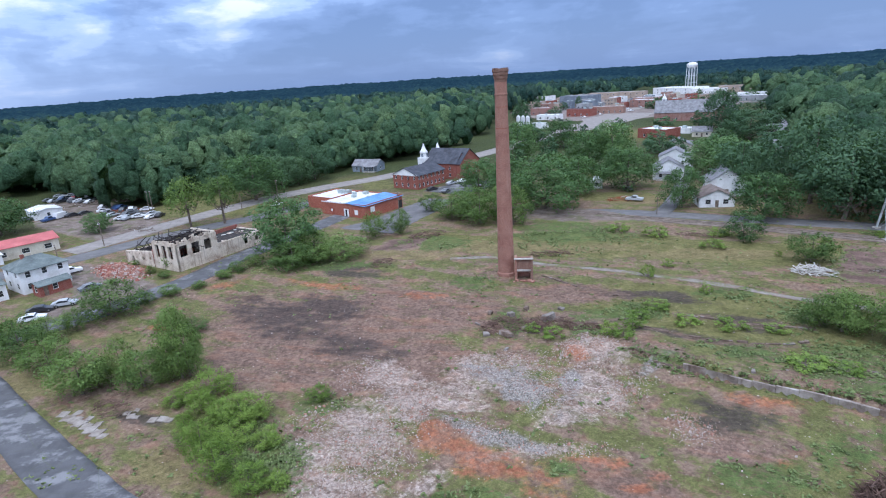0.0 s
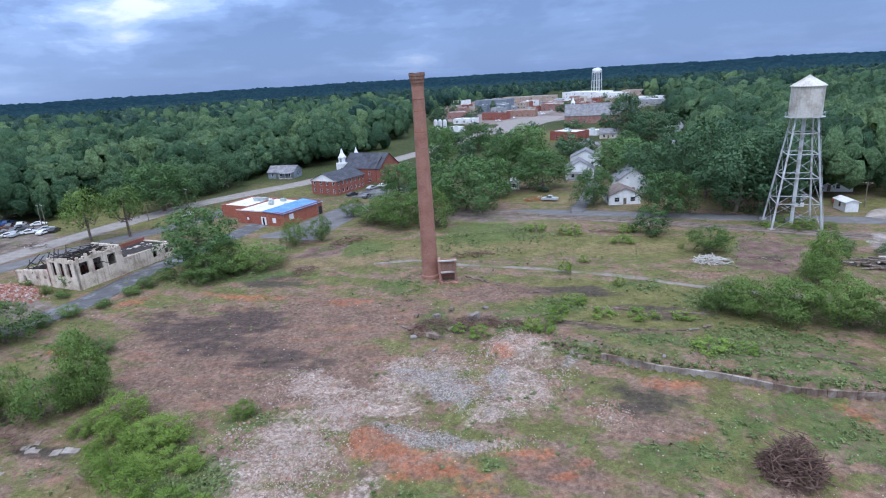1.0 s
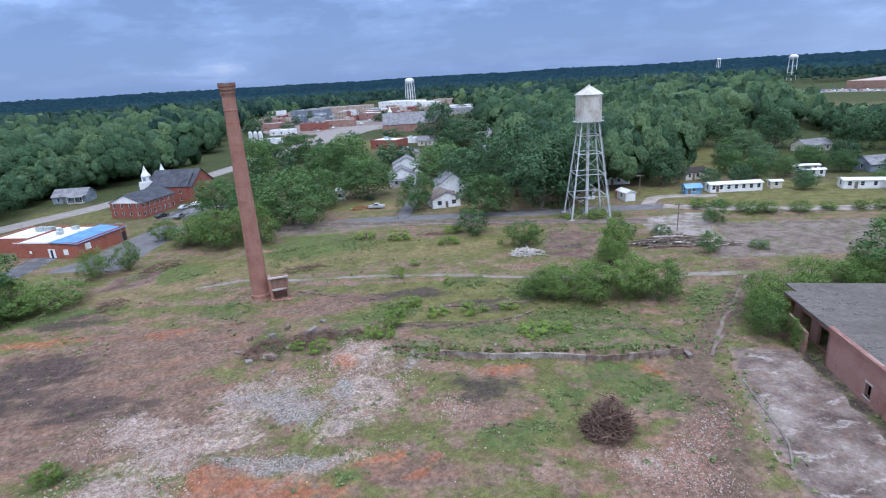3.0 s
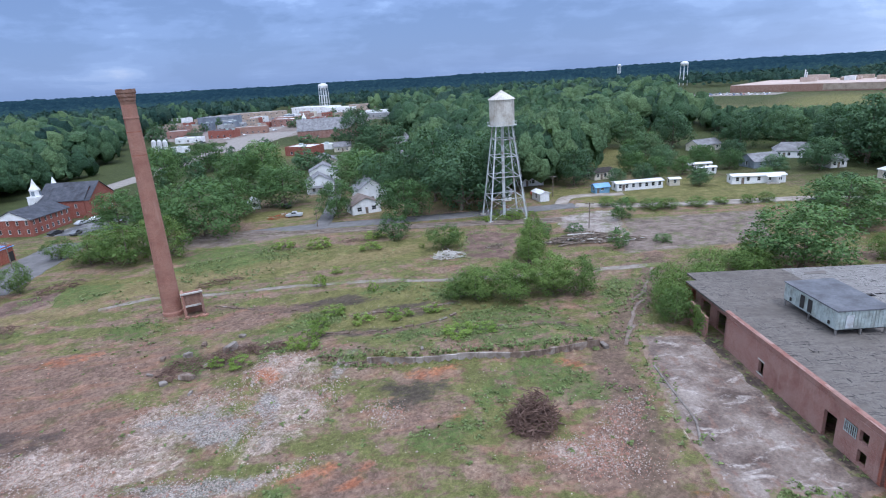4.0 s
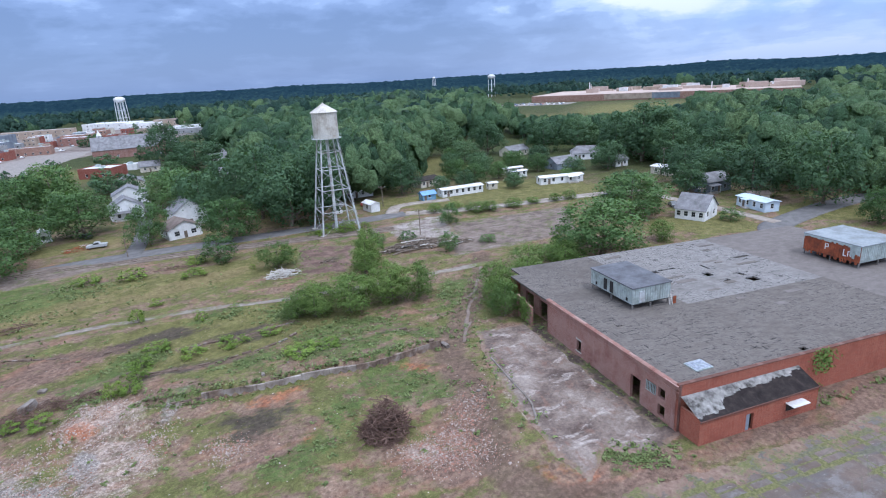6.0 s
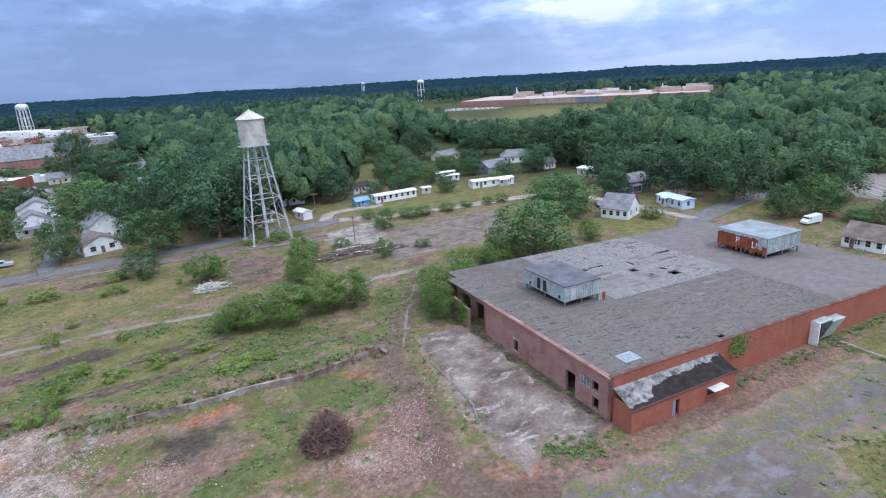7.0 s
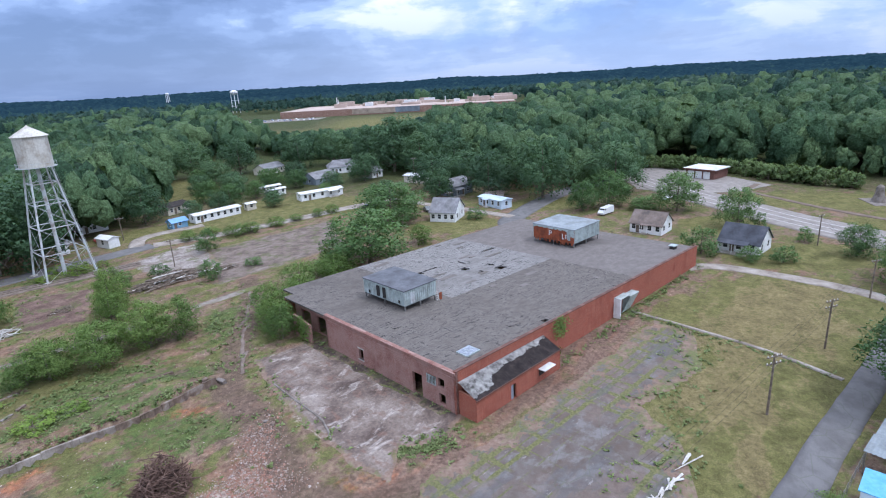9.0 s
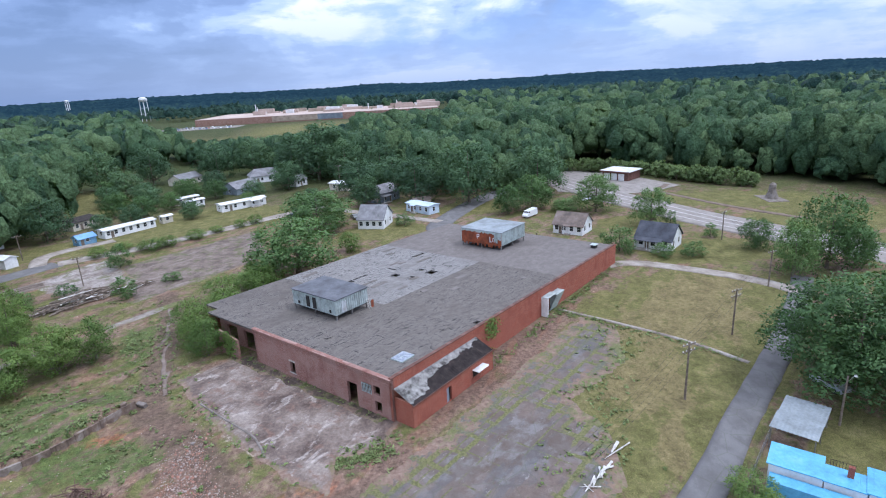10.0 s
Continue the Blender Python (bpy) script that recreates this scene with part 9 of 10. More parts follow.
home("brick church nave with a steep dark roof", (-6.0, 236.0), (9.0, 226.0), 16, 6.2, 11.4, "church_brick", "dark_shingle", 3, 3, False, name="church", category="church", storeys=2, win=0.9, door=False)
home("brick church transept gable", (7.4, 226.7), (12.8, 235.0), 12, 6.4, 10.2, "church_brick", "dark_shingle", 2, 2, True, name="church_transept", category="church", storeys=2, win=0.9, door=False)


def steeple(x, y, z, s, label):
    e = thing("steeple", label, "steeple", pose(x, y, 0, 0, 0, 40))
    part("tower", boxed(-2.0 * s, 2.0 * s, -2.0 * s, 2.0 * s, 0, z + 2.2 * s), M["white_siding"], e)
    bm = bmesh.new()
    lathe(bm, [(1.6 * s, z + 2.2 * s), (1.6 * s, z + 4.2 * s), (1.8 * s, z + 4.3 * s), (1.75 * s, z + 4.5 * s)], 8)
    part("belfry", bm, M["white_siding"], e)
    for k in range(4):
        part("louvre", boxed(-0.5 * s, 0.5 * s, -1.56 * s, -1.5 * s, z + 2.5 * s, z + 4.0 * s), M["grey_siding"], e, at=pose(0, 0, 0, 0, 0, 90 * k + 22.5))
    bm = bmesh.new()
    lathe(bm, [(1.7 * s, z + 4.5 * s), (0.9 * s, z + 5.8 * s), (0.08, z + 8.2 * s)], 8)
    part("spire", bm, M["white_siding"], e)


steeple(-5.5, 238.5, 6.0, 1.0, "white louvred church steeple with a spire")
steeple(0.5, 250.0, 5.5, 0.9, "second white church spire behind the roof")

shop = flat_block("roadside_shop", "small flat-roofed brick roadside shop with shuttered front", (220.6, -45.8), (213.7, -54.0), 10, 3.3, "dark_brick", "white_metal", 0, 0, category="shop", parapet=0.1)
m, w, d = place(220.6, -45.8, 213.7, -54.0, 10)
part("canopy", boxed(-w / 2 - 0.8, w / 2 + 0.8, -d / 2 - 1.0, d / 2 + 0.4, 3.42, 3.7), M["white_metal"], shop)
part("fascia", boxed(-w / 2 - 0.85, w / 2 + 0.85, -d / 2 - 1.06, -d / 2 - 1.01, 3.2, 3.68), M["dark_brick"], shop)
for k in range(3):
    part("shutter", boxed(-4.6 + 3 * k, -2.2 + 3 * k, -d / 2 - 0.08, -d / 2 - 0.01, 0.1, 2.7), M["white_siding"], shop)

# ---- yard beside the lane ----
carport = thing("carport", "open carport with pale ribbed metal roof sheets", "carport", pose(52.8, -30.7, 0, 0, 0, math.degrees(math.atan2(-8.1 / 10.6, -7 / 10.6)) + 0))
carport.matrix_basis = pose(54.2, -34.7, 0, 0, 0, math.degrees(math.atan2(-3.6, -2.8)))


def ribbed(w, d, z, drop, mat, parent, at):
    """One corrugated roof sheet: a folded strip with thickness."""
    bm = bmesh.new()
    k = int(w / 0.2)
    rows = []
    for i in range(k + 1):
        x, up = -w / 2 + w * i / k, 0.05 * (i % 2)
        rows.append([bm.verts.new((x, y, z + up - drop * (y / d + 0.5) + dz)) for y, dz in ((-d / 2, 0), (d / 2, 0), (d / 2, 0.03), (-d / 2, 0.03))])
    for p, q in zip(rows, rows[1:]):
        for i in range(4):
            j = (i + 1) % 4
            bm.faces.new((p[i], q[i], q[j], p[j]))
    return part("roof_sheet", bm, mat, parent, at=at)


ribbed(4.6, 4.2, 2.5, 0.25, M["weathered_tin"], carport, pose(0, 2.2, 0, 0, 0, 180))
ribbed(4.6, 3.6, 2.75, 0.2, M["weathered_tin"], carport, pose(0, -1.9, 0, 0, 0, 180))
cp = None
for x in (-2.1, 2.1):
    for y in (-3.5, 0.2, 4.0):
        if cp is None:
            cp = part("post", boxed(-0.06, 0.06, -0.06, 0.06, 0, 2.3), M["steel"], carport, at=pose(x, y, 0))
        else:
            again(cp, carport, pose(x, y, 0))
blue = thing("blue_trailer", "trailer home with a bright sky-blue painted roof", "trailer", pose(49.2, -29.3, 0, 0, 0, math.degrees(math.atan2(-0.85, -0.53))))
for x0, x1, y0, y1, z, mat in ((0, 4.6, -3.7, 0.0, 3.0, "sky_blue"), (4.6, 8.0, -3.7, -1.1, 2.9, "sky_blue"), (8.0, 18.0, -3.7, 0.3, 3.0, "sky_blue")):
    part("wall", boxed(x0 + 0.1, x1 - (0.0 if x1 < 18 else 0.1), y0 + 0.1, y1 - 0.1, 0, z - 0.02), M["white_siding"], blue)
    bm = bmesh.new()
    v = box(bm, x0 - 0.1, x1 + 0.002 * x0, y0 - 0.15, y1 + 0.1, z, z + 0.1)
    for q in v:
        q.co.z += 0.12 if abs(q.co.y - (y0 + y1) / 2) < 1.0 else 0
    part("roof", bm, M[mat], blue)
    for k in range(int((x1 - x0) / 0.8)):
        part("roof_seam", boxed(x0 + 0.4 + 0.8 * k, x0 + 0.44 + 0.8 * k, y0 - 0.1, y1 + 0.05, z + 0.1, z + 0.13), M[mat], blue)
part("wall", boxed(0.3, 18, -5.4, -3.85, 0, 2.2), M["sky_blue"], blue, "blue lean-to along the trailer")
part("chimney", boxed(6.4, 6.9, -2.2, -1.8, 3.0, 4.1), M["church_brick"], blue)
bm = bmesh.new()
for k in range(9):
    beam(bm, (5.0 + 0.25 * k, -0.7, 2.6), (5.0 + 0.25 * k, -0.7, 3.5), 0.02, 4)
beam(bm, (5.0, -0.7, 3.5), (7.0, -0.7, 3.5), 0.03, 4)
part("deck_rail", bm, M["char"], blue)
bm = bmesh.new()
for k in range(12):
    p = Vector((44.4, -24.6, 0)).lerp(Vector((57.6, -34.0, 0)), k / 11)
    beam(bm, p, p + Vector((0, 0, 1.3)), 0.04, 5)
for z in (0.3, 0.8, 1.25):
    beam(bm, (44.4, -24.6, z), (57.6, -34.0, z), 0.015, 3)
tagged(part("yard_fence", bm, M["steel"], None, "thin wire fence along the lane"), category="fence")
stonepile = thing("memorial_stone", "rough stone monument on a paved base in the park", "monument", pose(175.9, -88.9, 0))
part("base", boxed(-5, 5, -3, 3, 0, 0.12), M["concrete_dark"], stonepile)
bm = bmesh.new()
lathe(bm, [(2.0, 0.15), (1.5, 1.5), (1.1, 2.6), (1.0, 4.4), (0.4, 5.0), (0.0, 5.1)], 7)
part("stone", bm, M["concrete_dark"], stonepile)

# ---- downtown ----


M["tan_stucco"] = worn("tan_stucco", (0.36, 0.29, 0.23), (0.25, 0.2, 0.16), (0.44, 0.37, 0.3), 0.2, 2, 0.85)
M["grey_wall"] = worn("grey_render", (0.30, 0.31, 0.32), (0.2, 0.21, 0.22), (0.38, 0.39, 0.40), 0.2, 2, 0.85)
M["orange_brick"] = brick_mat("orange_brick", (0.30, 0.165, 0.125), (0.21, 0.115, 0.088), (0.37, 0.26, 0.21), 0.3)
M["town_roof"] = worn("dusty_flat_roof", (0.36, 0.35, 0.34), (0.24, 0.23, 0.22), (0.46, 0.45, 0.44), 0.15, 1.5, 0.9)
M["dull_white"] = worn("dull_white_roof", (0.64, 0.65, 0.66), (0.5, 0.5, 0.5), (0.72, 0.73, 0.74), 0.15, 1.5, 0.6)
M["teal_awning"] = plain("teal_awning", (0.10, 0.30, 0.33), 0.6)


def make_town():
    flat = [
        ("long low white store under the town water tower", (305.6, 799.6), (332, 742), 34, 8, "white_siding", "dull_white", 4),
        ("white store wing with a dark shop front", (333, 741), (368, 720), 30, 6, "white_siding", "dull_white", 6),
        ("blue-grey metal warehouse in town", (155.1, 706.6), (188, 680), 26, 9, "slate_wall", "grey_shingle", 0),
        ("white block at the edge of town", (128, 760), (144.1, 737.1), 18, 9, "white_siding", "dull_white", 0),
        ("pink brick store in town", (93.3, 553), (109.5, 546), 16, 6, "pink_brick", "town_roof", 3),
        ("dark red brick hall beside the car park", (117.9, 509), (135, 495), 14, 6, "church_brick", "dark_shingle", 4),
        ("orange brick shop row with awnings", (142, 520), (167.5, 506), 13, 6, "orange_brick", "town_roof", 6),
        ("long tan shop row on the far street", (205, 760), (268, 725), 18, 8, "tan_stucco", "town_roof", 10),
        ("pink brick corner shops in town", (197, 576), (214, 552), 14, 7, "pink_brick", "dull_white", 4),
        ("orange brick store with a pale roof", (212, 610), (232, 592), 15, 7, "orange_brick", "dull_white", 5),
    ]
    flat += [
        ("brick building with a bright white flat roof", (116.1, 324), (126, 309), 14, 5, "church_brick", "white_metal", 2),
        ("small white flat-roofed garage", (142, 334), (148, 328), 7, 3, "white_siding", "white_metal", 0),
        ("white container shed beside the silos", (70.3, 420), (79.8, 413.5), 7, 3.5, "white_siding", "dull_white", 0),
        ("low white workshop by the car park", (88, 492), (105, 481), 10, 4, "white_siding", "dull_white", 3),
        ("far tan brick row on the hill", (365, 735), (402, 716), 16, 8, "tan_stucco", "town_roof", 6),
        ("far brown shop row on the hill", (430, 800), (455, 770), 16, 8, "pink_brick", "brown_shingle", 5),
        ("long brown school wing on the hill", (464, 807), (484, 774), 16, 9, "pink_brick", "brown_shingle", 6),
        ("pale low shop with parked cars", (290, 570), (322, 548), 16, 5, "grey_wall", "dull_white", 5),
        ("white low store among trees", (322, 610), (350, 590), 15, 5, "white_siding", "dull_white", 4),
    ]
    rnd = random.Random(44)
    walls = ("church_brick", "orange_brick", "pink_brick", "tan_stucco", "grey_wall", "cream_siding", "slate_wall", "white_siding", "tan_stucco")
    names = {"church_brick": "red brick", "orange_brick": "orange brick", "pink_brick": "faded pink brick", "tan_stucco": "tan rendered", "grey_wall": "grey rendered", "cream_siding": "cream boarded", "slate_wall": "blue-grey metal", "white_siding": "white painted"}
    for street, (x0, y0, x1, y1, k) in enumerate(((150, 590, 215, 655, 6), (170, 560, 262, 640, 7), (110, 590, 178, 668, 6), (222, 640, 292, 690, 6), (228, 560, 306, 640, 6), (150, 740, 262, 800, 6), (100, 640, 150, 720, 5))):
        for i in range(k):
            u = (i + 0.5) / k
            x, y = x0 + (x1 - x0) * u + rnd.uniform(-5, 5), y0 + (y1 - y0) * u + rnd.uniform(-5, 5)
            w, d, h = rnd.uniform(8, 15), rnd.uniform(9, 14), rnd.choice((4, 5, 6, 7.2))
            wall, roof = rnd.choice(walls), rnd.choice(("town_roof", "dull_white", "dull_white", "grey_shingle", "town_roof", "dull_white"))
            t = radians(-38 + rnd.choice((0, 0, 0, 90)) + rnd.uniform(-4, 4))
            if t > 0.5:
                w, d, t = d, w, t - math.pi / 2
            c, sn = math.cos(t) * w / 2, math.sin(t) * w / 2
            flat.append((names[wall] + " flat-roofed shop on the town street", (x - c, y - sn), (x + c, y + sn), d, h, wall, roof, 3))
    for k, (label, a, b, d, h, wall, roof, n) in enumerate(flat):
        flat_block("town_building", label, a, b, d, h, wall, roof, n, 0, units=2, seed=k, group="downtown", storeys=2 if h > 6.5 else 1)
    home("large grey-roofed church in town", (160, 414), (205, 392), 20, 6, 14, "pink_brick", "grey_shingle", 5, 3, name="town_church", category="church", win=1.2)
    home("gabled church entrance wing in town", (190, 390), (203, 381), 12, 6, 11, "pink_brick", "grey_shingle", 2, 1, True, name="town_church", category="church", win=1.2)
    steeple(178, 442, 9, 1.1, "slim white town church steeple")
    for x, y, w, lab, wl, rf in ((142, 312, 9, "grey-roofed house near the church", "cream_siding", "grey_shingle"), (176, 300, 10, "white house near town", "white_siding", "grey_shingle"), (196, 318, 9, "white house among the town trees", "white_siding", "grey_shingle"), (212, 338, 10, "grey house among the town trees", "grey_siding", "grey_shingle"), (226, 322, 11, "white-roofed house near town", "white_siding", "dull_white"), (268, 330, 10, "pale house deep in the trees", "cream_siding", "grey_shingle"), (300, 312, 11, "white house deep in the trees", "white_siding", "grey_shingle")):
        home(lab, (x, y), (x + w, y - w * 0.5), 8, 3, 5.5, wl, rf, 2, 1)
    pad("town_ground", [(96, 470), (80, 600), (110, 760), (250, 820), (420, 770), (350, 640), (300, 540), (215, 470), (150, 440)], M["plot"], "dusty grey paved ground between the town buildings", 0.06, seed=40, jitter=2.0)
    pad("town_lot", [(92, 381), (118, 452), (121, 470), (150, 500), (172, 505), (190, 490), (170, 457), (140, 420), (112, 384)], M["highway"], "wide pale car park in town", 0.1, seed=41, jitter=1.0)
    strip("town_street", [(150, 500), (200, 560), (260, 625), (330, 690)], 13, M["highway"], "pale main street through the town", seed=42)
    strip("town_street_far", [(120, 580), (180, 655), (250, 720), (320, 770)], 11, M["lane"], "grey back street of the town", seed=43)
    strip("town_cross_street", [(100, 640), (180, 600), (260, 560), (340, 520)], 11, M["lane"], "grey cross street of the town", seed=45)
    for x, y in ((65.5, 446), (68.5, 442), (71.5, 438)):
        e = thing("silo", "white cylindrical silo beside a shed", "silo", pose(x, y, 0), "silos")
        bm = bmesh.new()
        lathe(bm, [(1.6, 0), (1.6, 7), (0.8, 8.2), (0, 8.4)], 16)
        part("shell", bm, M["dull_white"], e)
    trees = random.Random(52)
    rows = []
    while len(rows) < 64:
        a, r = radians(trees.uniform(7, 33)), trees.uniform(250, 760)
        x, y = r * math.sin(a), r * math.cos(a)
        lot = 85 < x < 195 and 375 < y < 510
        if lot or any(abs(x - (q[1][0] + q[2][0]) / 2) < 13 and abs(y - (q[1][1] + q[2][1]) / 2) < 13 for q in flat):
            continue
        rows.append((x, y, trees.uniform(7, 14), trees.uniform(8, 15)))
    plant("far", rows, "tree", "round green street tree in the town", "tree", "town trees")


make_town()


def far_tower(x, y, h, r, label):
    e = thing("town_water_tower", label, "water tower", pose(x, y, 0))
    bm = bmesh.new()
    lathe(bm, [(0, h - 1.15 * r), (0.5 * r, h - 1.1 * r), (0.9 * r, h - 0.85 * r), (r, h - 0.55 * r), (0.9 * r, h - 0.25 * r), (0.5 * r, h - 0.04 * r), (0, h)], 24)
    part("tank", bm, M["white_metal"], e)
    zt = h - 0.7 * r
    for k in range(6):
        a = 2 * math.pi * (k + 0.5) / 6
        bm = bmesh.new()
        beam(bm, (r * 1.05 * math.cos(a), r * 1.05 * math.sin(a), 0), (r * 0.9 * math.cos(a), r * 0.9 * math.sin(a), zt), 0.45, 6)
        part("leg", bm, M["white_metal"], e)
    bm = bmesh.new()
    beam(bm, (0, 0, 0), (0, 0, h - r), 0.9, 10)
    part("riser_pipe", bm, M["white_metal"], e)
    for z in (h * 0.3, h * 0.55):
        bm = bmesh.new()
        lathe(bm, [(r * 1.0, z), (r * 1.0, z + 0.35), (r * 1.0 - 0.3, z + 0.35), (r * 1.0 - 0.3, z), (r * 1.0, z)], 6)
        part("ring_strut", bm, M["white_metal"], e)


far_tower(361, 806, 39.5, 7.2, "white town water tower on tall legs")
far_tower(935, 578, 40.0, 7.0, "white water tower beyond the woods")
far_tower(1290, 985, 42.0, 4.6, "distant white water tower on the ridge")


def make_plant():
    a, b = (699, 369), (735, 60)
    m, w, d = place(*a, *b, 130)
    e = thing("factory_plant", "sprawling low brick factory with pale roof units", "factory", m)
    part("wall", boxed(-w / 2, w / 2, -d / 2, d / 2, 0, 8.0), M["orange_brick"], e, "long red brick outer wall")
    part("roof", boxed(-w / 2 + 0.3, w / 2 - 0.3, -d / 2 + 0.3, d / 2 - 0.3, 8.02, 8.4), M["pale_pink"], e, "pale pinkish flat roof")
    part("panel", boxed(-58, 0, -d / 2 - 0.3, -d / 2 - 0.02, 1.5, 8.2), M["tan_stucco"], e)
    part("panel", boxed(0, 32, -d / 2 - 0.3, -d / 2 - 0.02, 1.5, 8.2), M["slate_wall"], e)
    rnd = random.Random(14)
    for k in range(34):
        x, y = rnd.uniform(-w * 0.38, w * 0.47), rnd.uniform(-d * 0.2, d * 0.45)
        s, h = rnd.uniform(3, 16), rnd.uniform(2, 6.5)
        part("roof_unit", boxed(x - s, x + s, y - s * 0.4, y + s * 0.4, 8.3, 8.4 + h), M[rnd.choice(("pale_pink", "tan_stucco", "pale_pink", "dull_white"))], e)
    for x, h in ((-95, 22), (-93, 19), (60, 16), (100, 18)):
        bm = bmesh.new()
        beam(bm, (x, 0, 8), (x, 0, h), 0.6, 8)
        part("vent_stack", bm, M["white_siding"], e)
    pad("plant_lot", [(640, 415), (690, 372), (692, 300), (655, 296), (628, 370)], M["highway"], "pale car park in front of the factory", 0.1, seed=51)


M["pale_pink"] = worn("pale_wall_panel", (0.44, 0.35, 0.30), (0.34, 0.27, 0.23), (0.52, 0.43, 0.38), 0.05, 1, 0.8)
make_plant()

# ---- vehicles ----


def car_bodies(kind):
    """Side profile of body and cabin for a saloon, pick-up or van."""
    if kind == "van":
        return [(-2.8, 0.35), (2.75, 0.35), (2.85, 0.9), (2.3, 1.2), (1.75, 2.1), (-2.7, 2.3), (-2.85, 1.4)], [(1.3, 1.25), (2.2, 1.2), (1.7, 1.95), (1.3, 1.98)]
    if kind == "pickup":
        return [(-2.6, 0.4), (2.5, 0.4), (2.6, 0.95), (1.1, 1.1), (0.55, 1.7), (-0.7, 1.75), (-0.95, 1.1), (-2.65, 1.08)], [(-0.75, 1.12), (0.95, 1.12), (0.5, 1.62), (-0.65, 1.66)]
    return [(-2.3, 0.35), (2.25, 0.35), (2.35, 0.75), (1.15, 0.95), (0.45, 1.42), (-0.95, 1.44), (-1.65, 1.0), (-2.35, 0.92)], [(-1.4, 0.98), (0.95, 0.96), (0.4, 1.36), (-0.9, 1.38)]


def extrude(bm, prof, half, top_in=0.12):
    zs = [p[1] for p in prof]
    lo, hi = min(zs), max(zs)
    sides = [[bm.verts.new((x, s * (half - top_in * max(0.0, (z - lo) / (hi - lo) - 0.4)), z)) for x, z in prof] for s in (-1, 1)]
    bm.faces.new(sides[0])
    bm.faces.new(sides[1][::-1])
    for i in range(len(prof)):
        j = (i + 1) % len(prof)
        bm.faces.new((sides[0][j], sides[0][i], sides[1][i], sides[1][j]))


CAR_MESH = {}


def car(kind, colour, label, x, y, turn, group=""):
    key = (kind, colour)
    e = thing({"van": "van", "pickup": "pickup_truck"}.get(kind, "car"), label, {"van": "van", "pickup": "truck"}.get(kind, "car"), pose(x, y, gz(x, y) + 0.05, 0, 0, turn), group)
    if key not in CAR_MESH:
        prof, cab = car_bodies(kind)
        half = 0.95 if kind != "sedan" else 0.88
        bm = bmesh.new()
        extrude(bm, prof, half)
        bmesh.ops.bevel(bm, geom=bm.edges[:], offset=0.05, segments=1, affect="EDGES")
        body = part("body", bm, M[colour], e)
        bm = bmesh.new()
        extrude(bm, cab, half - 0.02, 0.02)
        glass = part("window_glass", bm, M["glass"], e)
        fr = max(p[0] for p in cab)
        bm = bmesh.new()
        box(bm, fr - 0.35, fr - 0.12, -half + 0.16, half - 0.16, cab[1][1] + 0.12, cab[2][1] - 0.02)
        shield = part("windscreen", bm, M["glass"], e)
        bm = bmesh.new()
        lathe(bm, [(0.0, -0.11), (0.3, -0.11), (0.34, -0.06), (0.34, 0.06), (0.3, 0.11), (0.0, 0.11)], 14)
        wheel = part("wheel", bm, M["tyre"], e)
        bm = bmesh.new()
        lathe(bm, [(0.0, -0.125), (0.18, -0.125), (0.18, 0.125), (0.0, 0.125)], 10)
        rim = part("rim", bm, M["steel"], wheel)
        CAR_MESH[key] = [body.data, glass.data, shield.data, wheel.data, rim.data, wheel, max(p[0] for p in prof) - 0.85]
        first = wheel
    else:
        first = None
        for nm, me in zip(("body", "window_glass", "windscreen"), CAR_MESH[key][:3]):
            o = new(nm, me)
            o.parent = e
    half = 0.8
    base = CAR_MESH[key][6]
    for i, (wx, wy) in enumerate(((base, half), (base, -half), (-base + 0.1, half), (-base + 0.1, -half))):
        at = pose(wx, wy, 0.34, 90, 0, 0)
        if first is not None and i == 0:
            first.matrix_basis = at
            continue
        o = new("wheel", CAR_MESH[key][3])
        o.parent, o.matrix_basis = e, at
        r = new("rim", CAR_MESH[key][4])
        r.parent = o


for nm, c in (("car_white", (0.72, 0.73, 0.74)), ("car_silver", (0.42, 0.44, 0.46)), ("car_black", (0.03, 0.03, 0.035)), ("car_blue", (0.05, 0.10, 0.24)), ("car_red", (0.32, 0.04, 0.035)), ("car_grey", (0.14, 0.15, 0.16))):
    M[nm] = plain(nm + "_paint", c, 0.28, 0.0, 0.6)
car("van", "car_white", "white panel van parked behind the mill", 162.9, -13.0, 143)
for k, (x, y, t, kind, c) in enumerate(((-149, 197.8, 30, "sedan", "car_grey"), (-139.1, 195.2, 70, "pickup", "car_blue"), (-137.3, 199.5, 80, "van", "car_white"), (-134.3, 200.8, 60, "sedan", "car_black"), (-131.0, 203.0, 50, "sedan", "car_black"), (-162.6, 246, 20, "sedan", "car_white"), (-160.0, 240.0, 40, "sedan", "car_grey"), (-168.0, 246, 25, "sedan", "car_silver"),
        (-148.6, 239.0, 35, "sedan", "car_white"), (-144.5, 241.5, 40, "sedan", "car_silver"), (-110.0, 189.1, 15, "sedan", "car_white"), (-105.0, 191.0, 20, "sedan", "car_white"), (-101.5, 194.2, 25, "sedan", "car_silver"), (-118.0, 205.0, 100, "sedan", "car_grey"), (-117.0, 196.0, 60, "sedan", "car_silver"), (-112.0, 199.0, 35, "pickup", "car_grey"), (-108.0, 203.0, 10, "sedan", "car_white"), (-123.0, 211.0, 70, "sedan", "car_blue"), (-155.0, 236.0, 80, "pickup", "car_red"))):
    car(kind, c, "worn car standing in the car yard", x, y, t, "cars in the yard")
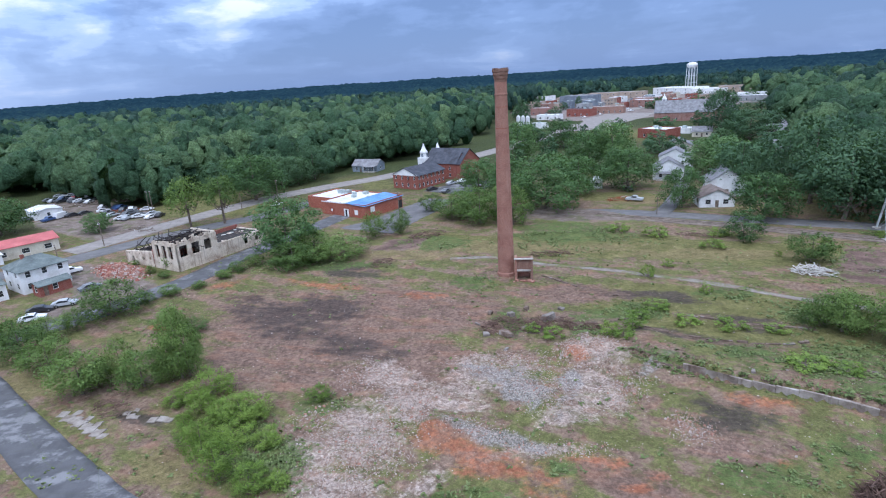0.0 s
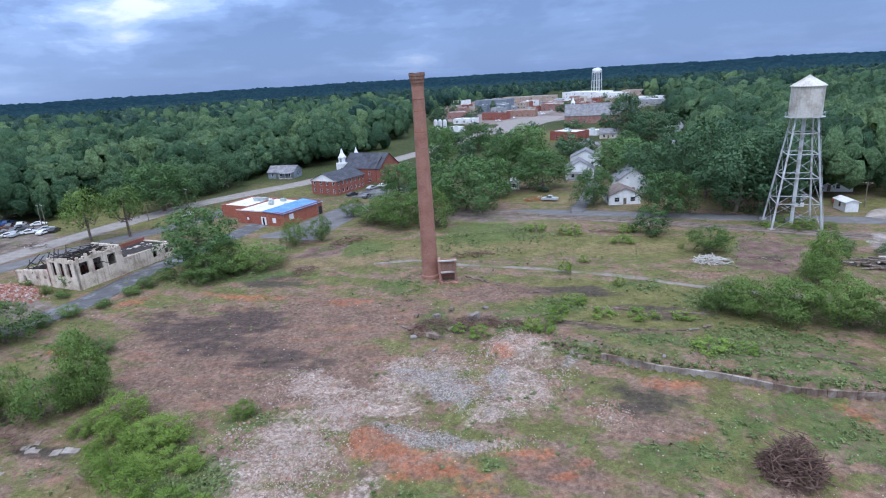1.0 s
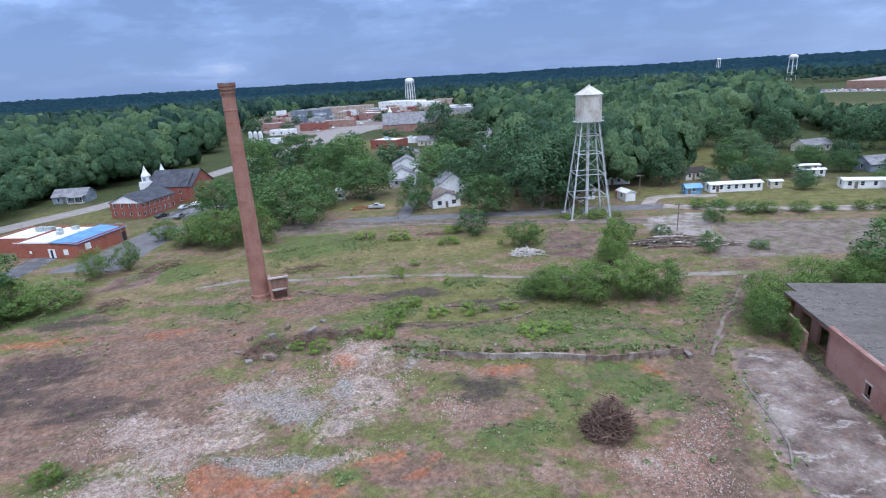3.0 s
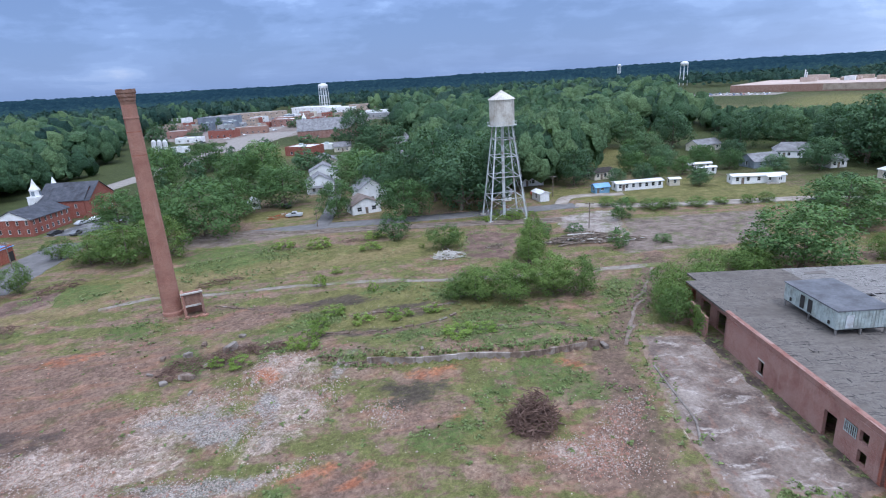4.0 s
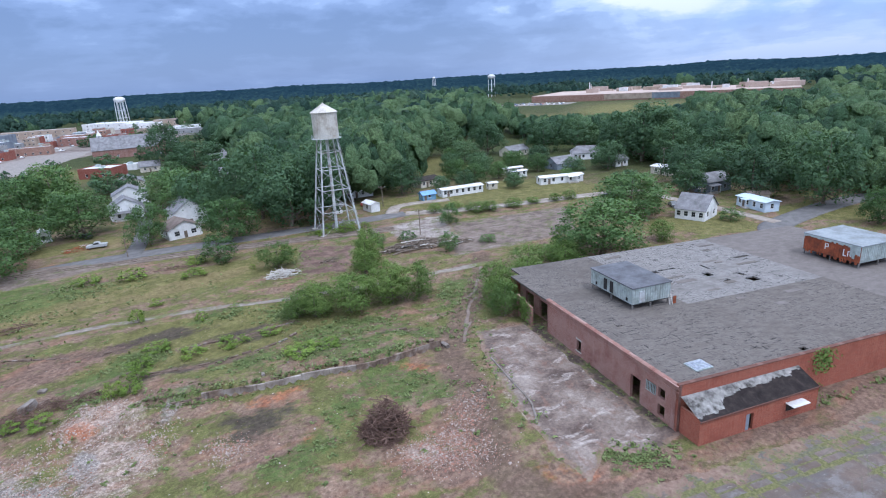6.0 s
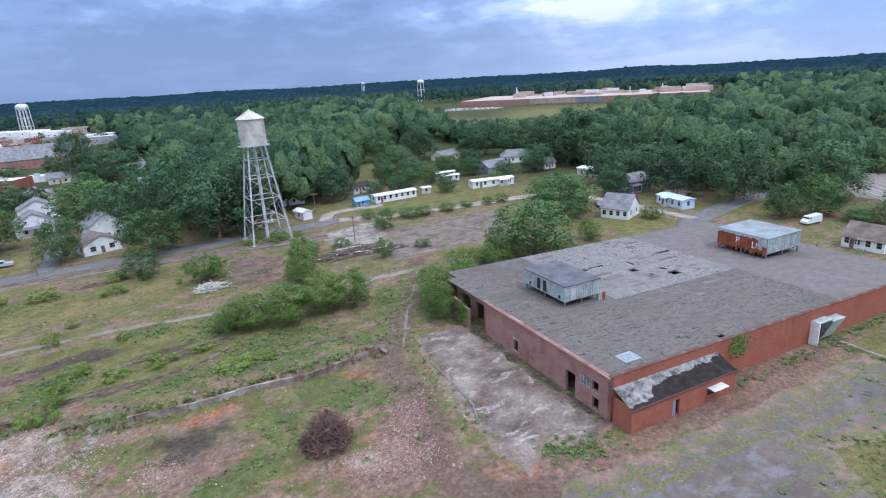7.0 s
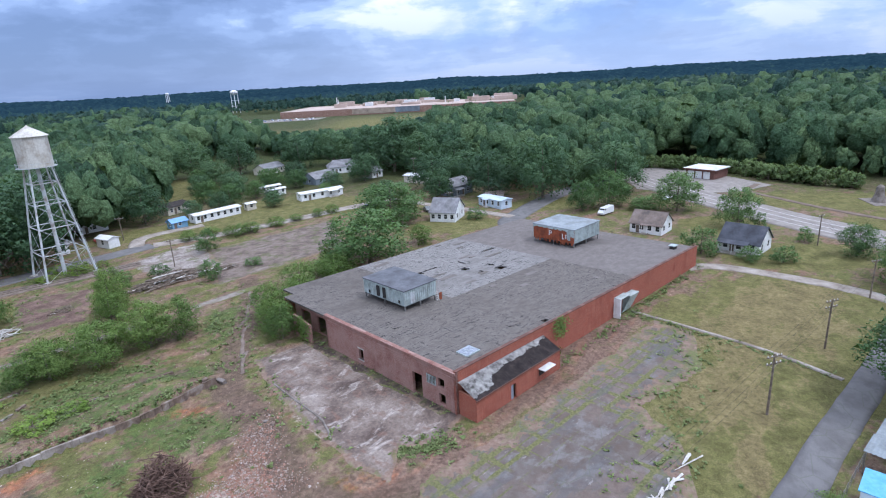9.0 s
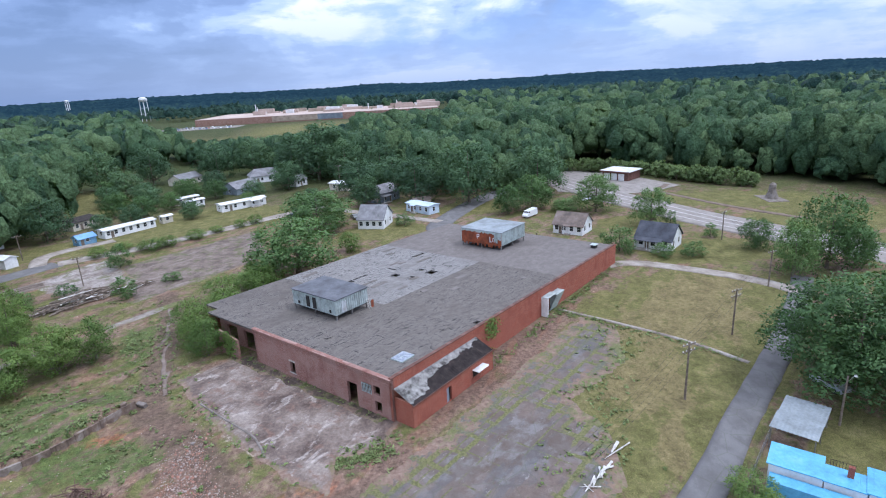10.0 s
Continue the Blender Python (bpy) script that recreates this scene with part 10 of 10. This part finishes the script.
for x, y, t, kind, c, lab in ((-78.5, 117.0, 50, "sedan", "car_grey", "dark grey car parked beside the alley"), (-81.5, 105.0, 25, "sedan", "car_black", "black car parked by the white house"), (-78.3, 107.8, 20, "sedan", "car_silver", "silver car parked by the white house"), (-80.0, 100.5, 20, "sedan", "car_white", "white car half hidden by bushes"), (-91.0, 130.0, 45, "pickup", "car_white", "white pick-up parked by the street"),
        (-2.6, 206.0, 40, "sedan", "car_black", "black car in the church car park"), (2.5, 200.5, 60, "sedan", "car_grey", "grey car in the church car park"), (5.0, 215.5, 40, "sedan", "car_silver", "silver car in the church car park"), (9.5, 219.0, 40, "sedan", "car_white", "white car in the church car park"), (60.0, 168.0, 150, "pickup", "car_silver", "silver pick-up parked on the lawn"), (63.0, 183.0, 100, "sedan", "car_black", "dark car on the side street"),
        (131.5, 131.5, 150, "pickup", "car_red", "rusty red pick-up on the grass"), (182.3, -33.0, 140, "sedan", "car_white", "white car on the highway verge"), (64.8, -44.0, 20, "sedan", "car_silver", "silver car under the big tree"), (197.5, 92.0, 40, "sedan", "car_blue", "blue car beside a trailer"), (172.0, 63.5, 60, "sedan", "car_black", "black car beside the gravel street"), (168.0, 42.0, 30, "sedan", "car_grey", "grey car under the trees"), (240.0, 108.0, 30, "sedan", "car_silver", "silver car by the bungalow"), (228.0, 108.0, 50, "pickup", "car_black", "dark pick-up by the shack"), (-58.0, 196.0, 50, "sedan", "car_white", "white car behind the ruin")):
    car(kind, c, lab, x, y, t)
rnd = random.Random(31)
for k in range(26):
    car("sedan", rnd.choice(("car_white", "car_silver", "car_black", "car_blue", "car_red", "car_grey")), "car in the factory car park", 650 + rnd.uniform(-3, 3) + (k % 3) * 12, 304 + k * 2.8, 20, "factory car park")
for k in range(22):
    u = k / 22
    car(rnd.choice(("sedan", "sedan", "pickup")), rnd.choice(("car_white", "car_silver", "car_black", "car_red", "car_white")), "car parked in town", 100 + 190 * u + rnd.uniform(-12, 12), 480 + 150 * u + rnd.uniform(-22, 22), rnd.uniform(0, 180), "cars in town")
yard_rnd = random.Random(66)
for k in range(26):
    u = k / 25
    cx, cy = (-166 + 40 * u, 240 - 22 * u) if k < 15 else (-128 + 30 * (k - 15) / 10, 212 - 26 * (k - 15) / 10)
    car(yard_rnd.choice(("sedan", "sedan", "pickup")), yard_rnd.choice(("car_white", "car_silver", "car_grey", "car_grey", "car_black", "car_blue", "car_white")), "old car crowded into the car yard", cx + yard_rnd.uniform(-2.5, 2.5), cy + yard_rnd.uniform(-3, 3) + (4 if k % 2 else -2), yard_rnd.uniform(20, 100), "cars in the yard")
heap_of("scrap_heap", "heap of rusty scrap behind the workshop", -155.0, 218.0, 8, 3.0, 1.8, 80, 3.0, 0.14, "rust", 36, -20, "scrap heap", flat=0.3)
heap_of("scrap_heap", "low scatter of boards on the dirt yard", -95.0, 173.0, 7, 2.2, 0.4, 50, 2.4, 0.07, "timber", 37, -30, "scrap heap", flat=0.1)
heap_of("scrap_heap", "long heap of mixed scrap metal and planks", -135.0, 224.0, 14, 3.5, 1.6, 120, 3.0, 0.12, "timber", 33, 20, "scrap heap", flat=0.3)
heap_of("scrap_heap", "rusty scrap spread over the car yard", -120.0, 203.0, 8, 4.0, 1.0, 70, 2.4, 0.12, "rust", 34, 30, "scrap heap", flat=0.3)
heap_of("brush_pile", "reddish heap of broken timber on the lawn", 57.0, 171.0, 4.5, 3.0, 1.1, 70, 2.8, 0.07, "rust", 35, 0, "brush pile")

# ---- creeper on the mill ----


def creeper(m, w, h, d, n, seed):
    rng = np.random.default_rng(seed)
    p = np.stack([rng.normal(0, w / 4, n), rng.uniform(-d, 0.02, n), h * rng.beta(1.6, 1.3, n)], 1)
    out = np.tile(np.array([[0.0, -1.0, 0.3]]), (n, 1))
    v, soft = quads(rng, p, out, 0.16)
    tint = np.repeat(np.clip(0.55 + rng.normal(size=n) * 0.18, 0, 1), 4)
    me = grid_mesh("creeper", v, np.arange(len(v)).reshape(-1, 4), M["leaf_bush"], False, {"tint": tint}, None, soft)
    ob = new("creeper", me)
    ob.matrix_basis = m
    tagged(ob, "bright green creeper hanging on the brick wall", "creeper")


creeper(MILL @ pose(22.3, -0.03, 2.2), 4.2, 3.6, 0.3, 420, 1)
creeper(MILL @ pose(-1.25, JOG + 5.2, 0, 0, 0, 270), 4.0, 4.4, 0.5, 700, 2)
creeper(MILL @ pose(17.9, -2.2, 0, 0, 0, 90), 2.0, 3.4, 0.3, 160, 3)
creeper(pose(-62.5, 126, 0, 0, 0, 327) @ pose(-5, 0, 0), 3.0, 3.0, 0.5, 300, 4)
